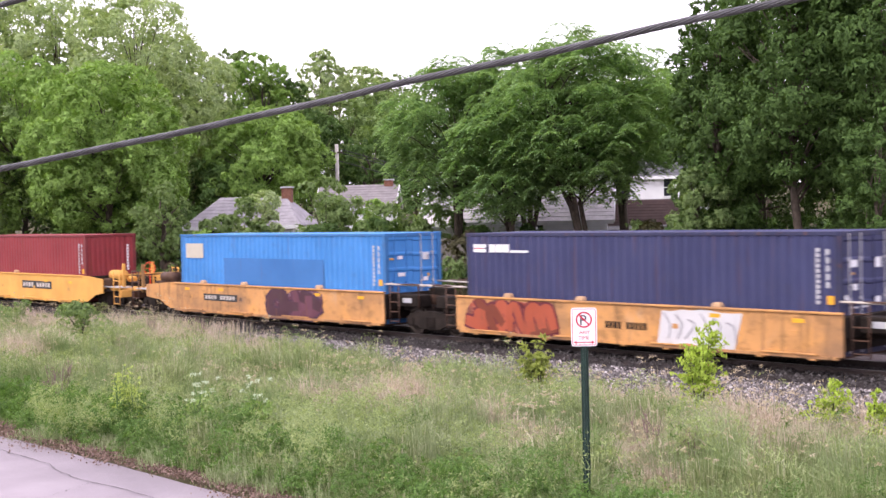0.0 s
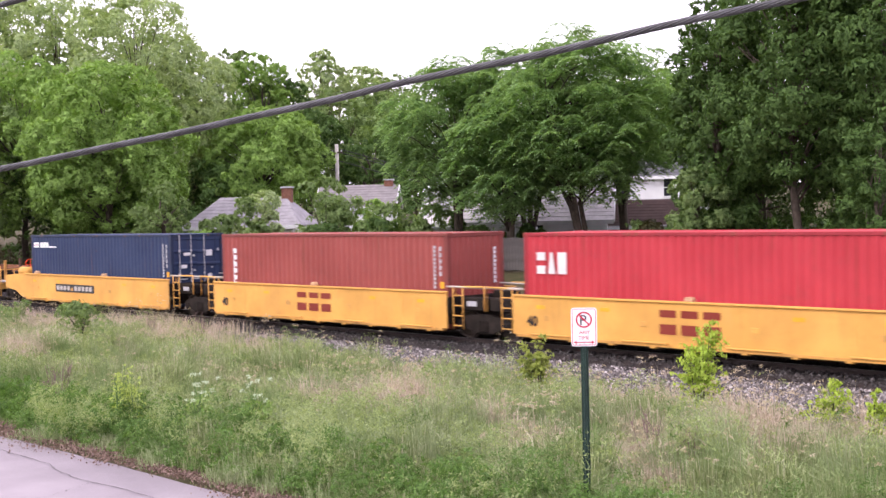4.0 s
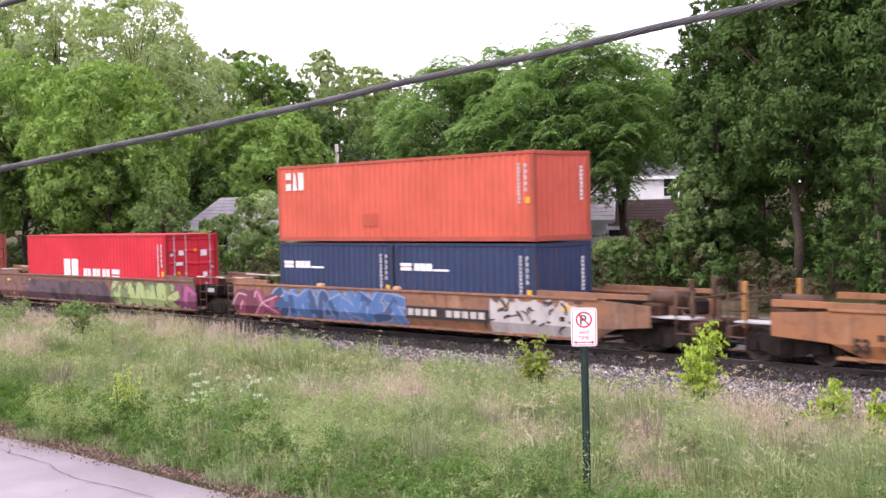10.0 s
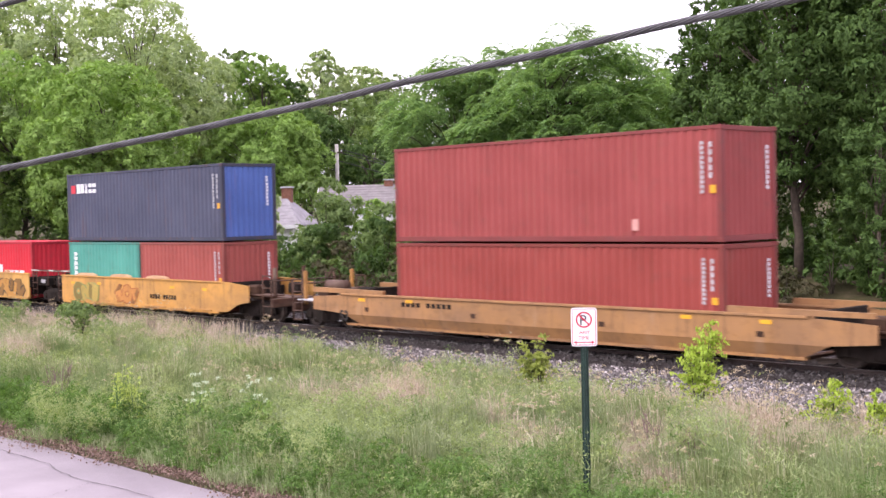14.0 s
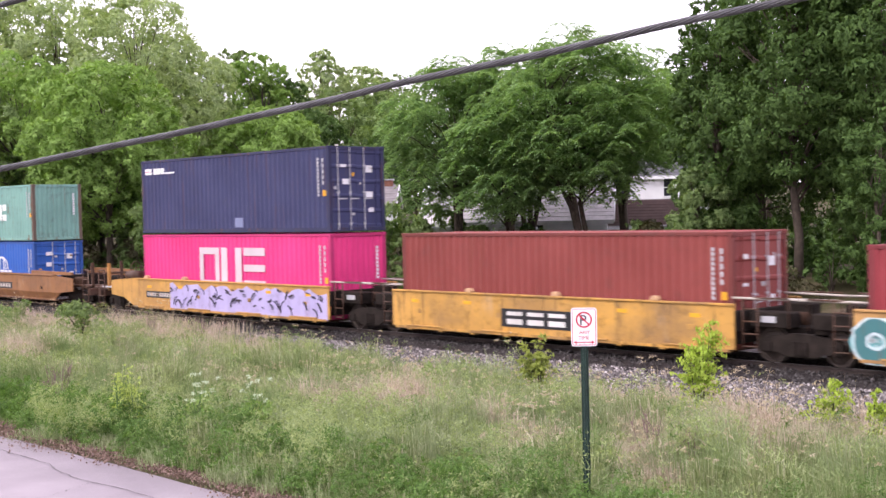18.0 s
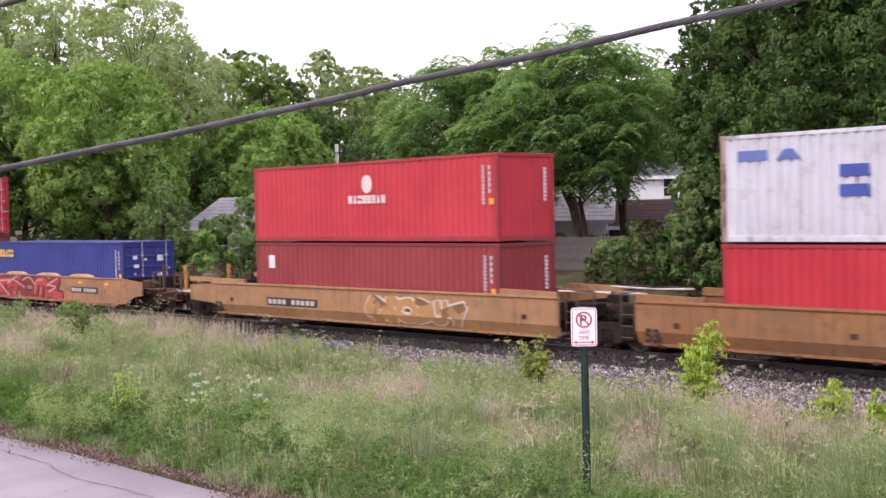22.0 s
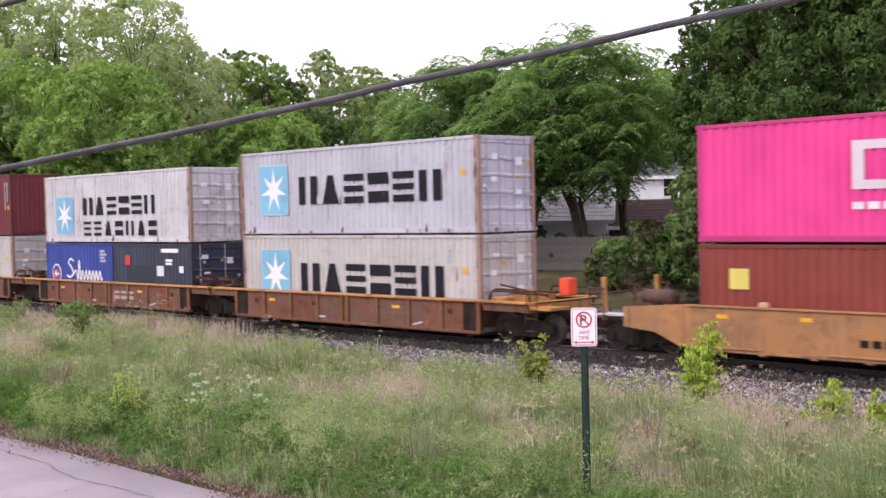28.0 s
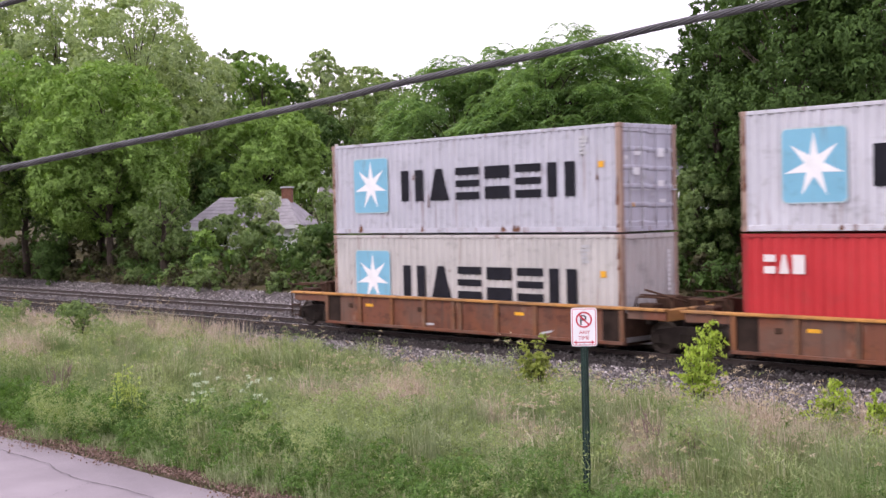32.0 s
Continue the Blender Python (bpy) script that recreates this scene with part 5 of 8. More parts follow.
# worn orange-brown three-unit car
TEAL_NAVY = "5e7290"
smooth_car(-147.95, "a87052", True, False, "worn orange-brown well car with black number panel", 0.6, 53, [number_plate(7.0, 10.6, 0.72, 1.02), digits("53", -2.2, 0.42, 0.42)], (2.4, 5.3, 8.3), spotted=False, strip=0.9)
load(-147.95, (HIGH, "843632", "F", "brick-red corrugated steel container with white upright marks", [mark_column(0.75, 0.95, 2.45, 6, 0.26), mark_ids()]), (STD, TEAL_NAVY, "D", "steel blue container with white wing logo and navy patch", [mark_wing, mark_patch("2e3f6e", 4.5, 6.9, 0.16, 1.4), mark_codes()]))
smooth_car(-167.6, "a87052", False, False, "worn orange-brown well car with owner's mark panel", 0.6, 53, [owner_mark(5.6, 7.9, 0.62, 1.0, "e8e4e0", True), digits("53", -2.2, 0.42, 0.42)], (), spotted=False)
load(-167.6, (STD, "6688b2", "D", "pale blue container with white wing logo", [mark_wing, mark_codes()]), (HIGH, "44466e", "D", striped_label, striped_marks))
smooth_car(-187.45, "aa7450", False, True, "worn orange-brown well car with rusty end gear", 0.6, 53, [number_plate(0.9, 4.2, 0.72, 1.04), digits("53", -1.9, 0.5, 0.38)], (), [(5.2, 12.0, 0.4, 1.2, 9, "b07038", "96582c", 21)], False)
load(-187.45, (STD, "b4b6c0", "D", "light grey container with green-red emblem and white word", [mark_word("qqp", 5.2, 7.8, 1.1, 1.75, "f4f4f8", 0.3), mark_patch("3f9c86", 3.9, 4.9, 1.1, 1.75, "green emblem patch"), mark_patch("6c6e74", 5.95, 6.4, 1.75, 2.35, "dark smudge")]), (STD, "444a76", "D", "faded navy container with darker repainted patches", [mark_patch("333a62", 4.4, 8.0, 0.35, 2.1), mark_patch("333a62", 0.65, 2.5, 0.16, 0.75), mark_patch("363c66", 9.9, 11.9, 0.16, 0.6), mark_codes()]))

# tan three-unit car covered with graffiti
smooth_car(-211.4, "9c6e54", True, False, "tan well car covered with blue and white graffiti", 0.8, 53, [number_plate(6.95, 10.6, 0.62, 0.98)], (2.6, 6.5), [(-2.3, 0.2, 0.25, 1.25, 3, "a0506c", "6c3c54", 30), (0.0, 6.8, 0.25, 1.38, 9, "5274a8", "8a98b8", 31), (10.6, 13.9, 0.25, 1.4, 4, "c2bcba", "3c3438", 32)], brake=3)
n20 = [mark_stripes(0.72), mark_ids()]
load(-211.4, [(STD, NAVY2, "D", "navy twenty-foot steel container with striped white logo", n20), (STD, NAVY2, "F", "navy twenty-foot steel container with striped white logo", n20)], (STD, "d8644e", "F", "bright orange corrugated steel container", [mark_word("qwp", 0.5, 1.5, 1.75, 2.35, "f4ece8", 0.34), mark_patch("b85038", 4.6, 5.4, 0.5, 0.9, "dull rectangular patch"), mark_ids()]))
smooth_car(-231.2, "846050", False, False, "brown well car with dark, purple and lime graffiti", 0.85, 53, [], (), [(-2.3, 0.6, 0.3, 1.1, 4, "846058", "5c4440", 40), (0.4, 8.0, 0.25, 1.25, 7, "5e4c54", "4c4048", 41), (8.4, 13.4, 0.25, 1.3, 6, "a8b878", "4e6650", 42), (13.4, 14.6, 0.3, 1.3, 2, "b05c8c", "6c3c60", 43)])
load(-231.2, (HIGH, "d82a3c", "D", "bright red container with white block word", [mark_word("p", 3.6, 4.9, 0.95, 1.85, "f4eef0", 0.3), mark_word("pppb", 5.4, 8.5, 0.75, 1.45, "f4eef0", 0.3, 0.3), mark_ids()]))
smooth_car(-251.05, "a07858", False, True, "tan well car with blue-violet graffiti", 0.75, 53, [number_plate(1.7, 3.9, 0.62, 0.9), digits("53", -2.6, 0.45, 0.4)], (), [(-1.2, 1.4, 0.3, 1.3, 3, "c4b850", "8c8640", 50), (4.1, 5.4, 0.2, 0.5, 2, "d8c0c4", "b09098", 52), (7.4, 12.0, 0.3, 1.42, 5, "7a78c0", "e8e4f0", 51)])
load(-251.05, (HIGH, "b05a4c", "D", "faded brick-red container with white upright marks", [mark_column(0.75, 0.95, 2.45, 6, 0.3), mark_ids()]))

# single ochre car
smooth_car(-274.9, "b28456", True, True, "ochre well car with faded marks", 0.5, 53, [number_plate(0.4, 2.9, 0.95, 1.2, False), digits("53", -2.6, 0.45, 0.4)], (), sink=0.1, cut=0.12)
load(-274.9, (STD, "a0463f", "F", "brick-red corrugated steel container", [mark_ids()]), (HIGH, "a24a48", "F", "dusty red corrugated steel container", [mark_ids(), mark_patch("e0a8a0", 9.4, 9.6, 0.3, 0.6, "pale label")]))

# yellow-orange five-unit car
smooth_car(-296.85, "d8a050", True, False, "yellow-orange well car with green graffiti smears", 0.5, 40, [number_plate(7.2, 9.4, 0.62, 0.92, False)], (2.0, 4.9, 7.8), [(1.0, 3.0, 0.4, 1.2, 3, "b8a050", "8c9458", 60), (4.6, 6.4, 0.4, 1.2, 3, "cc8c48", "a86438", 61)], strip=0.8)
load(-296.85, [(STD, "58a898", "F", "sea-green twenty-foot steel container", [mark_column(0.5, 1.0, 2.2, 6, 0.26)]), (STD, "aa564e", "F", "brick-red twenty-foot steel container", [mark_ids()])], (HIGH, "50546a", "F", "dark slate container with red and white word", [mark_word("s", 0.4, 0.8, 2.05, 2.4, "d83848", 0.5), mark_word("bbwqq", 0.9, 2.6, 2.05, 2.45, "f4f4f8", 0.36), mark_ids()], 0.35, "5470b4"))
smooth_car(-312.7, "e0ac58", False, False, "yellow well car with owner's mark panel and graffiti scrawl", 0.4, 40, [owner_mark(5.0, 7.4, 0.6, 0.98, "e8e4e0", True)], (3.0, 6.0, 10.0), [(8.4, 11.8, 0.25, 1.2, 4, "c08c40", "4c3c28", 70)])
load(-312.7, [(STD, "a24c48", "F", "brick-red twenty-foot steel container", [mark_column(0.75, 0.9, 2.2, 6, 0.28), mark_ids()]), (STD, "d82a3c", "F", "bright red twenty-foot steel container with white word", [mark_word("p", 2.1, 2.9, 0.9, 1.5, "f4eef0", 0.3), mark_word("pppb", 3.1, 5.2, 0.8, 1.25, "f4eef0", 0.3, 0.3)])])
smooth_car(-328.5, "d0a060", False, False, "yellow well car covered with turquoise graffiti", 0.4, 40, [owner_mark(4.7, 6.7, 0.55, 0.88, "e8e4e0", True)], (2.0, 5.6, 9.0), [(-0.1, 4.2, 0.25, 1.3, 5, "68b4b8", "d4e8ec", 80), (6.9, 12.0, 0.25, 1.3, 6, "7cc0c4", "4c6c9c", 81)])
load(-328.5, [(STD, "9c3c44", "F", "dark red twenty-foot steel container", [mark_column(0.5, 0.9, 2.2, 3, 0.32), mark_ids()]), (STD, "303c6c", "F", "navy twenty-foot steel container with striped white logo", n20)])
smooth_car(-344.25, "d8a450", False, False, "yellow well car with rust patches and owner's mark panel", 0.75, 40, [owner_mark(4.7, 7.1, 0.62, 0.98, "e8e4e0", True)], (3.2, 6.6, 10.0))
load(-344.25, (HIGH, "92443f", "D", "brick-brown corrugated steel container", [mark_ids()]))
smooth_car(-360.07, "d8a454", False, True, "yellow well car with pale lilac graffiti", 0.45, 40, [number_plate(0.6, 2.6, 0.72, 0.98)], (0.6, 3.4), [(2.4, 12.3, 0.3, 1.36, 9, "c0b6e2", "3a3446", 90)])
load(-360.07, (HIGH, "f4408c", "F", "vivid pink container with large white block shapes", [mark_word("rpb", 4.15, 8.4, 0.93, 2.4, "dccdd4", 0.2, 0.1), mark_ids()], 0.1), (HIGH, NAVY, "D", striped_label, striped_marks + [mark_patch("8c94b8", 6.6, 7.1, 0.2, 0.55, "pale scuff")]))

# ochre three-unit car
OC = "9e6e46"
smooth_car(-382.1, OC, True, False, "ochre well car with black number panel", 0.5, 53, [number_plate(7.2, 10.4, 0.72, 1.02), digits("53", -2.2, 0.4, 0.42), number_plate(3.0, 4.4, 0.85, 1.0, False, 6)], (), spotted=False)
dome = [mark_dome, mark_column(0.7, 1.2, 2.25, 5, 0.24), mark_ids()]
load(-382.1, [(STD, "b8bcd6", "F", "pale lilac-grey twenty-foot container with blue word", [mark_word("qqbqq", 1.0, 5.1, 0.95, 1.6, "3c4c8c", 0.24, 0.3), mark_word("sw", 0.4, 2.2, 1.95, 2.25, "3c4c8c", 0.2)]), (STD, "3468c0", "D", "bright blue twenty-foot container with white globe logo", dome)], (STD, "86b4a8", "F", "pale sea-green container with white words, rust-stained", [mark_word("qpppw ppppppq", 2.9, 9.4, 0.95, 1.72, "eef4f0", 0.3, 0.2), mark_column(0.65, 0.5, 2.1, 5, 0.36), mark_ids()], 0.75))
smooth_car(-401.9, OC, False, False, "ochre well car with dark owner's mark", 0.5, 53, [owner_mark(6.4, 8.3, 0.62, 1.16, "6c4848"), digits("53", -2.2, 0.4, 0.42)], (), spotted=False)
load(-401.9, (STD, "c83240", "F", "bright red corrugated container with pale emblem", [mark_face("f0d8d8", 5.3, 1.65), mark_ids()]), (STD, "d6d4de", "F", "off-white container with blue widely spaced word, rusty end", [mark_word("qqbqq", 3.2, 8.9, 1.05, 1.78, "4458a8", 0.24, 0.7), mark_word("sw", 0.5, 2.3, 1.95, 2.2, "6474b0", 0.2)], 0.6))
smooth_car(-421.75, "b0845a", False, True, "ochre well car with number panel and white graffiti", 0.5, 53, [number_plate(1.0, 3.9, 0.72, 1.0), digits("53", -2.3, 0.42, 0.4)], (), [(6.6, 11.0, 0.4, 1.25, 6, "b88a58", "d8ccc0", 100)], False)
load(-421.75, (STD, "9c3c40", "F", "maroon corrugated container with a small white label", [mark_patch("e8e8e4", 0.8, 1.15, 1.7, 2.15, "small white label"), mark_ids()]), (STD, "cc3a46", "F", "bright red container with pale round emblem", [mark_face("f2dcdc", 6.3, 1.85), mark_ids()]))

# five-unit car with heavy graffiti, tank load
smooth_car(-443.5, "b48058", True, False, "faded orange well car with red graffiti letters", 0.6, 40, [number_plate(8.1, 10.5, 0.72, 0.98)], (2.7, 5.9, 9.0), [(-0.4, 7.2, 0.3, 1.36, 6, "b03c38", "5c2428", 110)], strip=1.0, cut=0.06)
load(-443.5, (STD, "34408c", "D", "royal blue container with small yellow word", [mark_word("bbwqq", 0.4, 1.9, 1.88, 2.22, "e8b840", 0.32), mark_ids()]))
smooth_car(-459.5, "c09460", False, False, "tan well car with grey-white graffiti", 0.55, 40, [owner_mark(3.8, 6.2, 0.6, 0.95, "a05c48")], (5.0, 9.6), [(0.3, 3.7, 0.24, 1.3, 3, "d2b4a6", "7c665c", 120), (8.7, 12.3, 0.28, 1.36, 3, "e0c4b8", "8c7468", 121)], cut=0.06)
load(-459.5, (HIGH, "84383a", "F", "dark brick-red container with white upright marks", [mark_column(0.95, 1.0, 2.4, 6, 0.3), mark_ids()]), (HIGH, "cc3644", "D", "bright red corrugated steel container", [mark_word("qwp", 0.6, 1.7, 1.9, 2.45, "f4ecec", 0.34), mark_ids()]))
smooth_car(-475.3, "b88a60", False, False, "tan well car covered with pink and orange graffiti", 0.5, 40, [], (2.0, 9.6), [(0.5, 6.4, 0.22, 1.25, 5, "d858a8", "38304c", 130), (6.2, 9.0, 0.22, 1.25, 3, "f0a8a0", "38304c", 131), (8.9, 12.2, 0.22, 1.25, 3, "e8a458", "38304c", 132)], cut=0.06)
block_logo = mark_patch("3c58b0", 1.3, 2.8, 1.55, 2.1, "blue logo block")
load(-475.3, (STD, "a4aec0", "F", "grey-blue corrugated container with blue logo block", [block_logo, mark_word("qqp", 1.45, 2.65, 1.65, 2.0, "f0f0f4", 0.34)]), (STD, "a05044", "D", "brick-brown container with blue logo block", [block_logo, mark_word("qqp", 1.45, 2.65, 1.65, 2.0, "f0f0f4", 0.34), mark_column(0.65, 0.5, 2.15, 6, 0.28), mark_ids()]))
smooth_car(-490.95, "b88c60", False, False, "tan well car carrying white tanks", 0.6, 40, [], (2.0, 6.0), cut=0.06)


def tank_container(x, z):
    """A white tank lying in an open steel frame."""
    t = thing("tank_container", "white cylindrical tank in a dark open steel frame", "container", "containers on the train", pose(x, 0, z))
    TRAIN.append((t, x, 0.0, z))
    dark = paint("3c4048", 0.4)
    prof = [(0.35, 0.0), (0.38, 0.5), (0.5, 0.85), (0.75, 1.05), (1.0, 1.11), (5.06, 1.11), (5.31, 1.05), (5.56, 0.85), (5.68, 0.5), (5.71, 0.0)]
    v, f = [], []
    n = 28
    for u, r in prof:
        v += [(u, r * math.cos(2 * math.pi * k / n), 1.3 + r * math.sin(2 * math.pi * k / n)) for k in range(n)]
    for i in range(len(prof) - 1):
        f += [(i * n + k, i * n + (k + 1) % n, (i + 1) * n + (k + 1) % n, (i + 1) * n + k) for k in range(n)]
    piece("tank", mesh_from("tank", v, f, True), paint("d8d0ca", 0.85), t, "white tank shell with stains")
    for u in (0.06, 6.0):
        for y in (-1.14, 1.14):
            box_part("corner_post", t, dark, u - 0.06, u + 0.06, y - 0.07, y + 0.07, 0.0, 2.55, "", 0.01)
        for zz in (0.08, 2.5):
            box_part("end_beam", t, dark, u - 0.05, u + 0.05, -1.07, 1.07, zz - 0.06, zz + 0.06)
    for y in (-1.14, 1.14):
        for zz in (0.08, 2.5):
            box_part("side_rail", t, dark, 0.12, 5.94, y - 0.05, y + 0.05, zz - 0.06, zz + 0.05)
        pipes("frame_brace", t, dark, [[(0.1, y, 1.75), (0.8, y, 2.48)], [(5.96, y, 1.75), (5.26, y, 2.48)]], 0.04)
    box_part("walkway", t, GREY_P, 1.5, 4.6, -0.3, 0.3, 2.42, 2.47)
    for u in (1.3, 4.7):
        box_part("saddle", t, dark, u - 0.1, u + 0.1, -0.9, 0.9, 0.1, 0.55)
    glyphs(t, paint("3c4c8c", 0.1), "pbp", 2.9, 4.6, 0.9, 1.25, "dark marking on the tank", 0.3)
    return t


tank_container(-490.95, FLOOR)
tank_container(-490.95 + LONG - SHORT, FLOOR)
smooth_car(-506.6, "b88454", False, True, "tan well car with faded white marks", 0.6, 40, [number_plate(4.4, 7.6, 0.55, 0.85, False)], (2.0, 6.0, 9.6), cut=0.06)
load(-506.6, (STD, "934238", "F", "brick-red corrugated container with a small label", [mark_patch("e8d870", 0.9, 1.45, 1.5, 2.0, "yellow and white label"), mark_ids()]), (HIGH, "f6489c", "F", "vivid pink container with large white block shapes", [mark_word("rpb", 4.2, 8.6, 1.2, 2.3, "e6dae0", 0.22, 0.12), mark_word("ssssssssssss", 4.2, 8.6, 0.75, 0.92, "f6eef2", 0.3, 0.3), mark_ids()], 0.1))

# brown ribbed five-unit car at the rear
RIB = "rust-brown ribbed well car under a yellow top chord"
WHT, WHT2 = "d2d2dc", "ccc8c4"
m_label = "pale grey container with blue star emblem and dark word, rust-stained"
ribbed_car(-526.55, True, False, RIB, False)
load(-526.55, (HIGH, WHT2, "D", m_label, [mark_star], 0.55), (HIGH, "c8c8d2", "D", m_label, [mark_star, mark_patch("c0c0c8", 4.0, 4.9, 1.0, 1.3, "pale patch over the word")], 0.5))
ribbed_car(-542.25, False, False, RIB)


def mark_script(b, l, h):
    """White flowing script as plain slanted strokes, and a round flag emblem."""
    shape(b, WHITE_P, [[(1.02 + 0.42 * math.cos(a), 1.25 + 0.42 * math.sin(a)) for a in (k * math.pi / 8 for k in range(16))]], "flag_ring", "white ring")
    shape(b, paint("34489c", 0.2), [[(1.02 + 0.36 * math.cos(a), 1.25 + 0.36 * math.sin(a)) for a in (k * math.pi / 8 for k in range(16))]], "flag_disc", "", HALF + 0.008)
    shape(b, paint("d8404c", 0.1), [rect(0.78, 1.24, 1.06, 1.4)], "flag", "small red and white flag", HALF + 0.012)
    FLAT.add(b.name)
    shape(b, WHITE_P, [rect(0.9, 0.98, 1.08, 1.38), rect(0.8, 1.22, 1.18, 1.26)], "flag_cross", "", HALF + 0.016)
    first = [(2.35, 1.92), (2.1, 2.0), (1.95, 1.82), (2.2, 1.6), (2.3, 1.36), (2.05, 1.2), (1.8, 1.28)]
    rest = [(2.3, 1.32)]
    for k in range(8):
        u = 2.55 + k * 0.27
        rest += [(u, 1.5 if k != 1 else 1.95), (u + 0.1, 1.14 if k != 1 else 0.95), (u + 0.17, 1.22)]
    for q, line in enumerate((first, rest)):
        sprayed_stroke(b, WHITE_P, [(2.0 + (u - 1.8) * 1.12, v - 0.1) for u, v in line], 0.045, 0.9, 2.1, HALF + 0.008 + 0.002 * q, "script_stroke", "white flowing script stroke")
    bars(b, paint("c4c8dc", 0.2), 5.0, 5.55, 1.75, 2.3, 4, 8)


load(-542.25, [(STD, "3c50a4", "F", "royal blue twenty-foot container with white script", [mark_script], 0.3), (STD, "3c4254", "D", "dark slate twenty-foot container with small marks", [mark_patch("24303c", 1.2, 3.2, 0.3, 1.7, "dark repainted patch"), mark_patch("d03c44", 1.0, 1.4, 1.7, 2.1, "red and white placard"), mark_patch("e4e4e8", 3.5, 4.0, 1.3, 1.7, "white diamond label"), mark_codes()])], (HIGH, "d8d6da", "D", "white container with star emblem, two dark words, rust-streaked", [mark_star_two], 0.7))
ribbed_car(-557.95, False, False, RIB)
load(-557.95, (HIGH, "cfccc6", "D", m_label, [mark_star], 0.5), (HIGH, "7a3238", "F", "maroon corrugated steel container", [mark_column(0.5, 1.35, 2.35, 3, 0.34), mark_ids()]))
ribbed_car(-573.85, False, False, RIB)
load(-573.85, (HIGH, "cc343a", "F", "red corrugated steel container", [mark_word("qwp", 0.6, 1.7, 1.95, 2.4, "f4ecec", 0.34), mark_ids()]), (HIGH, WHT, "D", m_label, [mark_star], 0.75, "a8948a"))
ribbed_car(-589.75, False, True, RIB, False)
load(-589.75, (HIGH, "ccc8c6", "F", m_label, [mark_star], 0.55), (HIGH, "c8c8d4", "D", m_label, [mark_star], 0.55))


# ---- woods and bushes beyond the track ----
LEAF = {
    "bright": leaf_material("bright_green_leaves", (0.14, 0.23, 0.058), (0.275, 0.415, 0.115), 0.43),
    "mid": leaf_material("mid_green_leaves", (0.12, 0.18, 0.068), (0.22, 0.305, 0.12), 0.44),
    "deep": leaf_material("deep_green_leaves", (0.045, 0.085, 0.024), (0.1, 0.17, 0.048), 0.34),
    # leaf colour raised and greyed to put distance haze on the tall trees
    "olive": leaf_material("haze_paled_olive_leaves", (0.26, 0.335, 0.18), (0.42, 0.5, 0.285), 0.55),
    "feather": leaf_material("feathered_green_leaves", (0.15, 0.245, 0.11), (0.275, 0.41, 0.185), 0.58),
    "dry": leaf_material("dry_brownish_leaves", (0.05, 0.048, 0.026), (0.115, 0.108, 0.06), 0.3),
}


def rays(name, centres, leaves, size, seed, droop=0.25, long=1.7):
    """Leaf sprays: rhombic blades round many centres. centres: rows of x, y, z, radius."""
    r = np.random.RandomState(seed)
    c = np.asarray(centres, float)
    w = c[:, 3] ** 2
    pick = r.choice(len(c), leaves, p=w / w.sum())
    d = r.normal(size=(leaves, 3))
    d /= np.linalg.norm(d, axis=1, keepdims=True)
    d[:, 2] = np.where(d[:, 2] < -0.35, -d[:, 2], d[:, 2])
    rad = c[pick, 3:4] * (0.2 + 0.9 * r.rand(leaves, 1) ** 0.6)
    p = c[pick, :3] + d * rad * np.array([1.0, 1.0, 0.72])
    nrm = d + r.normal(scale=0.75, size=(leaves, 3)) + np.array([0, 0, 0.55])
    nrm /= np.linalg.norm(nrm, axis=1, keepdims=True)
    along = np.cross(nrm, r.normal(size=(leaves, 3)))
    along /= np.linalg.norm(along, axis=1, keepdims=True)
    along[:, 2] -= droop
    across = np.cross(nrm, along)
    s = size * r.uniform(0.6, 1.35, (leaves, 1))
    v = np.stack([p - along * s * long * 0.5, p + across * s * 0.5 + nrm * s * 0.08, p + along * s * long * 0.5, p - across * s * 0.5 + nrm * s * 0.08], 1).reshape(-1, 3)
    f = np.arange(leaves * 4).reshape(-1, 4)
    return mesh_from(name, v, f)


def unit(v):
    return v / np.maximum(np.linalg.norm(v, axis=-1, keepdims=True), 1e-6)


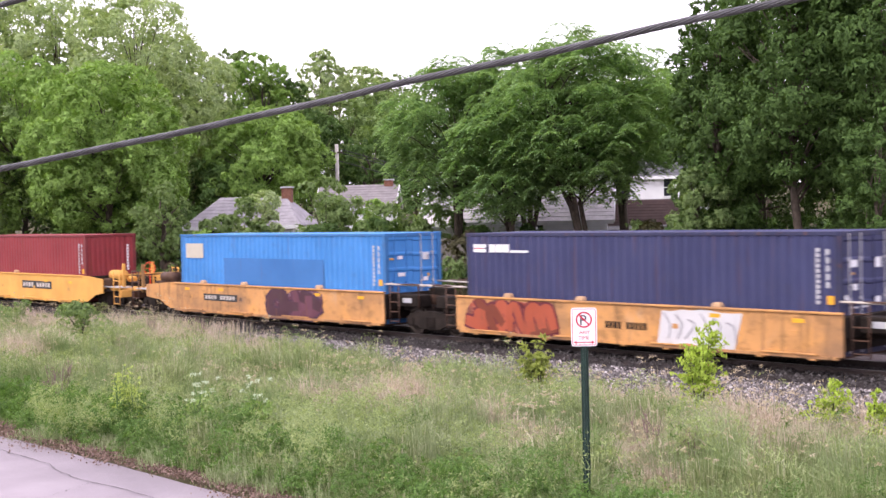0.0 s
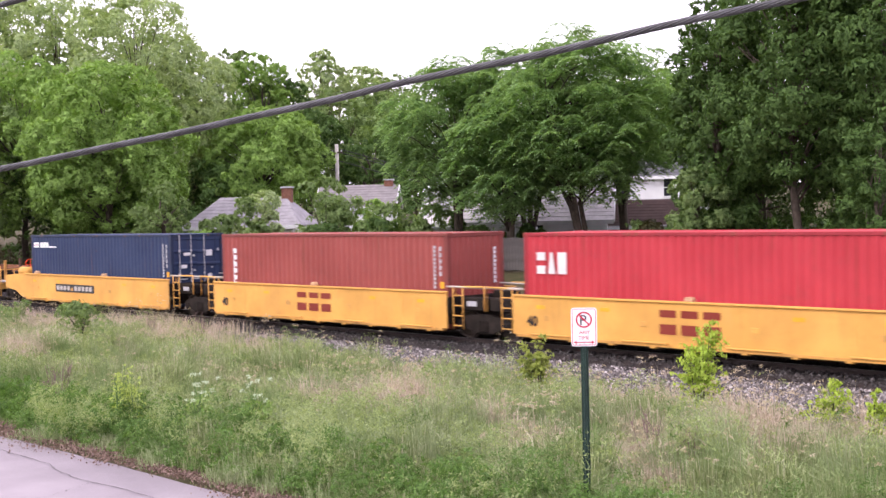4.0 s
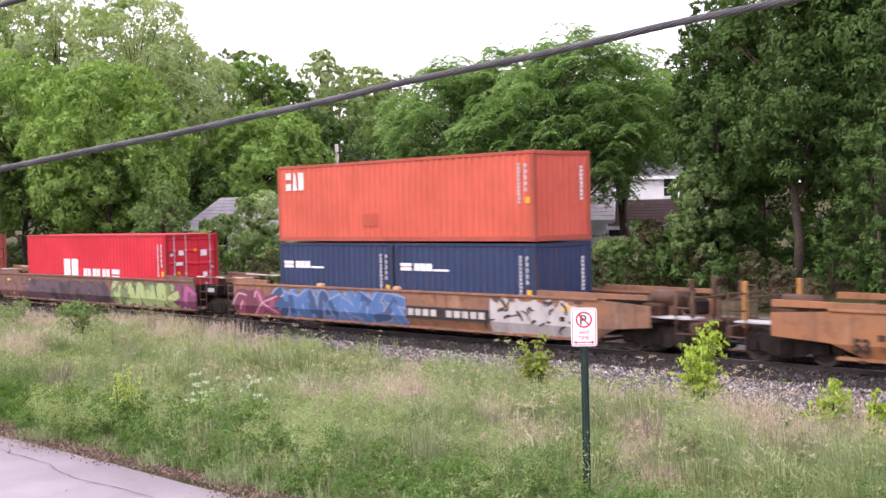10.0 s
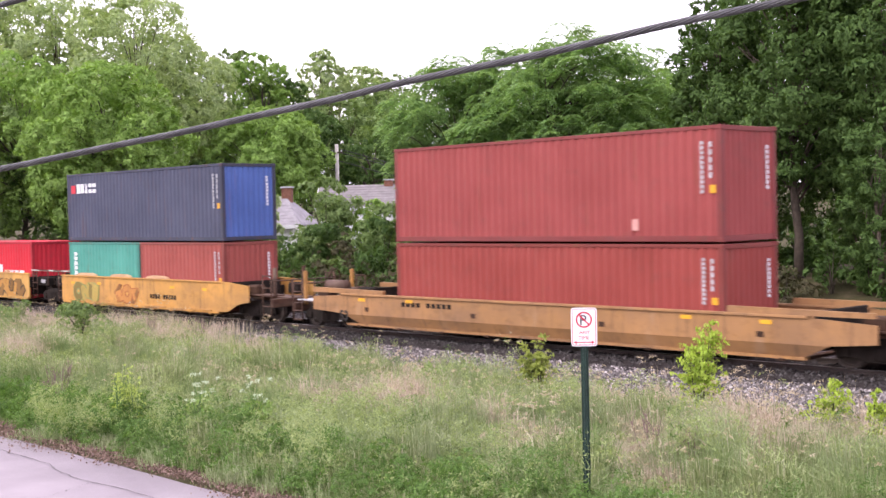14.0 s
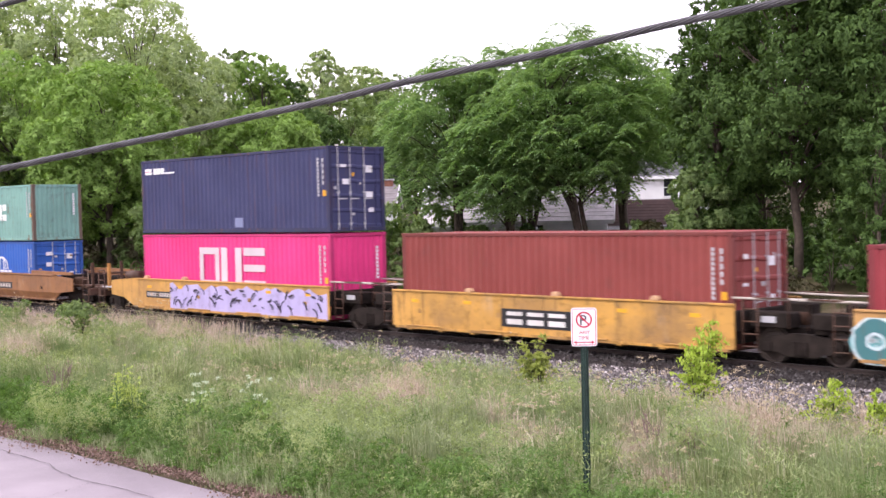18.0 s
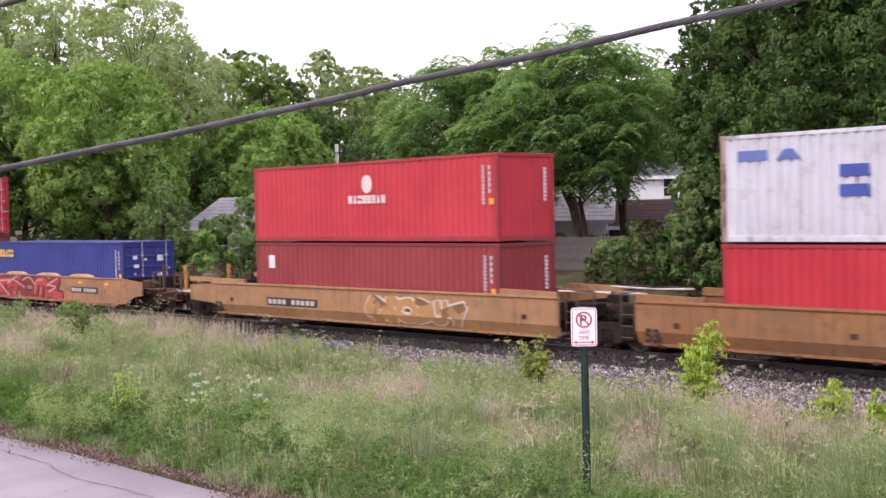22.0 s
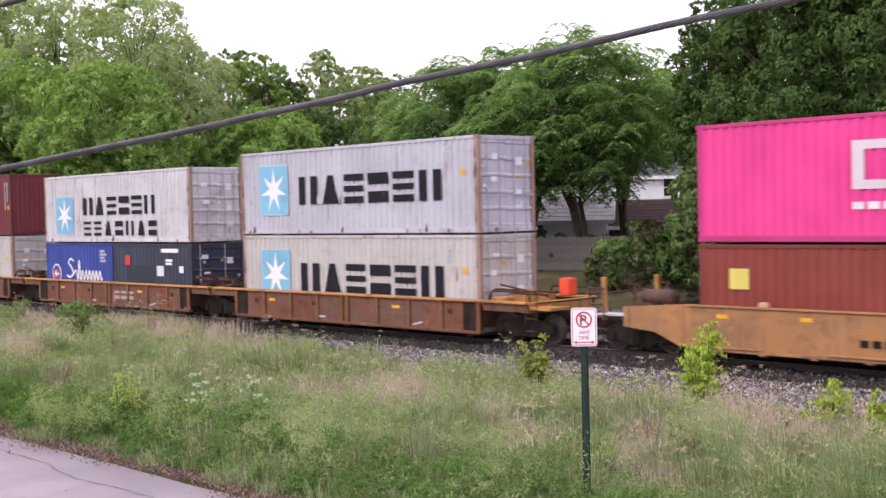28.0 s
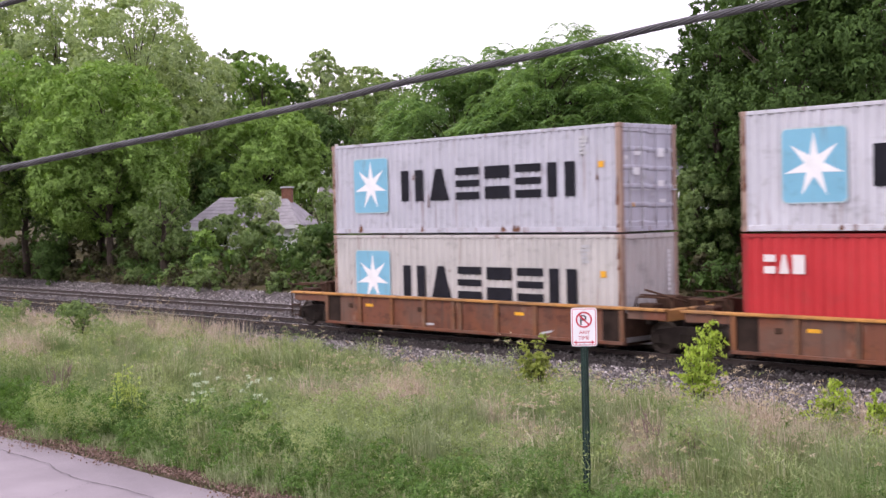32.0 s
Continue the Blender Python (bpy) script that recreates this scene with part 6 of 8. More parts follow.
def sprays(name, centres, leaves, size, seed, flat=0.7, simple=False, long=1.6):
    """Leafy tufts standing on the upper, outer side of each bough; leaves face up and out."""
    r = np.random.RandomState(seed)
    c = np.asarray(centres, float)
    tufts = max(60, leaves // 24)
    pick = r.choice(len(c), tufts, p=c[:, 3] ** 2 / (c[:, 3] ** 2).sum())
    d = unit(r.normal(size=(tufts, 3)))
    d[:, 2] = np.where(d[:, 2] < -0.5, -d[:, 2], d[:, 2])
    out = unit(c[:, :3] - c[:, :3].mean(0))[pick]
    d = unit(d + 0.45 * out)
    rad = c[pick, 3:4] * r.uniform(0.6, 1.1, (tufts, 1))
    tp = c[pick, :3] + d * rad * np.array([1.0, 1.0, flat])
    own = r.randint(0, tufts, leaves)
    spread = size * r.uniform(1.4, 3.4, (tufts, 1))[own] * r.uniform(0.3, 1.0, (leaves, 1)) ** 0.5
    q = unit(r.normal(size=(leaves, 3)))
    p = tp[own] + q * spread * np.array([1.0, 1.0, 0.7])
    nrm = unit(d[own] * 0.8 + q * 0.35 + r.normal(scale=0.4, size=(leaves, 3)) + np.array([0, 0, 0.55]))
    along = unit(q + d[own] * 0.5 + r.normal(scale=0.5, size=(leaves, 3)) - np.array([0, 0, 0.25]))
    across = unit(np.cross(nrm, along))
    s = size * r.uniform(0.65, 1.3, (leaves, 1))
    tip, root = p + along * s * long * 0.5, p - along * s * long * 0.5
    if simple:
        v = np.stack([root + across * s * 0.42, tip, root - across * s * 0.42], 1).reshape(-1, 3)
        return mesh_from(name, v, np.arange(leaves * 3).reshape(-1, 3))
    v = np.stack([root, p + across * s * 0.45, tip, p - across * s * 0.45], 1).reshape(-1, 3)
    return mesh_from(name, v, np.arange(leaves * 4).reshape(-1, 4))


def domes(name, boughs, leaves, size, seed, flat=0.75, tuft=0.34, long=1.6, fill=0.14):
    """Leaves lying on the upper and outer side of many boughs, in small tufts. boughs: rows of x, y, z, radius."""
    r = np.random.RandomState(seed)
    c = np.asarray(boughs, float)
    area = c[:, 3] ** 2
    axis = np.array([c[:, 0].mean(), c[:, 1].mean(), c[:, 2].mean()])
    tufts = max(40, leaves // 16)
    pick = r.choice(len(c), tufts, p=area / area.sum())
    out = unit(c[pick, :3] - axis)
    d = unit(unit(r.normal(size=(tufts, 3))) + 0.5 * out + np.array([0, 0, 0.15]))
    k = c[pick, 3:4]
    tp = c[pick, :3] + d * k * r.uniform(0.8, 1.08, (tufts, 1)) * np.array([1.0, 1.0, flat])
    loose = r.rand(tufts) < fill
    tp[loose] = c[pick, :3][loose] + (r.uniform(-0.8, 0.7, (tufts, 3)) * k)[loose]
    face = unit(d * 0.9 + np.array([0, 0, 0.42]) + r.normal(scale=0.22, size=(tufts, 3)))
    own = r.randint(0, tufts, leaves)
    nf = face[own]
    u = unit(np.cross(nf, np.array([0.31, 0.17, 0.9]) + r.normal(scale=0.05, size=(leaves, 3))))
    w = np.cross(nf, u)
    a, q = r.uniform(0, 6.283, leaves)[:, None], r.uniform(0.0, 1.0, leaves)[:, None] ** 0.6
    ray = u * np.cos(a) + w * np.sin(a)
    rt = np.maximum(size * 1.1, k[own] * tuft)
    p = tp[own] + ray * q * rt + nf * rt * (0.25 - 0.5 * q * q) + r.normal(scale=0.12, size=(leaves, 3)) * rt
    nrm = unit(nf + ray * q * 0.6 + r.normal(scale=0.3, size=(leaves, 3)))
    along = unit(ray + nf * -0.35 + r.normal(scale=0.45, size=(leaves, 3)))
    across = unit(np.cross(nrm, along))
    s = size * r.uniform(0.6, 1.3, (leaves, 1))
    v = np.stack([p - along * s * long * 0.5 + across * s * 0.42, p + along * s * long * 0.5, p - along * s * long * 0.5 - across * s * 0.42], 1).reshape(-1, 3)
    return mesh_from(name, v, np.arange(leaves * 3).reshape(-1, 3))


def fronds(name, boughs, per, seed, length=0.62):
    """Long feathered leaves drooping in whorls from the twig ends over each bough's dome."""
    r = np.random.RandomState(seed)
    c = np.repeat(np.asarray(boughs, float), per, axis=0)
    n = len(c)
    d = unit(unit(r.normal(size=(n, 3))) + np.array([0, 0, 0.32]))
    tip = c[:, :3] + d * c[:, 3:4] * r.uniform(0.7, 1.04, (n, 1)) * np.array([1.0, 1.0, 0.8])
    k = 7
    m = n * k
    tip, d = np.repeat(tip, k, axis=0), np.repeat(d, k, axis=0)
    az = np.tile(np.arange(k) * 2 * np.pi / k, n) + np.repeat(r.uniform(0, 6.28, n), k) + r.normal(0, 0.25, m)
    ln = length * r.uniform(0.65, 1.2, m)
    h = unit(np.stack([np.cos(az), np.sin(az), np.zeros(m)], 1) + d * np.array([0.7, 0.7, 0.0]))
    side = np.stack([-h[:, 1], h[:, 0], np.zeros(m)], 1)
    rise = r.uniform(0.0, 0.5, m)
    tris = []
    for j in range(5):
        g = 0.2 + 0.2 * j
        root = tip + h * (ln * g)[:, None]
        root[:, 2] += ln * (rise * g - 0.85 * g * g)
        for s in (-1, 1):
            leaf = (side * s * 0.85 + h * 0.55 + r.normal(0, 0.12, (m, 3))) * (ln * 0.36 * (1.1 - 0.5 * abs(g - 0.5)))[:, None]
            leaf[:, 2] -= ln * r.uniform(0.06, 0.22, m)
            wide = h * (ln * 0.095)[:, None]
            tris.append(np.stack([root + wide, root + leaf, root - wide], 1))
    v = np.concatenate(tris).reshape(-1, 3)
    return mesh_from(name, v, np.arange(len(v)).reshape(-1, 3))


def crown_boughs(h, base, radius, count, seed, size=0.3, squat=1.0):
    """Boughs spread evenly over an uneven, billowing crown, and some inside it."""
    r = random.Random(seed)
    mid, half = (h + base) / 2, (h - base) / 2
    lobes = [(r.uniform(0, 6.28), r.uniform(-0.6, 0.9), r.uniform(0.78, 1.18)) for _ in range(8)]
    out = []
    for i in range(count):
        best, far = None, -1.0
        for _ in range(7):
            a, q = r.uniform(0, 6.28), r.uniform(-1, 1)
            k = (1 - abs(q) ** 2.2) ** 0.5 if q > 0 else (1 - 0.75 * abs(q) ** 2.5) ** 0.5
            for la, lq, lk in lobes:
                if abs(math.sin((a - la) / 2)) < 0.32 and abs(q - lq) < 0.4:
                    k *= lk
            d = radius * k * (r.uniform(0.72, 0.9) if i % 4 else r.uniform(0.2, 0.6))
            p = Vector((d * math.cos(a), d * math.sin(a), mid + q * half * 0.9))
            gap = min(((p - Vector(o[:3])).length for o in out), default=99)
            if gap > far:
                best, far = p, gap
        out.append((*best, radius * size * r.uniform(0.7, 1.25) * squat))
    return out


def wood_mesh(h, base, radius, seed, stems=1, thick=0.2, boughs=()):
    """Tapered trunk or stems with limbs reaching into the crown's boughs."""
    r = random.Random(seed)
    bm = bmesh.new()
    for s in range(stems):
        lean = Vector((r.uniform(-1, 1), r.uniform(-1, 1), 0)) * (radius * (0.5 if stems > 1 else 0.1))
        pts = [Vector((lean.x * 0.12, lean.y * 0.12, -0.3))]
        top = h * r.uniform(0.72, 0.88)
        for k in range(1, 7):
            q = k / 6
            pts.append(Vector((lean.x * q ** 1.2, lean.y * q ** 1.2, top * q)) + Vector((r.uniform(-1, 1), r.uniform(-1, 1), 0)) * 0.13)
        t = thick / stems ** 0.4
        add_tube(bm, pts, [t * (1.25 - 1.1 * k / 6) for k in range(7)], 7)
        for i in range(s, len(boughs), stems * 2):
            e = Vector(boughs[i][:3])
            q = min(0.92, max(0.22, (e.z / top) * r.uniform(0.55, 0.8)))
            k = min(5, int(q * 6))
            a = pts[k].lerp(pts[k + 1], q * 6 - k)
            m = a.lerp(e, 0.5) + Vector((r.uniform(-0.2, 0.2), r.uniform(-0.2, 0.2), (e - a).length * 0.1))
            add_tube(bm, [a, m, e], [t * 0.38, t * 0.24, t * 0.07], 5)
    return mesh_of(bm, "trunk", smooth=True)


def tree(x, y, h, radius, leaf, label, base=0.2, leaves=14000, size=0.2, seed=1, stems=1, count=60, thick=0.2, bough=0.3, feather=0, name="tree", flat=0.75, fill=0.14):
    z = ground_height(x, y)
    t = thing(name, label, name, "trees beyond the railway", pose(x, y, z))
    hh = h - z
    c = crown_boughs(hh, base * hh, radius, count, seed + 50, bough)
    piece("trunk", wood_mesh(hh, base * hh, radius, seed, stems, thick, c), BARK, t, "grey-brown bark")
    me = fronds("crown", c, feather, seed + 100, size) if feather else domes("crown", c, leaves, size, seed + 100, flat, fill=fill)
    piece("crown", me, LEAF[leaf], t, "leafy green crown")
    return t


def bush(x, y, h, radius, leaf, label, leaves=2600, size=0.17, seed=1, z=None):
    z = ground_height(x, y) if z is None else z
    b = thing("bush", label, "bush", "bushes beside the railway", pose(x, y, z))
    r = random.Random(seed)
    bm = bmesh.new()
    hh = h - z
    c = []
    for _ in range(13):
        a, q = r.uniform(0, 6.28), r.uniform(0.05, 0.86)
        d = radius * (1 - abs(q - 0.35) ** 1.6) * r.uniform(0.2, 0.75)
        c.append((d * math.cos(a), d * math.sin(a), hh * q, radius * r.uniform(0.24, 0.42)))
    for p in c[::2]:
        add_tube(bm, [(0, 0, -0.1), (p[0] * 0.4, p[1] * 0.4, p[2] * 0.55), p[:3]], [0.03, 0.02, 0.008], 5)
    part("stem", bm, BARK, b, "thin brown branching stem")
    piece("foliage", domes("foliage", c, leaves, size, seed + 9, 0.8, 0.4), LEAF[leaf], b)
    return b


# far wood on the rising ground
k = 0
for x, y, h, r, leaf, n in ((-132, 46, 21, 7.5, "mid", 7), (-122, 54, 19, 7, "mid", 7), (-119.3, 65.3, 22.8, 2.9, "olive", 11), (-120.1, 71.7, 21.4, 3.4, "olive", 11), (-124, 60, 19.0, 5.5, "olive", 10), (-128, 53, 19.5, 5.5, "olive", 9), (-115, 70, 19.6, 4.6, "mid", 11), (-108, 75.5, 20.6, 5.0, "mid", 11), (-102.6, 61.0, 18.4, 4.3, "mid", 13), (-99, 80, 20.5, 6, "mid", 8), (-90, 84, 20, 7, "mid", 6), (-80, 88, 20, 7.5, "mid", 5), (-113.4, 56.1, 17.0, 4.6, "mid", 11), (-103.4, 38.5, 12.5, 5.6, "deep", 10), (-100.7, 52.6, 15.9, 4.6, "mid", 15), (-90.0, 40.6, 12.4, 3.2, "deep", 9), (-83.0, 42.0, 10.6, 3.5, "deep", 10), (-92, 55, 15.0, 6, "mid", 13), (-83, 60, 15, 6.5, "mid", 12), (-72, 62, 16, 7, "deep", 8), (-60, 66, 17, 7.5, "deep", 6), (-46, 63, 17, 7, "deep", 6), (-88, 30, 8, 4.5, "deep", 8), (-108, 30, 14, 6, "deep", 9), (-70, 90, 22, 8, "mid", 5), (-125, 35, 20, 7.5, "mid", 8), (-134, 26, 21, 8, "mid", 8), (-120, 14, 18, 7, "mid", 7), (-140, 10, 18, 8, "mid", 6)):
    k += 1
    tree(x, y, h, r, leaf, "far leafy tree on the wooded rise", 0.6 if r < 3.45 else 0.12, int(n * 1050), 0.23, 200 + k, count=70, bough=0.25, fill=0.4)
for x, y, h, r, leaf, label, n, s, count, bough in (
    (-81.3, 10.3, 14.9, 4.6, "bright", "broad green tree behind the railway bank", 30000, 0.19, 70, 0.27),
    (-81.1, 6.2, 13.7, 4.0, "mid", "broad green tree behind the railway bank", 14000, 0.2, 54, 0.28),
    (-72.0, 11.4, 13.0, 4.5, "bright", "broad bright green tree with rounded boughs", 46000, 0.18, 78, 0.27),
    (-66.0, 11.6, 5.7, 1.7, "mid", "small round leafy tree beside the track", 9000, 0.11, 34, 0.33),
    (-79.0, 14.6, 10.0, 5.0, "deep", "leafy green tree in the roadside wood", 14000, 0.22, 60, 0.28),
    (-92.4, 25.2, 23.0, 6.0, "olive", "tall green tree above the wood, its leaf colour paled for haze", 34000, 0.21, 90, 0.25),
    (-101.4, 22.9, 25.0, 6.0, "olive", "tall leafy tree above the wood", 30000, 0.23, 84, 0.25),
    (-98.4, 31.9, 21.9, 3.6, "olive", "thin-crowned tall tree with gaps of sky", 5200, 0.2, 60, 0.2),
    (-109.1, 20.6, 25.2, 5.6, "olive", "tall green tree above the wood, its leaf colour paled for haze", 22000, 0.25, 76, 0.26),
    (-95.3, 32.1, 18.6, 4.0, "olive", "tall green tree above the wood, its leaf colour paled for haze", 20000, 0.21, 66, 0.26),
    (-99.9, 29.6, 19.4, 4.6, "olive", "tall green tree above the wood, its leaf colour paled for haze", 18000, 0.23, 64, 0.27),
    (-103.1, 41.5, 20.2, 2.7, "mid", "tall green tree in the back of the wood", 13000, 0.2, 44, 0.3),
    (-97.8, 41.3, 19.1, 2.8, "bright", "tall green tree in the back of the wood", 14000, 0.2, 46, 0.3),
    (-99.7, 45.0, 16.8, 2.9, "deep", "green tree in the back of the wood", 11000, 0.22, 44, 0.3),
    (-85.1, 32.5, 12.2, 4.5, "bright", "round bright green maple-like tree", 36000, 0.2, 72, 0.26),
    (-55.1, 45.7, 13.4, 2.6, "bright", "yellow-green tree behind the houses", 9000, 0.2, 40, 0.3),
):
    k += 1
    tree(x, y, h, r, leaf, label, 0.45 if 2.5 < r < 3.0 else 0.2, n, s, 300 + k, count=count, bough=bough, fill=0.22 if leaf == "olive" else 0.16)
for x, y, h, r, leaf, st, base, count in ((-46.6, 16.8, 11.6, 3.1, "feather", 3, 0.28, 58), (-39.5, 18.4, 11.9, 4.2, "feather", 4, 0.32, 84), (-45.0, 20.3, 12.2, 3.6, "feather", 3, 0.36, 56), (-41.3, 23.4, 11.4, 2.5, "feather", 2, 0.45, 36), (-42.4, 16.2, 8.8, 2.7, "feather", 3, 0.34, 44)):
    k += 1
    tree(x, y, h, r, leaf, "spreading many-stemmed tree with layered feathery foliage", base, 0, 0.56, 330 + k, st, count, 0.22, 0.27, 16)
for x, y, h, r, leaf, n, base in ((-29.4, 14.8, 12.6, 1.9, "deep", 40000, 0.06), (-25.9, 14.6, 14.8, 2.6, "deep", 60000, 0.22), (-22.6, 15.6, 14.5, 2.8, "deep", 50000, 0.2), (-31.0, 20.2, 14.2, 2.9, "deep", 36000, 0.1), (-25.8, 20.5, 15.0, 3.6, "deep", 30000, 0.08), (-20.0, 19.5, 15.0, 3.6, "deep", 20000, 0.1), (-30.5, 30, 17, 5, "deep", 14000, 0.1)):
    k += 1
    tree(x, y, h, r, leaf, "tall dense dark green tree beside the railway", base, int(n * 0.8), 0.118, 360 + k, 1, 95, 0.16, 0.3, fill=0.1)
for x, y, h, r, n in ((-29.2, 13.1, 5.5, 1.1, 12000), (-21.6, 12.6, 6.8, 1.2, 8000)):
    k += 1
    tree(x, y, h, r, "mid" if x < -25 else "deep", "young green tree at the edge of the dark wood", 0.12, n, 0.1, 380 + k, 1, 34, 0.09, 0.32)

# thicket along the far bank
rng = random.Random(77)
for x, y, h, r, leaf in ((-64.8, 17.2, 5.4, 1.9, "olive"), (-65.6, 15.2, 4.4, 1.6, "mid"), (-57.2, 16.7, 6.7, 2.2, "mid"), (-57.9, 17.5, 6.0, 1.9, "mid"), (-60.1, 13.5, 5.1, 1.5, "mid"), (-55.6, 15.5, 6.4, 1.6, "mid"), (-61.5, 12.0, 3.3, 1.5, "bright"), (-63.8, 17.2, 4.6, 1.2, "olive"), (-52, 16.3, 4.4, 2.1, "mid"), (-55.0, 18.0, 4.6, 1.8, "bright"), (-49.5, 17.8, 4.3, 1.7, "mid"), (-44.9, 16.6, 3.0, 1.2, "deep"), (-49.5, 14.5, 3.6, 1.5, "deep"), (-47.4, 15.4, 3.4, 1.3, "mid"), (-54.5, 14.0, 3.8, 1.6, "deep"), (-36.0, 18.2, 3.2, 1.3, "mid"), (-32.5, 16.6, 3.4, 1.6, "deep"), (-59, 18.5, 4.8, 1.5, "mid"), (-43.2, 14.6, 3.0, 0.9, "dry"), (-34.0, 14.0, 2.6, 1.3, "mid"), (-42.4, 17.6, 3.3, 0.9, "deep"), (-43.9, 17.2, 2.9, 0.8, "deep"), (-40.6, 17.6, 2.7, 0.8, "deep"), (-48.2, 15.6, 2.8, 1.0, "deep"), (-30.0, 13.2, 3.2, 1.5, "deep"), (-70.5, 12.4, 4.2, 1.7, "mid"), (-76, 9.2, 4.0, 1.8, "deep")):
    k += 1
    bush(x, y, h, r, leaf, "leafy bush on the far railway bank", 4200, 0.14, 400 + k)
for i in range(92):
    x = -96 + i * 0.95 + rng.uniform(-0.7, 0.7)
    y = rng.uniform(10.8, 14.0)
    gap = 0.855 < -x / (y + 27.7) < 0.985
    if gap:
        continue
    bush(x, y, ground_height(x, y) + rng.uniform(1.0, 2.3) , rng.uniform(0.9, 1.5), rng.choice(("deep", "dry", "mid", "dry", "dry") if x < -36 else ("deep", "dry", "deep", "dry", "deep")), "scrubby bush on the far railway bank", 900, 0.12, 500 + i)
for i in range(64):
    x, y = -98 + i * 0.88 + rng.uniform(-0.6, 0.6), rng.uniform(9.7, 10.8)
    if 0.855 < -x / (y + 27.7) < 0.985:
        continue
    bush(x, y, ground_height(x, y) + rng.uniform(0.5, 1.3), rng.uniform(0.6, 1.0), rng.choice(("dry", "dry", "dry", "deep")), "low brownish scrub at the foot of the bank", 520, 0.09, 800 + i)
for x, y, h, r in ((-61.5, 10.0, 1.0, 1.5), (-58.0, 9.6, 0.8, 1.2), (-52.5, 9.9, 0.6, 0.9), (-66, 9.8, 0.7, 1.0)):
    k += 1
    bush(x, y, h + 0.3, r, "mid", "low green weeds at the foot of the bank", 1300, 0.13, 600 + k)


# undergrowth covering the ground under the wood
ur = np.random.RandomState(61)
uy = ur.uniform(11.0, 60.0, 2600)
ux = -ur.uniform(0.12, 1.75, 2600) * (uy + 27.7) - 2.0
uz = np.array([ground_height(0, q) for q in uy])
keep = ~((ux < -0.84 * (uy + 27.7)) & (ux > -1.0 * (uy + 27.7)) & (uy < 19.0))
ux, uy, uz = ux[keep], uy[keep], uz[keep]
under = np.stack([ux, uy, uz + ur.uniform(0.05, 0.4, len(ux)), ur.uniform(0.35, 0.8, len(ux))], 1)
tagged(piece("undergrowth", sprays("undergrowth", under, 80000, 0.16, 62, 0.8, True), LEAF["deep"]), "low dark green undergrowth beneath the trees", "undergrowth", kind="stuff")
for i in range(34):
    y = rng.uniform(15.5, 24.0)
    x = -(y + 27.7) * rng.uniform(0.28, 1.05)
    low = 0.79 < -x / (y + 27.7) < 1.0
    if low and y < 20:
        continue
    bush(x, y, ground_height(x, y) + rng.uniform(1.3, 2.6) * (0.4 if low else 1.0), rng.uniform(1.1, 1.9), rng.choice(("deep", "mid", "deep", "mid") if x < -36 else ("deep", "deep", "deep", "dry")), "dense green bush at the edge of the wood", 1500, 0.15, 700 + i)


# ---- houses behind the trees ----
SIDING = None


def siding_material(name, c):
    m = Nodes(name)
    m.bump(m.noise(8.0, 3.0), 0.1, 0.01)
    return m.done(m.mix(m.ramp(m.noise(0.8, 3.0), (0.3, 0.0), (0.7, 1.0)), shade(c, 0.85), c), 0.6, 0.0, 0.3)


SIDING = siding_material("white_clapboard", (0.83, 0.83, 0.84))


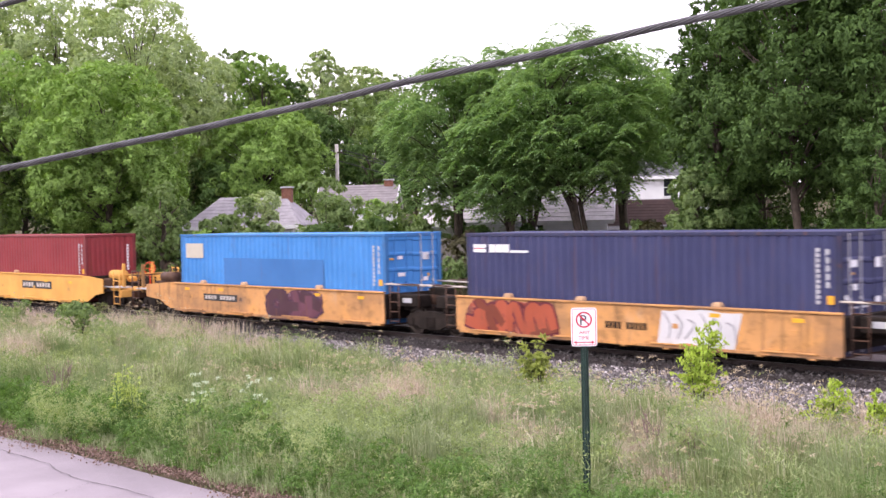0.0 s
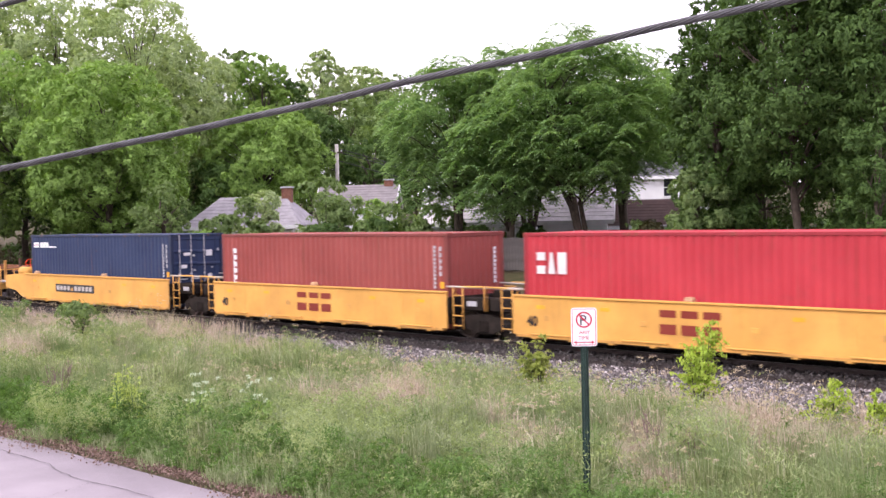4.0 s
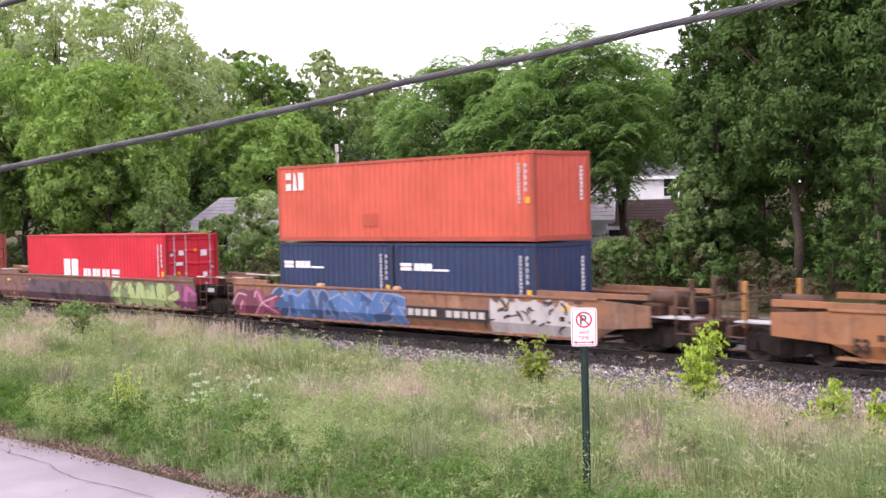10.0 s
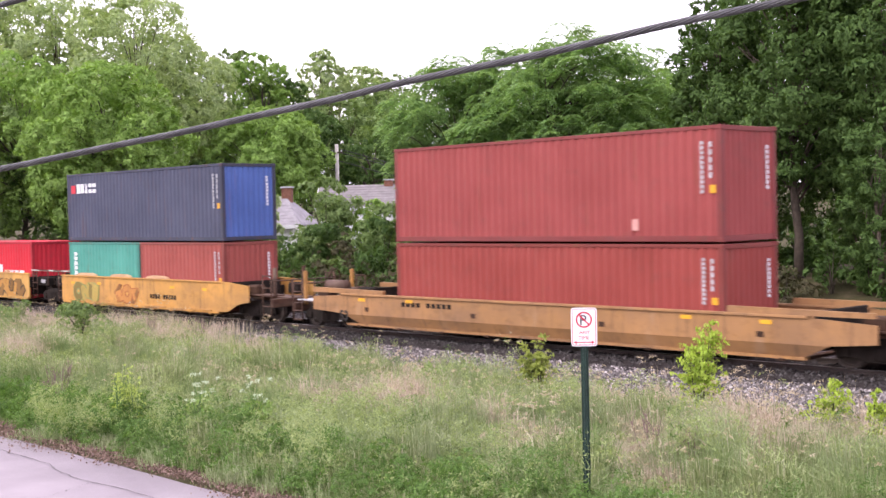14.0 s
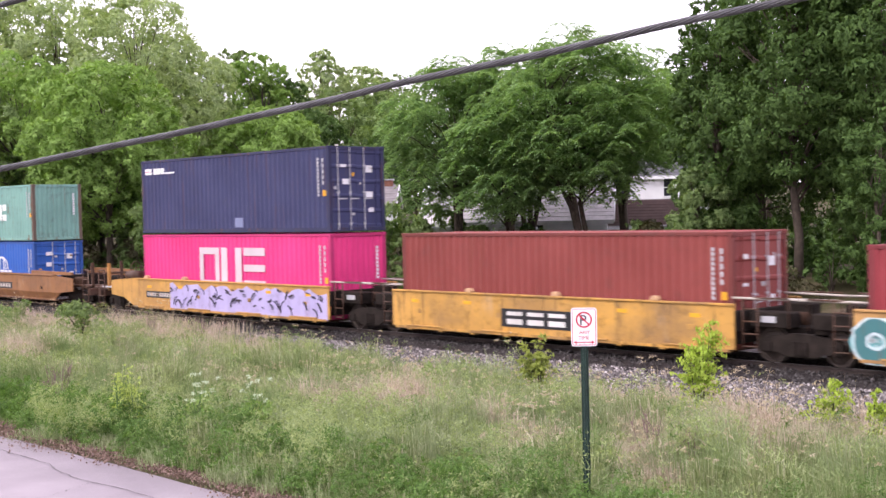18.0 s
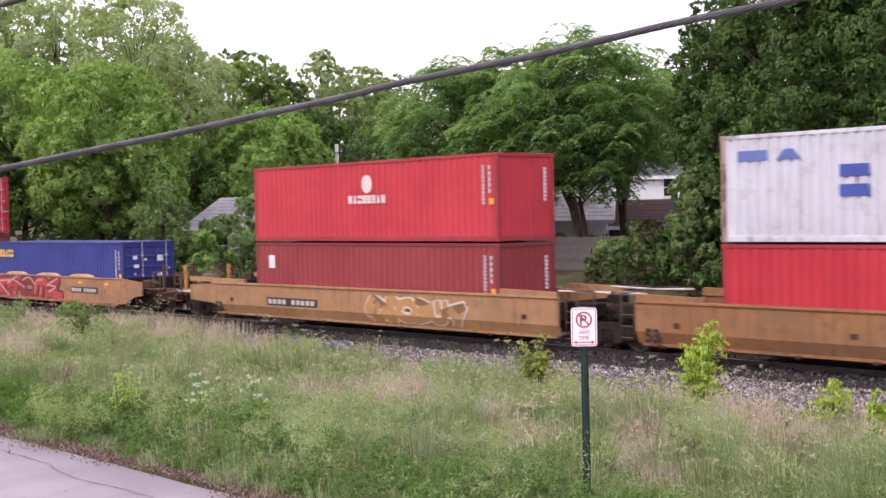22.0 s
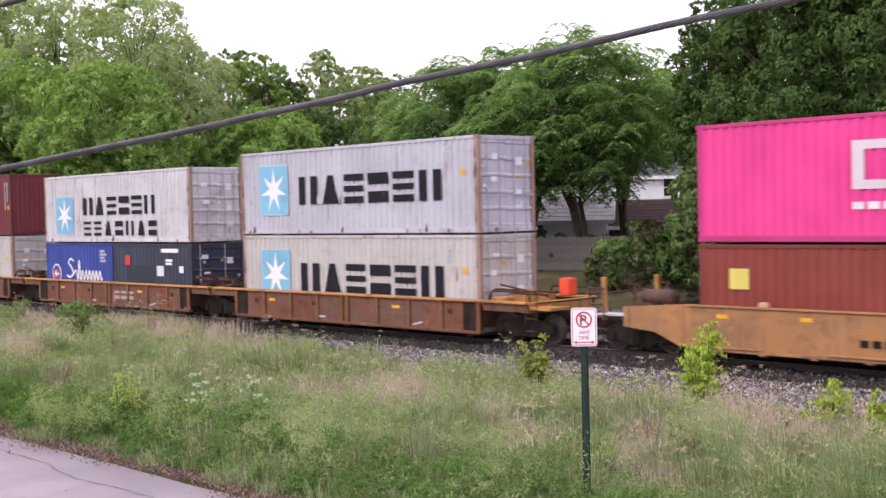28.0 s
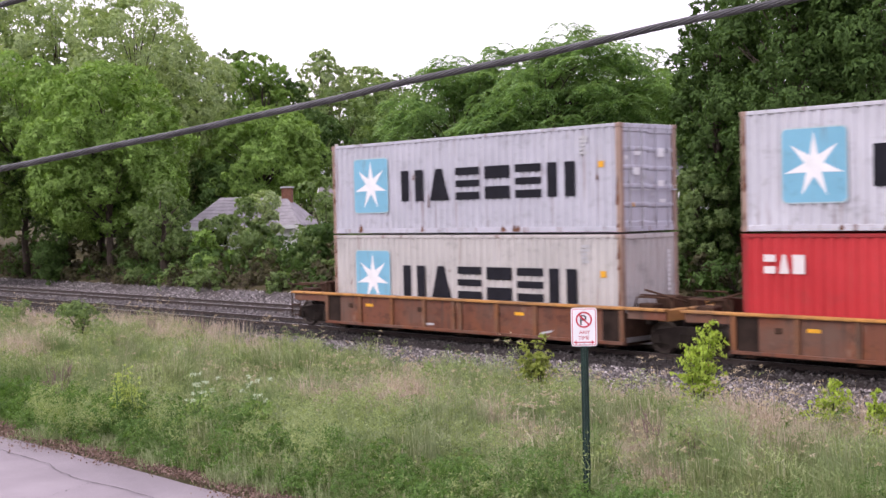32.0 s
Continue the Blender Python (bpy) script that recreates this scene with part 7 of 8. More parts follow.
def house(x, y, turn, width, depth, eave, ridge, roof_c, label, windows=(), chimney=None, hip=0.0, wall=None):
    """A house with a pitched roof whose ridge runs along its own x; boards on the walls."""
    z = ground_height(x, y)
    h = thing("house", label, "house", "houses beyond the trees", pose(x, y, z, 0, 0, turn))
    e, t = eave - z, ridge - z
    a, b = width / 2, depth / 2
    wall = wall or SIDING
    for s in (-1, 1):
        wob = box_part("wall", h, wall, -a, a, s * b - 0.09, s * b + 0.09, -0.3, e)
        bm = bmesh.new()
        add_prism(bm, [(-b + 0.09, -0.3), (b - 0.09, -0.3), (b - 0.09, e), (0, e + 0.01 if hip else t - 0.12), (-b + 0.09, e)], -0.09, 0.09)
        g = part("gable_wall", bm, wall, h)
        g.matrix_basis = pose(s * a, 0, 0, 0, 0, 90)
        n = int(e / 0.2)
        for i in range(n):
            box_part("clapboard", wob, wall, -a, a, s * (b + 0.1) - 0.012, s * (b + 0.1) + 0.012, 0.2 * i, 0.2 * i + 0.185)
    m = plain("roof_shingle", roof_c, 0.9, 0.0, 0.25, 2.0)
    over, th = 0.45, 0.12
    slope = (t - e) / b
    for s in (-1, 1):
        y1, z1 = s * (b + over), e - slope * over
        v = [(-a - over, y1, z1), (a + over, y1, z1), (a + over - hip, 0, t), (-a - over + hip, 0, t)]
        v += [(p, q, w + th) for p, q, w in v]
        f = [(0, 1, 2, 3), (4, 5, 6, 7), (0, 1, 5, 4), (1, 2, 6, 5), (2, 3, 7, 6), (3, 0, 4, 7)]
        r = piece("roof", mesh_from("roof", v, f), m, h)
        for i in range(1, 9):
            q = i / 9
            yy, zz = y1 * (1 - q), z1 + (t - z1) * q + th
            k2 = (a + over) - hip * q
            box_part("shingle_course", r, m, -k2, k2, min(yy, yy - s * 0.05), max(yy, yy - s * 0.05), zz - 0.02, zz + 0.02)
        box_part("fascia", h, WHITE_P, -a - over, a + over, min(y1, y1 + s * 0.03), max(y1, y1 + s * 0.03), z1 - 0.1, z1 + 0.12)
    if hip:
        for s in (-1, 1):
            xo = s * (a + over)
            v = [(xo, -b - over, e - slope * over), (xo, b + over, e - slope * over), (xo - s * hip, 0, t)]
            v += [(p, q, w + th) for p, q, w in v]
            f4 = [(0, 1, 2, 2), (3, 4, 5, 5)]
            piece("hip_roof", mesh_from("hip_roof", v, [(0, 1, 2), (3, 5, 4)]), m, h)
    else:
        for s in (-1, 1):
            for q in (-1, 1):
                pipes("barge_board", h, WHITE_P, [[(s * (a + over), q * (b + over), e - slope * over + 0.03), (s * (a + over), 0, t + 0.03)]], 0.07)
    glass = cached("pane", lambda: plain("dark_window_glass", (0.02, 0.023, 0.027), 0.08, 0.0, 0.2, 1.0, 0.6))
    for face, u, w0, w1, w2 in windows:
        win = piece("window", box_mesh("window", -w0 / 2, w0 / 2, -0.03, 0.03, 0, w1), glass, h, "dark window in white trim", pose(u, -b - 0.1, w2) if face == "side" else pose(a + 0.1, u, w2, 0, 0, 90))
        for x0, x1, z0, z1 in ((-w0 / 2 - 0.09, w0 / 2 + 0.09, w1, w1 + 0.1), (-w0 / 2 - 0.09, w0 / 2 + 0.09, -0.1, 0), (-w0 / 2 - 0.09, -w0 / 2, 0, w1), (w0 / 2, w0 / 2 + 0.09, 0, w1), (-w0 / 2, w0 / 2, w1 / 2 - 0.03, w1 / 2 + 0.03)):
            box_part("window_frame", win, WHITE_P, x0, x1, -0.06, 0.05, z0, z1)
    if chimney:
        cx, cz = chimney
        c = box_part("chimney", h, cached("brick", lambda: plain("red_brown_brick", (0.2, 0.09, 0.06), 0.9, 0.0, 0.35, 6.0)), cx - 0.32, cx + 0.32, -0.3, 0.3, e, cz - z, "red-brown brick chimney")
        box_part("chimney_cap", c, GREY_P, cx - 0.38, cx + 0.38, -0.36, 0.36, cz - z, cz - z + 0.1)
    return h


GREY_ROOF = (0.62, 0.58, 0.6)
house(-70.7, 21.25, 40, 6.8, 6.0, 3.3, 4.95, (0.3, 0.28, 0.3), "low white house with pale grey shingle roof among trees", (("side", -1.5, 1.0, 1.2, 0.9), ("side", 1.6, 1.0, 1.2, 0.9)), (2.3, 5.6), 1.6)
house(-73.6, 32.7, 44, 5.0, 5.0, 4.4, 5.8, (0.2, 0.18, 0.185), "house with dark grey shingle roof and brick chimney", (("side", -1.0, 1.0, 1.2, 0.9),), (2.2, 6.2))
house(-49.0, 24.0, 38, 9.5, 6.5, 3.3, 4.9, GREY_ROOF, "white clapboard house with grey roof behind trees", (("end", -1.4, 0.9, 1.1, 1.0), ("end", 1.3, 0.9, 1.1, 1.0), ("side", -2.5, 1.0, 1.2, 0.9), ("side", 1.0, 1.0, 1.2, 0.9)), None)
house(-55.5, 44.8, 35, 7.0, 6.0, 6.0, 7.6, (0.1, 0.1, 0.11), "white clapboard house with a window under a dark roof", (("side", 0.9, 0.62, 1.15, 2.75), ("side", -2.2, 1.0, 1.3, 2.6), ("end", 0.0, 1.0, 1.3, 2.6)), None)
house(-43.2, 28.2, 30, 4.2, 3.6, 3.0, 4.1, (0.075, 0.045, 0.04), "small shed with dark brown roof in the greenery", (), None, 0.0, plain("brown_boards", (0.1, 0.06, 0.05), 0.8))


def fence(x0, y0, x1, y1, height, label, wood=None, pitch=0.145, wide=0.135):
    """Privacy or picket fence: posts, rails and single boards."""
    f = thing("fence", label, "fence", at=pose(x0, y0, ground_height(x0, y0), 0, 0, math.degrees(math.atan2(y1 - y0, x1 - x0))))
    wood = wood or plain("weathered_grey_boards", (0.21, 0.19, 0.175), 0.9, 0.0, 0.4, 3.0)
    ln = math.hypot(x1 - x0, y1 - y0)
    board = box_mesh("board", 0.0, wide, -0.012, 0.012, 0.05, height)
    r = random.Random(9)
    for i in range(int(ln / pitch)):
        piece("board", board, wood, f, at=pose(i * pitch, -0.05, r.uniform(-0.03, 0.03)))
    for i in range(int(ln / 2.4) + 1):
        box_part("post", f, wood, i * 2.4 - 0.05, i * 2.4 + 0.05, -0.03, 0.07, -0.2, height - 0.05)
    for z in (0.35, height - 0.35):
        box_part("rail", f, wood, 0, ln, -0.036, 0.0, z - 0.045, z + 0.045)


fence(-45.5, 14.4, -36.5, 18.9, 1.6, "grey weathered wooden privacy fence behind bushes")
p0, p1 = (-43.67, 18.0), (-42.8, 18.93)
fence(*p0, *p1, 1.95, "short white picket screen behind the grey fence", WHITE_P, 0.2, 0.1)


def utility_pole(x, y, top):
    z = ground_height(x, y)
    u = thing("utility_pole", "pale weathered wooden utility pole with thin wires", "utility pole", at=pose(x, y, z))
    pale = plain("sun_bleached_pole", (0.46, 0.43, 0.4), 0.85, 0.0, 0.2, 3.0)
    bm = bmesh.new()
    add_tube(bm, [(0, 0, -0.5), (0, 0, top - z)], [0.2, 0.15], 10)
    part("pole", bm, pale, u, smooth=True)
    box_part("cross_arm", u, BARK, -0.7, 0.7, -0.06, 0.06, top - z - 0.75, top - z - 0.63)
    for s in (-0.6, 0.6):
        bm = bmesh.new()
        add_tube(bm, [(s, 0, top - z - 0.63), (s, 0, top - z - 0.45)], [0.05, 0.03], 8)
        part("insulator", bm, GREY_P, u)
    runs = []
    for s, dz in ((-0.6, -0.45), (0.6, -0.45), (0.0, -1.3)):
        for ex, ey, ez in ((22, 8, -4.2), (-30, 14, 0.5)):
            runs.append([(s + ex * q, ey * q, top - z + dz + ez * q - 3.0 * q * (1 - q)) for q in (0, 0.2, 0.4, 0.6, 0.8, 1.0)])
    pipes("service_wire", u, BLACK_P, runs, 0.03)


utility_pole(-82.6, 37.8, 9.5)


# ---- verge: grass, weeds, saplings ----
def grass_material(name, stops):
    m = Nodes(name)
    c = m.ramp(m.island(), *stops)
    c = m.mix(m.ramp(m.noise(0.55, 4.0), (0.5, 0.0), (0.72, 0.35)), c, (0.36, 0.32, 0.22))
    c = m.mix(m.ramp(m.noise(0.9, 4.0, (1.0, 1.3, 1.0)), (0.46, 0.0), (0.64, 0.7)), c, (0.16, 0.24, 0.08))
    m.done(c, 0.7, 0.0, 0.2)
    t = m.n.new("ShaderNodeBsdfTranslucent")
    m.l.new(c, t.inputs["Color"])
    s = m.n.new("ShaderNodeMixShader")
    s.inputs[0].default_value = 0.22
    m.l.new(m.bsdf.outputs[0], s.inputs[1])
    m.l.new(t.outputs[0], s.inputs[2])
    m.l.new(s.outputs[0], m.n["Material Output"].inputs["Surface"])
    return m.mat


GREEN_GRASS = grass_material("green_grass", ((0.0, (0.118, 0.16, 0.052)), (0.5, (0.245, 0.3, 0.12)), (0.85, (0.37, 0.4, 0.195)), (1.0, (0.52, 0.5, 0.34))))
DRY_GRASS = grass_material("dry_grass", ((0.0, (0.32, 0.25, 0.18)), (0.5, (0.55, 0.44, 0.34)), (1.0, (0.7, 0.58, 0.48))))


def blades(name, px, py, height, width, bend, seed, material, label, heads=0.0):
    """Grass: each blade a bent tapering strip; some end in a seed head."""
    r = np.random.RandomState(seed)
    n = len(px)
    pz = np.array([ground_height(0, y) for y in np.round(py, 1)])
    a = r.uniform(0, 2 * np.pi, n)
    lean = bend * r.uniform(0.2, 1.0, n) * height
    dx, dy = np.cos(a), np.sin(a)
    w = width * r.uniform(0.6, 1.3, n)
    v = np.zeros((n, 5, 3), np.float32)
    face = r.uniform(-0.5, 0.5, n) + 0.82
    sx, sy = np.cos(face), np.sin(face)
    for k, (q, g, ww) in enumerate(((0.0, 0.0, 1.0), (0.6, 0.28, 0.8), (1.0, 1.0, 0.0))):
        cx, cy, cz = px + dx * lean * g, py + dy * lean * g, pz - 0.03 + height * q * (1 - 0.18 * g * bend)
        if k < 2:
            v[:, 2 * k] = np.stack([cx - sx * w * ww / 2, cy - sy * w * ww / 2, cz], 1)
            v[:, 2 * k + 1] = np.stack([cx + sx * w * ww / 2, cy + sy * w * ww / 2, cz], 1)
        else:
            v[:, 4] = np.stack([cx, cy, cz], 1)
    base = np.arange(n)[:, None] * 5
    tri = np.concatenate([base + np.array(t) for t in ((0, 1, 3), (0, 3, 2), (2, 3, 4))])
    return tagged(piece(name, mesh_from(name, v.reshape(-1, 3), tri), material), label, "grass", kind="stuff")


def field(n, seed, dens):
    """Points over the verge, thinned by dens(x, y)."""
    r = np.random.RandomState(seed)
    y = r.uniform(-17.7, -2.9, n)
    span = (y + 27.7)
    x = -span * r.uniform(0.32, 2.42, n) - r.uniform(0, 1.5, n)
    keep = r.rand(n) < dens(x, y, r)
    return x[keep], y[keep]


def patch(x, y, s, o):
    return np.array([noise.noise(Vector((a * s + o, b * s, o * 0.7))) for a, b in zip(x, y)])


def edge_fade(x, y):
    """Where the verge grows: from the road's uneven edge to the ballast."""
    far = np.interp(x, [-60, -45, -32, -24, -18, -12], [-2.4, -2.9, -4.3, -5.3, -5.7, -5.9])
    near = -17.38 + 0.6 * patch(x, y * 0.0, 0.55, 5.0) + 0.25 * patch(x, y * 0.0, 1.6, 7.0)
    return np.clip((y - near) / 0.35, 0.0, 1.0) * np.clip((far - y) / 1.3, 0.0, 1.0)


def clump(x, y):
    """Uneven height of the growth: broad swells and tussocks about a metre across."""
    return np.clip(0.84 + 0.6 * patch(x, y, 0.33, 3.0) + 0.85 * patch(x, y, 0.95, 8.0), 0.34, 1.42)


def floor_at(x, y):
    return np.array([ground_height(a, b) + ground_bump(a, b) for a, b in zip(x, y)])


def tussocks(name, x, y, height, radius, per, width, seed, material, label, droop=0.5):
    """Grass in tussocks: blades rise from each root, lean outwards and nod at the tip."""
    r = np.random.RandomState(seed)
    n = len(x) * per
    i = np.repeat(np.arange(len(x)), per)
    z = floor_at(x, y)
    a, q = r.uniform(0, 2 * np.pi, n), r.uniform(0, 1, n) ** 0.5
    rad = radius[i] * q
    ox, oy = np.cos(a), np.sin(a)
    px, py, pz = x[i] + ox * rad * 0.75, y[i] + oy * rad * 0.75, z[i] - 0.04
    h = height[i] * r.uniform(0.55, 1.1, n) * (1.05 - 0.3 * q)
    # a common nod for each tussock, more or less outwards for each blade
    b = r.uniform(0, 2 * np.pi, len(x))[i]
    lean = h * r.uniform(0.12, 0.6, n)
    lx, ly = ox * (0.3 + 0.5 * q) + 0.45 * np.cos(b) + r.normal(0, 0.25, n), oy * (0.3 + 0.5 * q) + 0.45 * np.sin(b) + r.normal(0, 0.25, n)
    face = r.uniform(-0.7, 0.7, n) + 0.82
    sx, sy = np.cos(face), np.sin(face)
    w = width * r.uniform(0.6, 1.4, n)
    v = np.zeros((n, 5, 3), np.float32)
    bend = droop * r.uniform(0.3, 1.0, n)
    for k, (up, out, ww) in enumerate(((0.0, 0.0, 0.8), (0.72, 0.36, 1.0))):
        c = np.stack([px + lx * lean * out, py + ly * lean * out, pz + h * up], 1)
        s = np.stack([sx * w * ww / 2, sy * w * ww / 2, np.zeros(n)], 1)
        v[:, 2 * k], v[:, 2 * k + 1] = c - s, c + s
    v[:, 4] = np.stack([px + lx * lean * (1.0 + bend), py + ly * lean * (1.0 + bend), pz + h * (1.0 - 0.42 * bend)], 1)
    base = np.arange(n)[:, None] * 5
    tri = np.concatenate([base + np.array(t) for t in ((0, 1, 3), (0, 3, 2), (2, 3, 4))])
    return tagged(piece(name, mesh_from(name, v.reshape(-1, 3), tri), material), label, "grass", kind="stuff")


def kinds(x, y):
    """Which growth takes the ground: 0 fresh green, 1 pale feathery, 2 straw."""
    a, b = patch(x, y, 0.28, 9.0), patch(x, y, 0.75, 14.0)
    dry = 0.9 * a + 0.5 * b + np.interp(y, [-17.5, -15.0, -11.5, -8.0, -5.5], [-0.5, -0.3, -0.06, 0.06, 0.4]) + np.interp(x, [-45, -30, -24, -19, -14, -9], [0.1, 0.12, 0.0, -0.1, 0.1, 0.16])
    pale = 0.9 * patch(x, y, 0.4, 21.0) + 0.4 * patch(x, y, 1.2, 4.0) + np.interp(x, [-30, -18, -10], [-0.05, 0.16, 0.1])
    return np.where(dry > 0.25, 2, np.where(pale > 0.06, 1, 0))


PALE_GRASS = grass_material("pale_feathery_grass", ((0.0, (0.17, 0.22, 0.09)), (0.5, (0.3, 0.37, 0.17)), (1.0, (0.45, 0.49, 0.29))))
tx, ty = field(5200, 21, lambda x, y, r: edge_fade(x, y))
tr = np.random.RandomState(5)
th = clump(tx, ty) * tr.uniform(0.8, 1.15, len(tx)) * np.interp(ty, [-17.7, -16.6, -15, -9, -5], [0.3, 0.62, 1.0, 1.0, 0.8])
tw = tr.uniform(0.22, 0.5, len(tx))
kind = kinds(tx, ty)
for n, per, width, m, droop, label in ((0, 78, 0.008, GREEN_GRASS, 0.6, "tall unmown green grass in nodding tussocks"), (1, 78, 0.0072, PALE_GRASS, 0.8, "pale feathery grass in nodding tussocks"), (2, 66, 0.006, DRY_GRASS, 0.35, "dry straw-coloured grass with pinkish stalks")):
    g = kind == n
    tussocks("grass", tx[g], ty[g], th[g], tw[g], per, width, 22 + n, m, label, droop)
# short growth closing the ground between the tussocks
gx, gy = field(3600, 23, lambda x, y, r: edge_fade(x, y))
tussocks("low_grass", gx, gy, np.random.RandomState(7).uniform(0.2, 0.5, len(gx)) * np.interp(gy, [-17.4, -16.4], [0.35, 1.0]), np.full(len(gx), 0.45), 14, 0.011, 26, GREEN_GRASS, "short green grass between the tussocks", 0.7)
# stalks with seed heads above the rest
hx, hy = field(2600, 33, lambda x, y, r: edge_fade(x, y) * np.where(kinds(x, y) == 2, 1.0, 0.35) * np.clip((y + 15.6) / 1.5, 0, 1) * np.interp(x, [-24, -16], [0.5, 1.0]))
hr = np.random.RandomState(33)
hh_ = clump(hx, hy) * hr.uniform(1.0, 1.3, len(hx))
tussocks("seed_stalks", hx, hy, hh_, np.full(len(hx), 0.3), 9, 0.0065, 34, DRY_GRASS, "thin dry seed stalks above the grass", 0.8)
heads = np.stack([np.repeat(hx, 4) + hr.normal(0, 0.2, len(hx) * 4), np.repeat(hy, 4) + hr.normal(-0.05, 0.12, len(hx) * 4), np.repeat(floor_at(hx, hy) + hh_ * 0.85, 4) + hr.normal(0, 0.06, len(hx) * 4), np.full(len(hx) * 4, 0.05)], 1)
tagged(piece("seed_heads", rays("seed_heads", heads, 30000, 0.013, 34, 0.0, 3.0), leaf_material("pale_seed_heads", (0.34, 0.27, 0.21), (0.54, 0.45, 0.38), 0.4)), "pale pinkish grass seed heads", "grass", kind="stuff")
# leafy weeds: broad-leaved and dark along the road, fine and pale farther in
bx, by = field(2600, 41, lambda x, y, r: edge_fade(x, y) * np.clip(0.12 + 1.2 * patch(x, y, 0.5, 6.0) + np.where(y < -15.6, 0.5, 0.0), 0.0, 1.0))
wr = np.random.RandomState(44)
weed_c = np.stack([bx, by, floor_at(bx, by) + wr.uniform(0.25, 0.75, len(bx)) * clump(bx, by) * np.interp(by, [-17.6, -16], [0.45, 1.0]), wr.uniform(0.16, 0.34, len(bx))], 1)
tagged(piece("weeds", domes("weeds", weed_c, 90000, 0.02, 43, 0.9, 0.4, 2.2, 0.3), leaf_material("soft_weed_leaves", (0.07, 0.125, 0.036), (0.14, 0.225, 0.075))), "leafy green weeds among the grass", "weeds", kind="stuff")
er = np.random.RandomState(91)
ex = er.uniform(-31.0, -8.0, 1500)
ey = er.uniform(-17.4, -16.0, 1500)
on = er.rand(1500) < edge_fade(ex, ey)
ex, ey = ex[on], ey[on]
edge_c = np.stack([ex, ey, floor_at(ex, ey) + er.uniform(0.05, 1.0, len(ex)) * np.interp(ey, [-17.4, -16.6, -16.0], [0.22, 0.5, 0.62]), er.uniform(0.1, 0.22, len(ex))], 1)
tagged(piece("roadside_weeds", domes("roadside_weeds", edge_c, 140000, 0.026, 92, 0.9, 0.42, 2.0, 0.3), leaf_material("dark_weed_leaves", (0.08, 0.15, 0.04), (0.17, 0.28, 0.085))), "dark green leafy weeds overhanging the road edge", "weeds", kind="stuff")
fx, fy = field(2600, 45, lambda x, y, r: edge_fade(x, y) * np.where(kinds(x, y) == 1, 1.0, 0.12))
fw = np.random.RandomState(46)
feathery = np.stack([fx, fy, floor_at(fx, fy) + fw.uniform(0.5, 0.85, len(fx)) * clump(fx, fy), fw.uniform(0.18, 0.36, len(fx))], 1)
tagged(piece("feathery_weeds", domes("feathery_weeds", feathery, 130000, 0.016, 47, 1.0, 0.4, 3.4, 0.3), leaf_material("grey_green_weed_leaves", (0.2, 0.26, 0.11), (0.36, 0.42, 0.21))), "soft grey-green feathery weeds in tussocks", "weeds", kind="stuff")
sx, sy = np.random.RandomState(48).uniform(-46.0, -36.0, 1500), np.random.RandomState(49).uniform(-4.4, -2.7, 1500)
sh = np.random.RandomState(50).uniform(0.4, 0.85, 1500)
blades("seed_grass", sx, sy, sh, 0.012, 0.4, 51, DRY_GRASS, "dry pinkish seed grass along the ballast")
# fallen leaves and grit along the road's edge
lr = np.random.RandomState(51)
ln = 15000
lx = lr.uniform(-30, -9, ln)
ly = -17.62 + lr.normal(0, 0.2, ln) * np.clip(1.0 + 1.3 * patch(lx, lx * 0.0, 0.7, 2.0), 0.35, 1.8)
lit = np.stack([lx, ly, np.full(ln, 0.035), np.full(ln, 0.03)], 1)
tagged(piece("leaf_litter", rays("leaf_litter", lit, ln, 0.027, 52, 0.0, 1.4), leaf_material("brown_leaf_litter", (0.1, 0.065, 0.055), (0.27, 0.185, 0.16), 0.1)), "brown leaf litter and grit along the road edge", "litter", kind="stuff")


def sapling(x, y, top, radius, leaf, label, leaves, size, seed, stems=3, narrow=2.0, tips=0, bark=None):
    """Several upright stems; side twigs longest low down, each set with leaves."""
    z = ground_height(x, y)
    s = thing("sapling", label, "sapling", "saplings on the verge", pose(x, y, z))
    r = random.Random(seed)
    hh = top - z
    bm = bmesh.new()
    cs, ends = [], []
    for i in range(stems):
        a = r.uniform(0, 6.28)
        k = radius * r.uniform(0.15, 0.6)
        e = Vector((k * math.cos(a), k * math.sin(a), hh * (r.uniform(0.62, 0.9) if i else 1.0)))
        m = e * 0.5 + Vector((0, 0, hh * 0.06))
        add_tube(bm, [(0, 0, -0.1), m, e], [0.018, 0.012, 0.003], 5)
        ends.append((*e, 0.05))
        for q in range(11):
            t = 0.15 + 0.85 * q / 10
            p = m.lerp(e, (t - 0.5) * 2) if t > 0.5 else m * (t * 2)
            g, ln = r.uniform(0, 6.28), radius * (0.95 - 0.7 * t) * r.uniform(0.5, 1.1)
            tw = p + Vector((math.cos(g) * ln, math.sin(g) * ln, ln * r.uniform(0.2, 0.8)))
            add_tube(bm, [p, tw], [0.005, 0.002], 4)
            cs += [(*p, radius * 0.12), (*p.lerp(tw, 0.5), radius * 0.14), (*tw, radius * 0.15)]
            if q > 3:
                ends.append((*tw, 0.04))
    part("stem", bm, bark or BARK, s, "thin branching stem")
    piece("foliage", rays("foliage", cs, leaves, size, seed + 3, 0.45, narrow), LEAF[leaf], s, "fresh leaves")
    if tips:
        piece("shoot_tips", rays("shoot_tips", ends, tips, size * 0.7, seed + 4, 0.0, 1.8), cached("tips", lambda: leaf_material("reddish_shoot_tips", (0.22, 0.12, 0.06), (0.36, 0.22, 0.1))), s, "reddish young shoot tips")
    return s


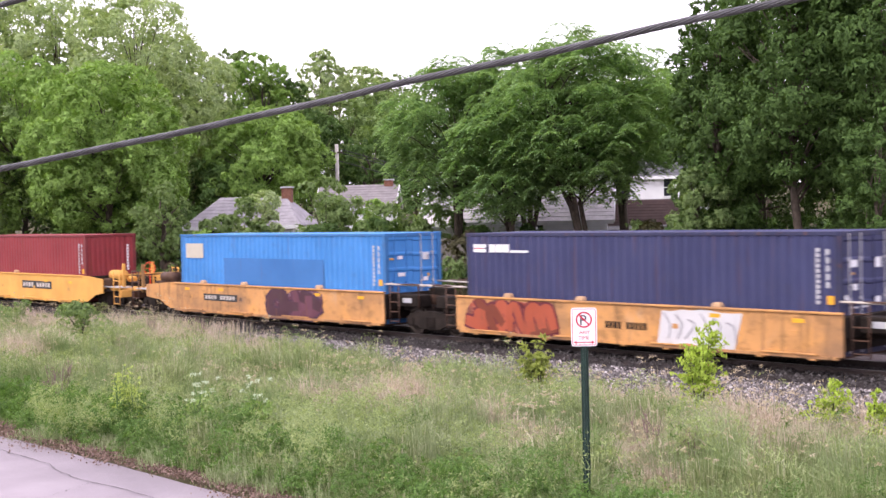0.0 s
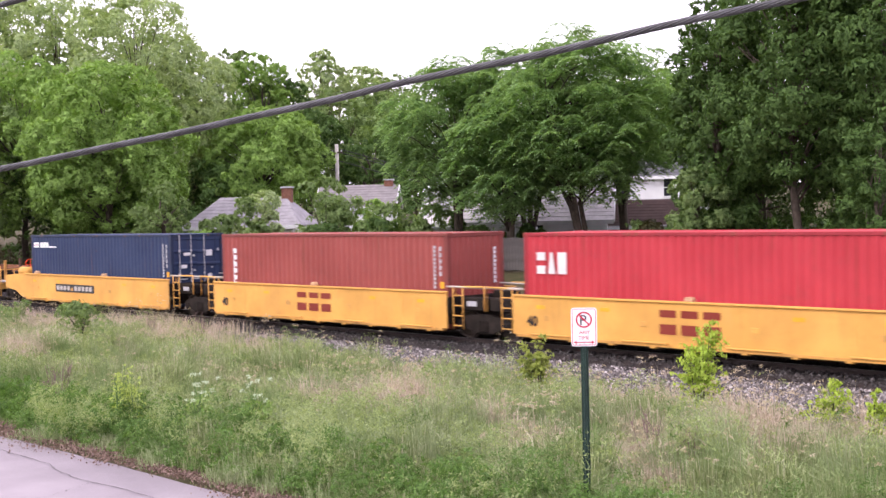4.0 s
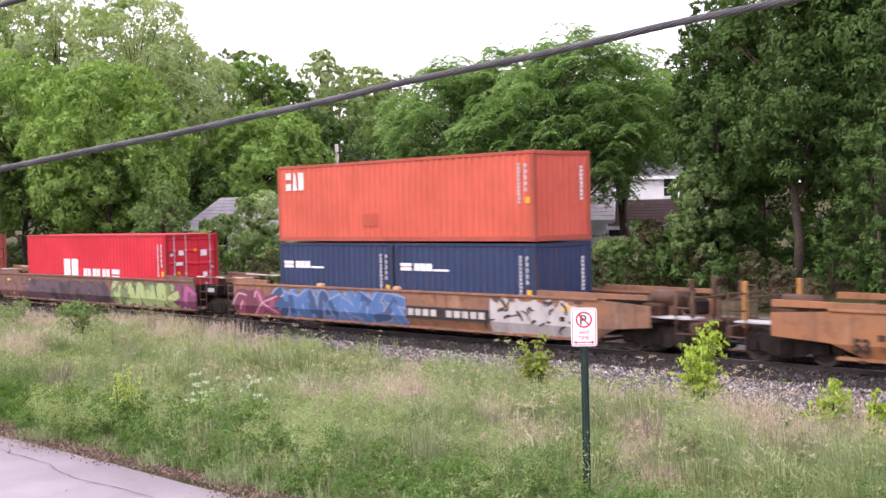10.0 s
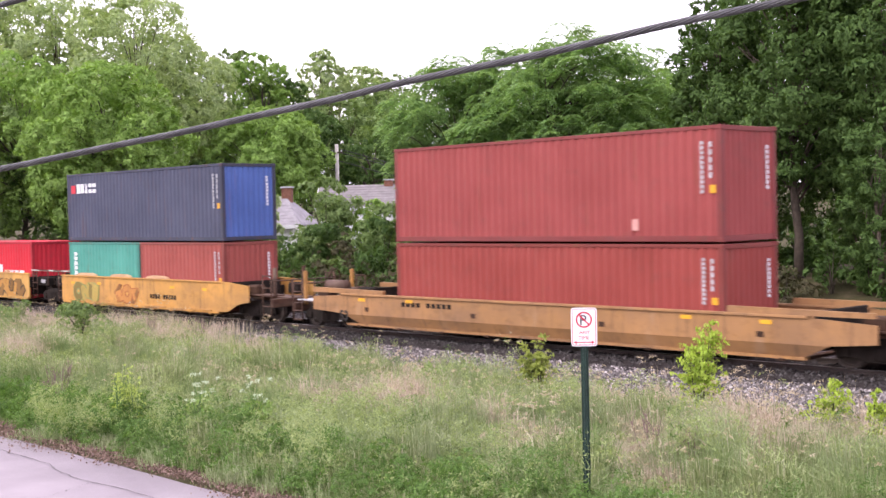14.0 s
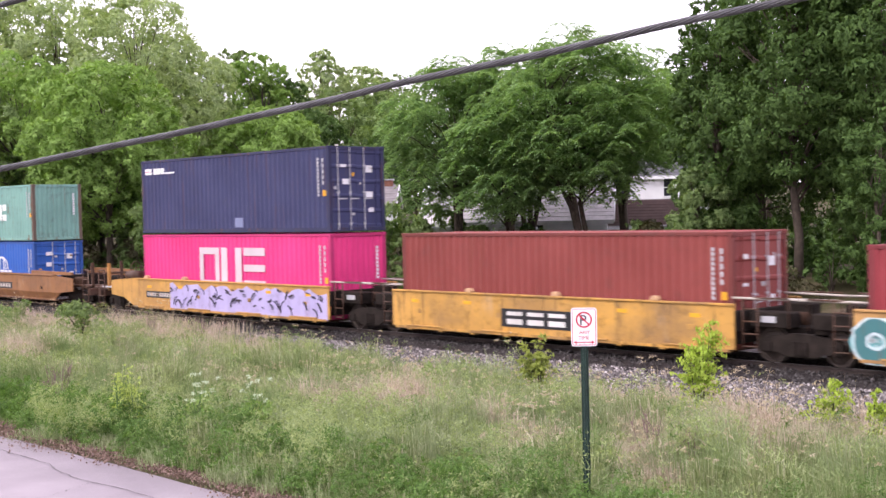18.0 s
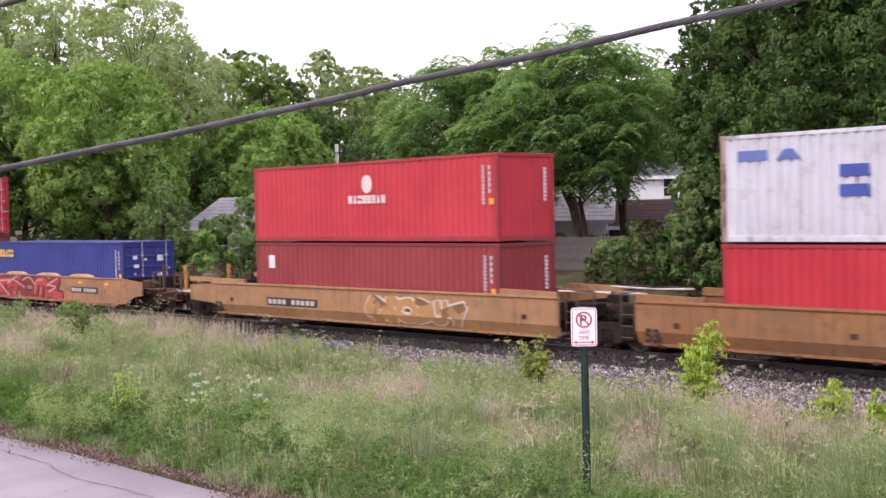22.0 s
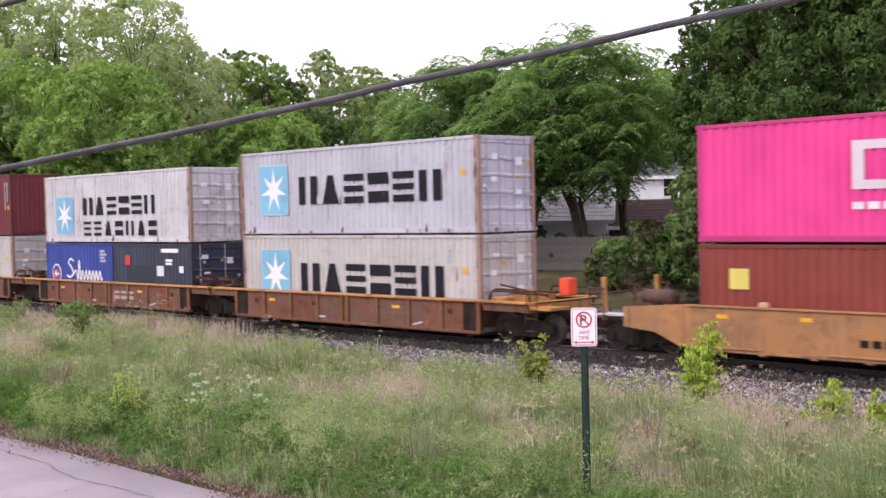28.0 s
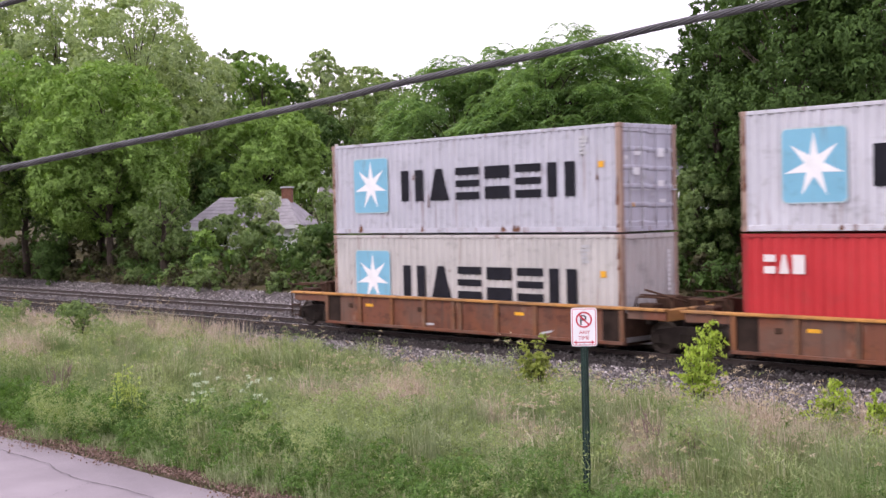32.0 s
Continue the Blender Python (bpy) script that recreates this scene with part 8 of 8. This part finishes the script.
LEAF["shrub"] = leaf_material("olive_yellow_shrub_leaves", (0.19, 0.235, 0.06), (0.36, 0.41, 0.12))
LEAF["yellow"] = leaf_material("yellow_green_florets", (0.32, 0.4, 0.11), (0.48, 0.56, 0.2))
LEAF["lime"] = leaf_material("lime_green_leaves", (0.23, 0.32, 0.05), (0.46, 0.58, 0.12))
sapling(-18.4, -7.8, 1.1, 0.56, "shrub", "small olive-green shrub at the edge of the ballast", 2600, 0.036, 71, 9, 2.2)
sapling(-13.1, -9.5, 1.8, 0.56, "lime", "slender lime-green sapling with reddish tips on the verge", 4200, 0.029, 72, 10, 2.4, 110)
sapling(-11.79, -7.43, 0.67, 0.55, "lime", "yellow-green sapling among grass", 1500, 0.034, 73, 7, 2.2, 30)
sapling(-10.78, -7.82, 0.63, 0.35, "lime", "yellow-green sapling among grass", 800, 0.034, 74, 4, 2.2)
bush(-46.0, -6.6, 0.8, 0.95, "mid", "leafy green shrub beside the ballast", 1800, 0.08, 75)
bush(-41.0, -6.6, 0.78, 1.3, "mid", "leafy green shrub beside the ballast", 3000, 0.08, 76)
sapling(-20.5, -9.0, 0.45, 0.5, "mid", "low green weed by the ballast", 260, 0.08, 77)


def umbel_plant(x, y, top, heads, seed):
    """Tall weed with flat white flower heads."""
    z = ground_height(x, y)
    u = thing("flowering_weed", "tall green weed with flat white flower heads", "flowering weed", "white-flowered weeds", pose(x, y, z))
    r = random.Random(seed)
    stalk = cached("stalk", lambda: plain("pale_green_stalk", (0.12, 0.2, 0.06), 0.7))
    fl = plain("white_florets", (0.56, 0.64, 0.45), 0.7)
    ends = []
    for _ in range(heads):
        e = Vector((r.uniform(-0.24, 0.24), r.uniform(-0.24, 0.24), (top - z) * r.uniform(0.62, 1.0)))
        bm = bmesh.new()
        add_tube(bm, [(0, 0, -0.05), (e.x * 0.3, e.y * 0.3, e.z * 0.6), e], [0.012, 0.008, 0.004], 5)
        part("stalk", bm, stalk, u)
        ends.append(e)
    for e in ends:
        cs = [(e.x + r.uniform(-0.035, 0.035), e.y + r.uniform(-0.035, 0.035), e.z + r.uniform(-0.01, 0.045), 0.03) for _ in range(10)]
        piece("flower_head", rays("flower_head", cs, 80, 0.014, seed, 0.0, 1.0), fl, u, "flat white flower head")
    cs = [(r.uniform(-0.3, 0.3), r.uniform(-0.3, 0.3), r.uniform(0.1, 0.6) * (top - z), 0.14) for _ in range(20)]
    piece("leaves", rays("leaves", cs, 700, 0.036, seed + 4, 0.2, 3.0), cached("umbel_leaf", lambda: leaf_material("soft_green_weed_leaves", (0.17, 0.27, 0.08), (0.26, 0.38, 0.13))), u)


umbel_plant(-18.16, -16.27, 1.26, 14, 81)
umbel_plant(-17.45, -15.67, 1.24, 11, 82)
for i, (x, y, top) in enumerate(((-20.05, -16.7, 1.3), (-20.3, -16.5, 1.1), (-19.85, -16.5, 1.05), (-20.15, -16.4, 1.2))):
    sapling(x, y, top, 0.27, "yellow", "yellow-green flowering weed by the road", 1000, 0.018, 85 + i, 8, 2.0, 0, cached("stalk", lambda: plain("pale_green_stalk", (0.12, 0.2, 0.06), 0.7)))


def dead_weed(x, y, top, seed):
    """Last year's dry stems, purple-brown, branching at the top."""
    z = ground_height(x, y)
    d = thing("dead_weed", "dry purple-brown dead weed stems", "dead weed", "dead weeds on the verge", pose(x, y, z))
    r = random.Random(seed)
    brown = cached("dead_stem", lambda: plain("purple_brown_dry_stem", (0.22, 0.15, 0.14), 0.9))
    for _ in range(9):
        e = Vector((r.uniform(-0.3, 0.3), r.uniform(-0.3, 0.3), (top - z) * r.uniform(0.6, 1.0)))
        bm = bmesh.new()
        add_tube(bm, [(e.x * 0.3, e.y * 0.3, -0.05), (e.x * 0.7, e.y * 0.7, e.z * 0.6), e], [0.011, 0.009, 0.004], 5)
        for _ in range(4):
            p = e * r.uniform(0.6, 0.95)
            add_tube(bm, [p, p + Vector((r.uniform(-0.12, 0.12), r.uniform(-0.12, 0.12), r.uniform(0.08, 0.2)))], [0.006, 0.003], 4)
        part("stem", bm, brown, d)


for i, (x, y, top) in enumerate(((-24.6, -15.6, 0.85), (-25.3, -15.2, 0.8), (-11.0, -12.6, 0.75), (-9.0, -8.6, 1.05), (-27.0, -14.6, 0.7), (-12.2, -12.0, 0.7), (-37.5, -6.0, 0.9), (-35.0, -5.7, 0.85))):
    dead_weed(x, y, top, 300 + i)


# ---- sign and cable ----
def parking_sign():
    x, y, z = -9.95, -16.12, 0.03
    s = thing("road_sign", "white and red no-parking sign on a green steel post", "sign", at=pose(x, y, z, 0, 0, 40.7))
    post_m = plain("green_post_enamel", (0.015, 0.04, 0.03), 0.5, 0.1, 0.3, 8.0)
    bm = bmesh.new()
    add_prism_v(bm, [(-0.045, 0.01), (-0.02, 0.01), (-0.016, -0.028), (0.016, -0.028), (0.02, 0.01), (0.045, 0.01), (0.045, 0.015), (0.017, 0.016), (0.013, -0.022), (-0.013, -0.022), (-0.017, 0.016), (-0.045, 0.015)], -0.4, 2.32)
    post = part("post", bm, post_m, s, "green flanged steel post")
    hole = cached("hole", lambda: plain("punched_hole_dark", (0.01, 0.01, 0.01), 0.9))
    for i in range(64):
        piece("hole", cached("hole_mesh", lambda: box_mesh("hole", -0.005, 0.005, -0.0295, -0.0275, -0.005, 0.005)), hole, post, at=pose(0, 0, 0.25 + i * 0.0305))
    w, h, z0, r = 0.305, 0.457, 2.178, 0.035

    def board(k, y0, y1, m, name, label):
        o = []
        a, b, c, d = -w / 2 + k, w / 2 - k, z0 + k, z0 + h - k
        q = max(0.012, r - k)
        for cx, cz, a0 in ((b - q, d - q, 0), (a + q, d - q, 90), (a + q, c + q, 180), (b - q, c + q, 270)):
            o += [(cx + q * math.cos(radians(a0 + t * 22.5)), cz + q * math.sin(radians(a0 + t * 22.5))) for t in range(5)]
        b2 = bmesh.new()
        add_prism(b2, o, y0, y1)
        return part(name, b2, m, s, label)

    red = plain("sign_red", (0.5, 0.03, 0.06), 0.45, 0.0, 0.1)
    white = plain("sign_white", (0.82, 0.82, 0.84), 0.4, 0.0, 0.05)
    board(0.0, -0.036, -0.031, white, "sign_plate", "white aluminium sign plate")
    board(0.012, -0.0375, -0.036, red, "sign_border", "red border line")
    board(0.02, -0.039, -0.0375, white, "sign_face", "white sign face")

    def arc(cx, cz, r0, r1, m, name, y1):
        b2 = bmesh.new()
        for t in range(32):
            a0, a1 = 2 * math.pi * t / 32, 2 * math.pi * (t + 1) / 32
            add_prism(b2, [(cx + r1 * math.cos(a0), cz + r1 * math.sin(a0)), (cx + r1 * math.cos(a1), cz + r1 * math.sin(a1)), (cx + r0 * math.cos(a1), cz + r0 * math.sin(a1)), (cx + r0 * math.cos(a0), cz + r0 * math.sin(a0))], y1, -0.039)
        part(name, b2, m, s)

    cx, cz = 0.0, z0 + 0.315
    text("P", 0.17, cx - 0.055, cz - 0.062, -0.0405, BLACK_P, s, "letter")
    arc(cx, cz, 0.078, 0.096, red, "red_ring", -0.042)
    b2 = bmesh.new()
    c, q = math.cos(radians(45)), 0.009
    add_prism(b2, [(cx - 0.085 * c - q * c, cz + 0.085 * c - q * c), (cx + 0.085 * c - q * c, cz - 0.085 * c - q * c), (cx + 0.085 * c + q * c, cz - 0.085 * c + q * c), (cx - 0.085 * c + q * c, cz + 0.085 * c + q * c)], -0.043, -0.0405)
    part("red_slash", b2, red, s)
    text("ANY", 0.062, -0.058, z0 + 0.145, -0.0405, red, s, "lettering")
    text("TIME", 0.062, -0.069, z0 + 0.08, -0.0405, red, s, "lettering")
    b2 = bmesh.new()
    za = z0 + 0.048
    add_prism(b2, [(-0.09, za - 0.006), (0.09, za - 0.006), (0.09, za + 0.006), (-0.09, za + 0.006)], -0.0415, -0.039)
    for k2 in (-1, 1):
        o = [(k2 * 0.088, za - 0.022), (k2 * 0.122, za), (k2 * 0.088, za + 0.022)]
        add_prism(b2, o if k2 > 0 else o[::-1], -0.0416, -0.039)
    part("red_arrow", b2, red, s, "red double arrow")
    for zz in (z0 + 0.03, z0 + h - 0.03):
        b2 = bmesh.new()
        add_tube(b2, [(0, -0.044, zz), (0, 0.02, zz)], 0.007, 8)
        part("bolt", b2, GREY_P, s)


def add_prism_v(bm, outline, z0, z1):
    """A bar of constant section in x and y, from z0 to z1."""
    a = [bm.verts.new((x, y, z0)) for x, y in outline]
    b = [bm.verts.new((x, y, z1)) for x, y in outline]
    bm.faces.new(a[::-1])
    bm.faces.new(b)
    for i in range(len(a)):
        j = (i + 1) % len(a)
        bm.faces.new((a[i], a[j], b[j], b[i]))
    bmesh.ops.recalc_face_normals(bm, faces=bm.faces[:])


def text(body, size, x, z, y, material, parent, name):
    c = bpy.data.curves.new(name, "FONT")
    c.body, c.size, c.extrude = body, size, 0.0008
    tmp = bpy.data.objects.new(name, c)
    me = bpy.data.meshes.new_from_object(tmp)
    bpy.data.objects.remove(tmp)
    return piece(name, me, material, parent, "printed " + body, pose(x, y, z, 90))


parking_sign()


def cable(points, radius, label, strands=8, lay=0.46):
    """A stranded overhead cable: helical strands laid round a core."""
    c = thing("overhead_cable", label, "cable", "overhead cables")
    pts = [Vector(p) for p in points]
    fine = []
    for i in range(len(pts) - 1):
        p0, p1, p2, p3 = pts[max(0, i - 1)], pts[i], pts[i + 1], pts[min(len(pts) - 1, i + 2)]
        n = max(2, int((p2 - p1).length / 0.022))
        for k in range(n):
            t = k / n
            fine.append(0.5 * (2 * p1 + (p2 - p0) * t + (2 * p0 - 5 * p1 + 4 * p2 - p3) * t * t + (3 * p1 - p0 - 3 * p2 + p3) * t ** 3))
    fine.append(pts[-1])
    metal = plain("dull_cable_strand", (0.1, 0.098, 0.108), 0.45, 0.35, 0.4, 9.0)
    d = (fine[-1] - fine[0]).normalized()
    side = d.cross(Vector((0, 0, 1))).normalized()
    up = side.cross(d)
    run_len = [0.0]
    for a, b in zip(fine, fine[1:]):
        run_len.append(run_len[-1] + (b - a).length)
    sr = radius * 0.3
    for s in range(strands):
        bm = bmesh.new()
        line = []
        for p, q in zip(fine, run_len):
            a = 2 * math.pi * (q / lay + s / strands)
            line.append(p + (side * math.cos(a) + up * math.sin(a)) * (radius - sr))
        add_tube(bm, line, sr, 6)
        part("strand", bm, metal, c, smooth=True)
    bm = bmesh.new()
    add_tube(bm, fine[::6] + [fine[-1]], radius * 0.68, 6)
    part("core", bm, STEEL_DARK, c)


CABLE_AT = [(-7.395, -25.015, 4.053), (-6.678, -24.675, 4.127), (-6.341, -24.514, 4.174), (-6.017, -24.361, 4.221), (-5.705, -24.213, 4.263), (-5.26, -24.001, 4.333), (-4.839, -23.801, 4.397), (-4.57, -23.674, 4.447), (-4.186, -23.491, 4.502), (-3.821, -23.318, 4.555), (-3.474, -23.153, 4.616), (-3.252, -23.048, 4.65), (-2.933, -22.896, 4.693), (-2.53, -22.705, 4.757)]
cable(CABLE_AT, 0.0165, "grey stranded steel overhead cable across the view")
cable([(-6.223, -25.193, 4.807), (-5.951, -24.972, 4.88), (-5.802, -24.884, 4.91), (-5.446, -24.646, 4.994)], 0.0145, "grey stranded overhead cable higher up")


# ---- movement ----
# seconds, and how far the train has come by then
RUN = [(0, 0.08), (1, 17.46), (2, 34.81), (3, 52.29), (6, 104.62), (7, 122.07), (8, 139.63), (9, 157.10), (10, 174.67), (11, 192.04), (12, 209.52), (13, 226.99), (14, 244.42), (17, 296.61), (18, 314.05), (19, 331.43), (20, 348.81), (21, 366.17), (22, 383.59), (23, 400.99), (24, 418.38), (25, 435.71), (28, 487.60), (29, 504.74), (30, 521.92), (31, 538.79), (32, 556.12)]


def run(t):
    """How far the train has come after t seconds, between the rows of RUN."""
    return float(np.interp(t, [r[0] for r in RUN], [r[1] for r in RUN]))


def motions():
    for ob, x, y, z in TRAIN:
        walk(ob, [(t, pose(x + d, y, z)) for t, d in RUN])
    # the wheels roll: one turning for each axle place, shared by all axles there
    turning = {}
    for w, dx in WHEELS:
        if dx not in turning:
            rows = [(n / FPS, pose(dx, 0, 0.423, 0, math.degrees(run(n / FPS) / 0.42), 0)) for n in range(int(32 * FPS) + 1)]
            walk(w, rows)
            turning[dx] = w
        else:
            first = turning[dx].animation_data
            w.rotation_mode = "QUATERNION"
            w.animation_data_create()
            w.animation_data.action = first.action
            w.animation_data.action_slot = first.action_slot


motions()
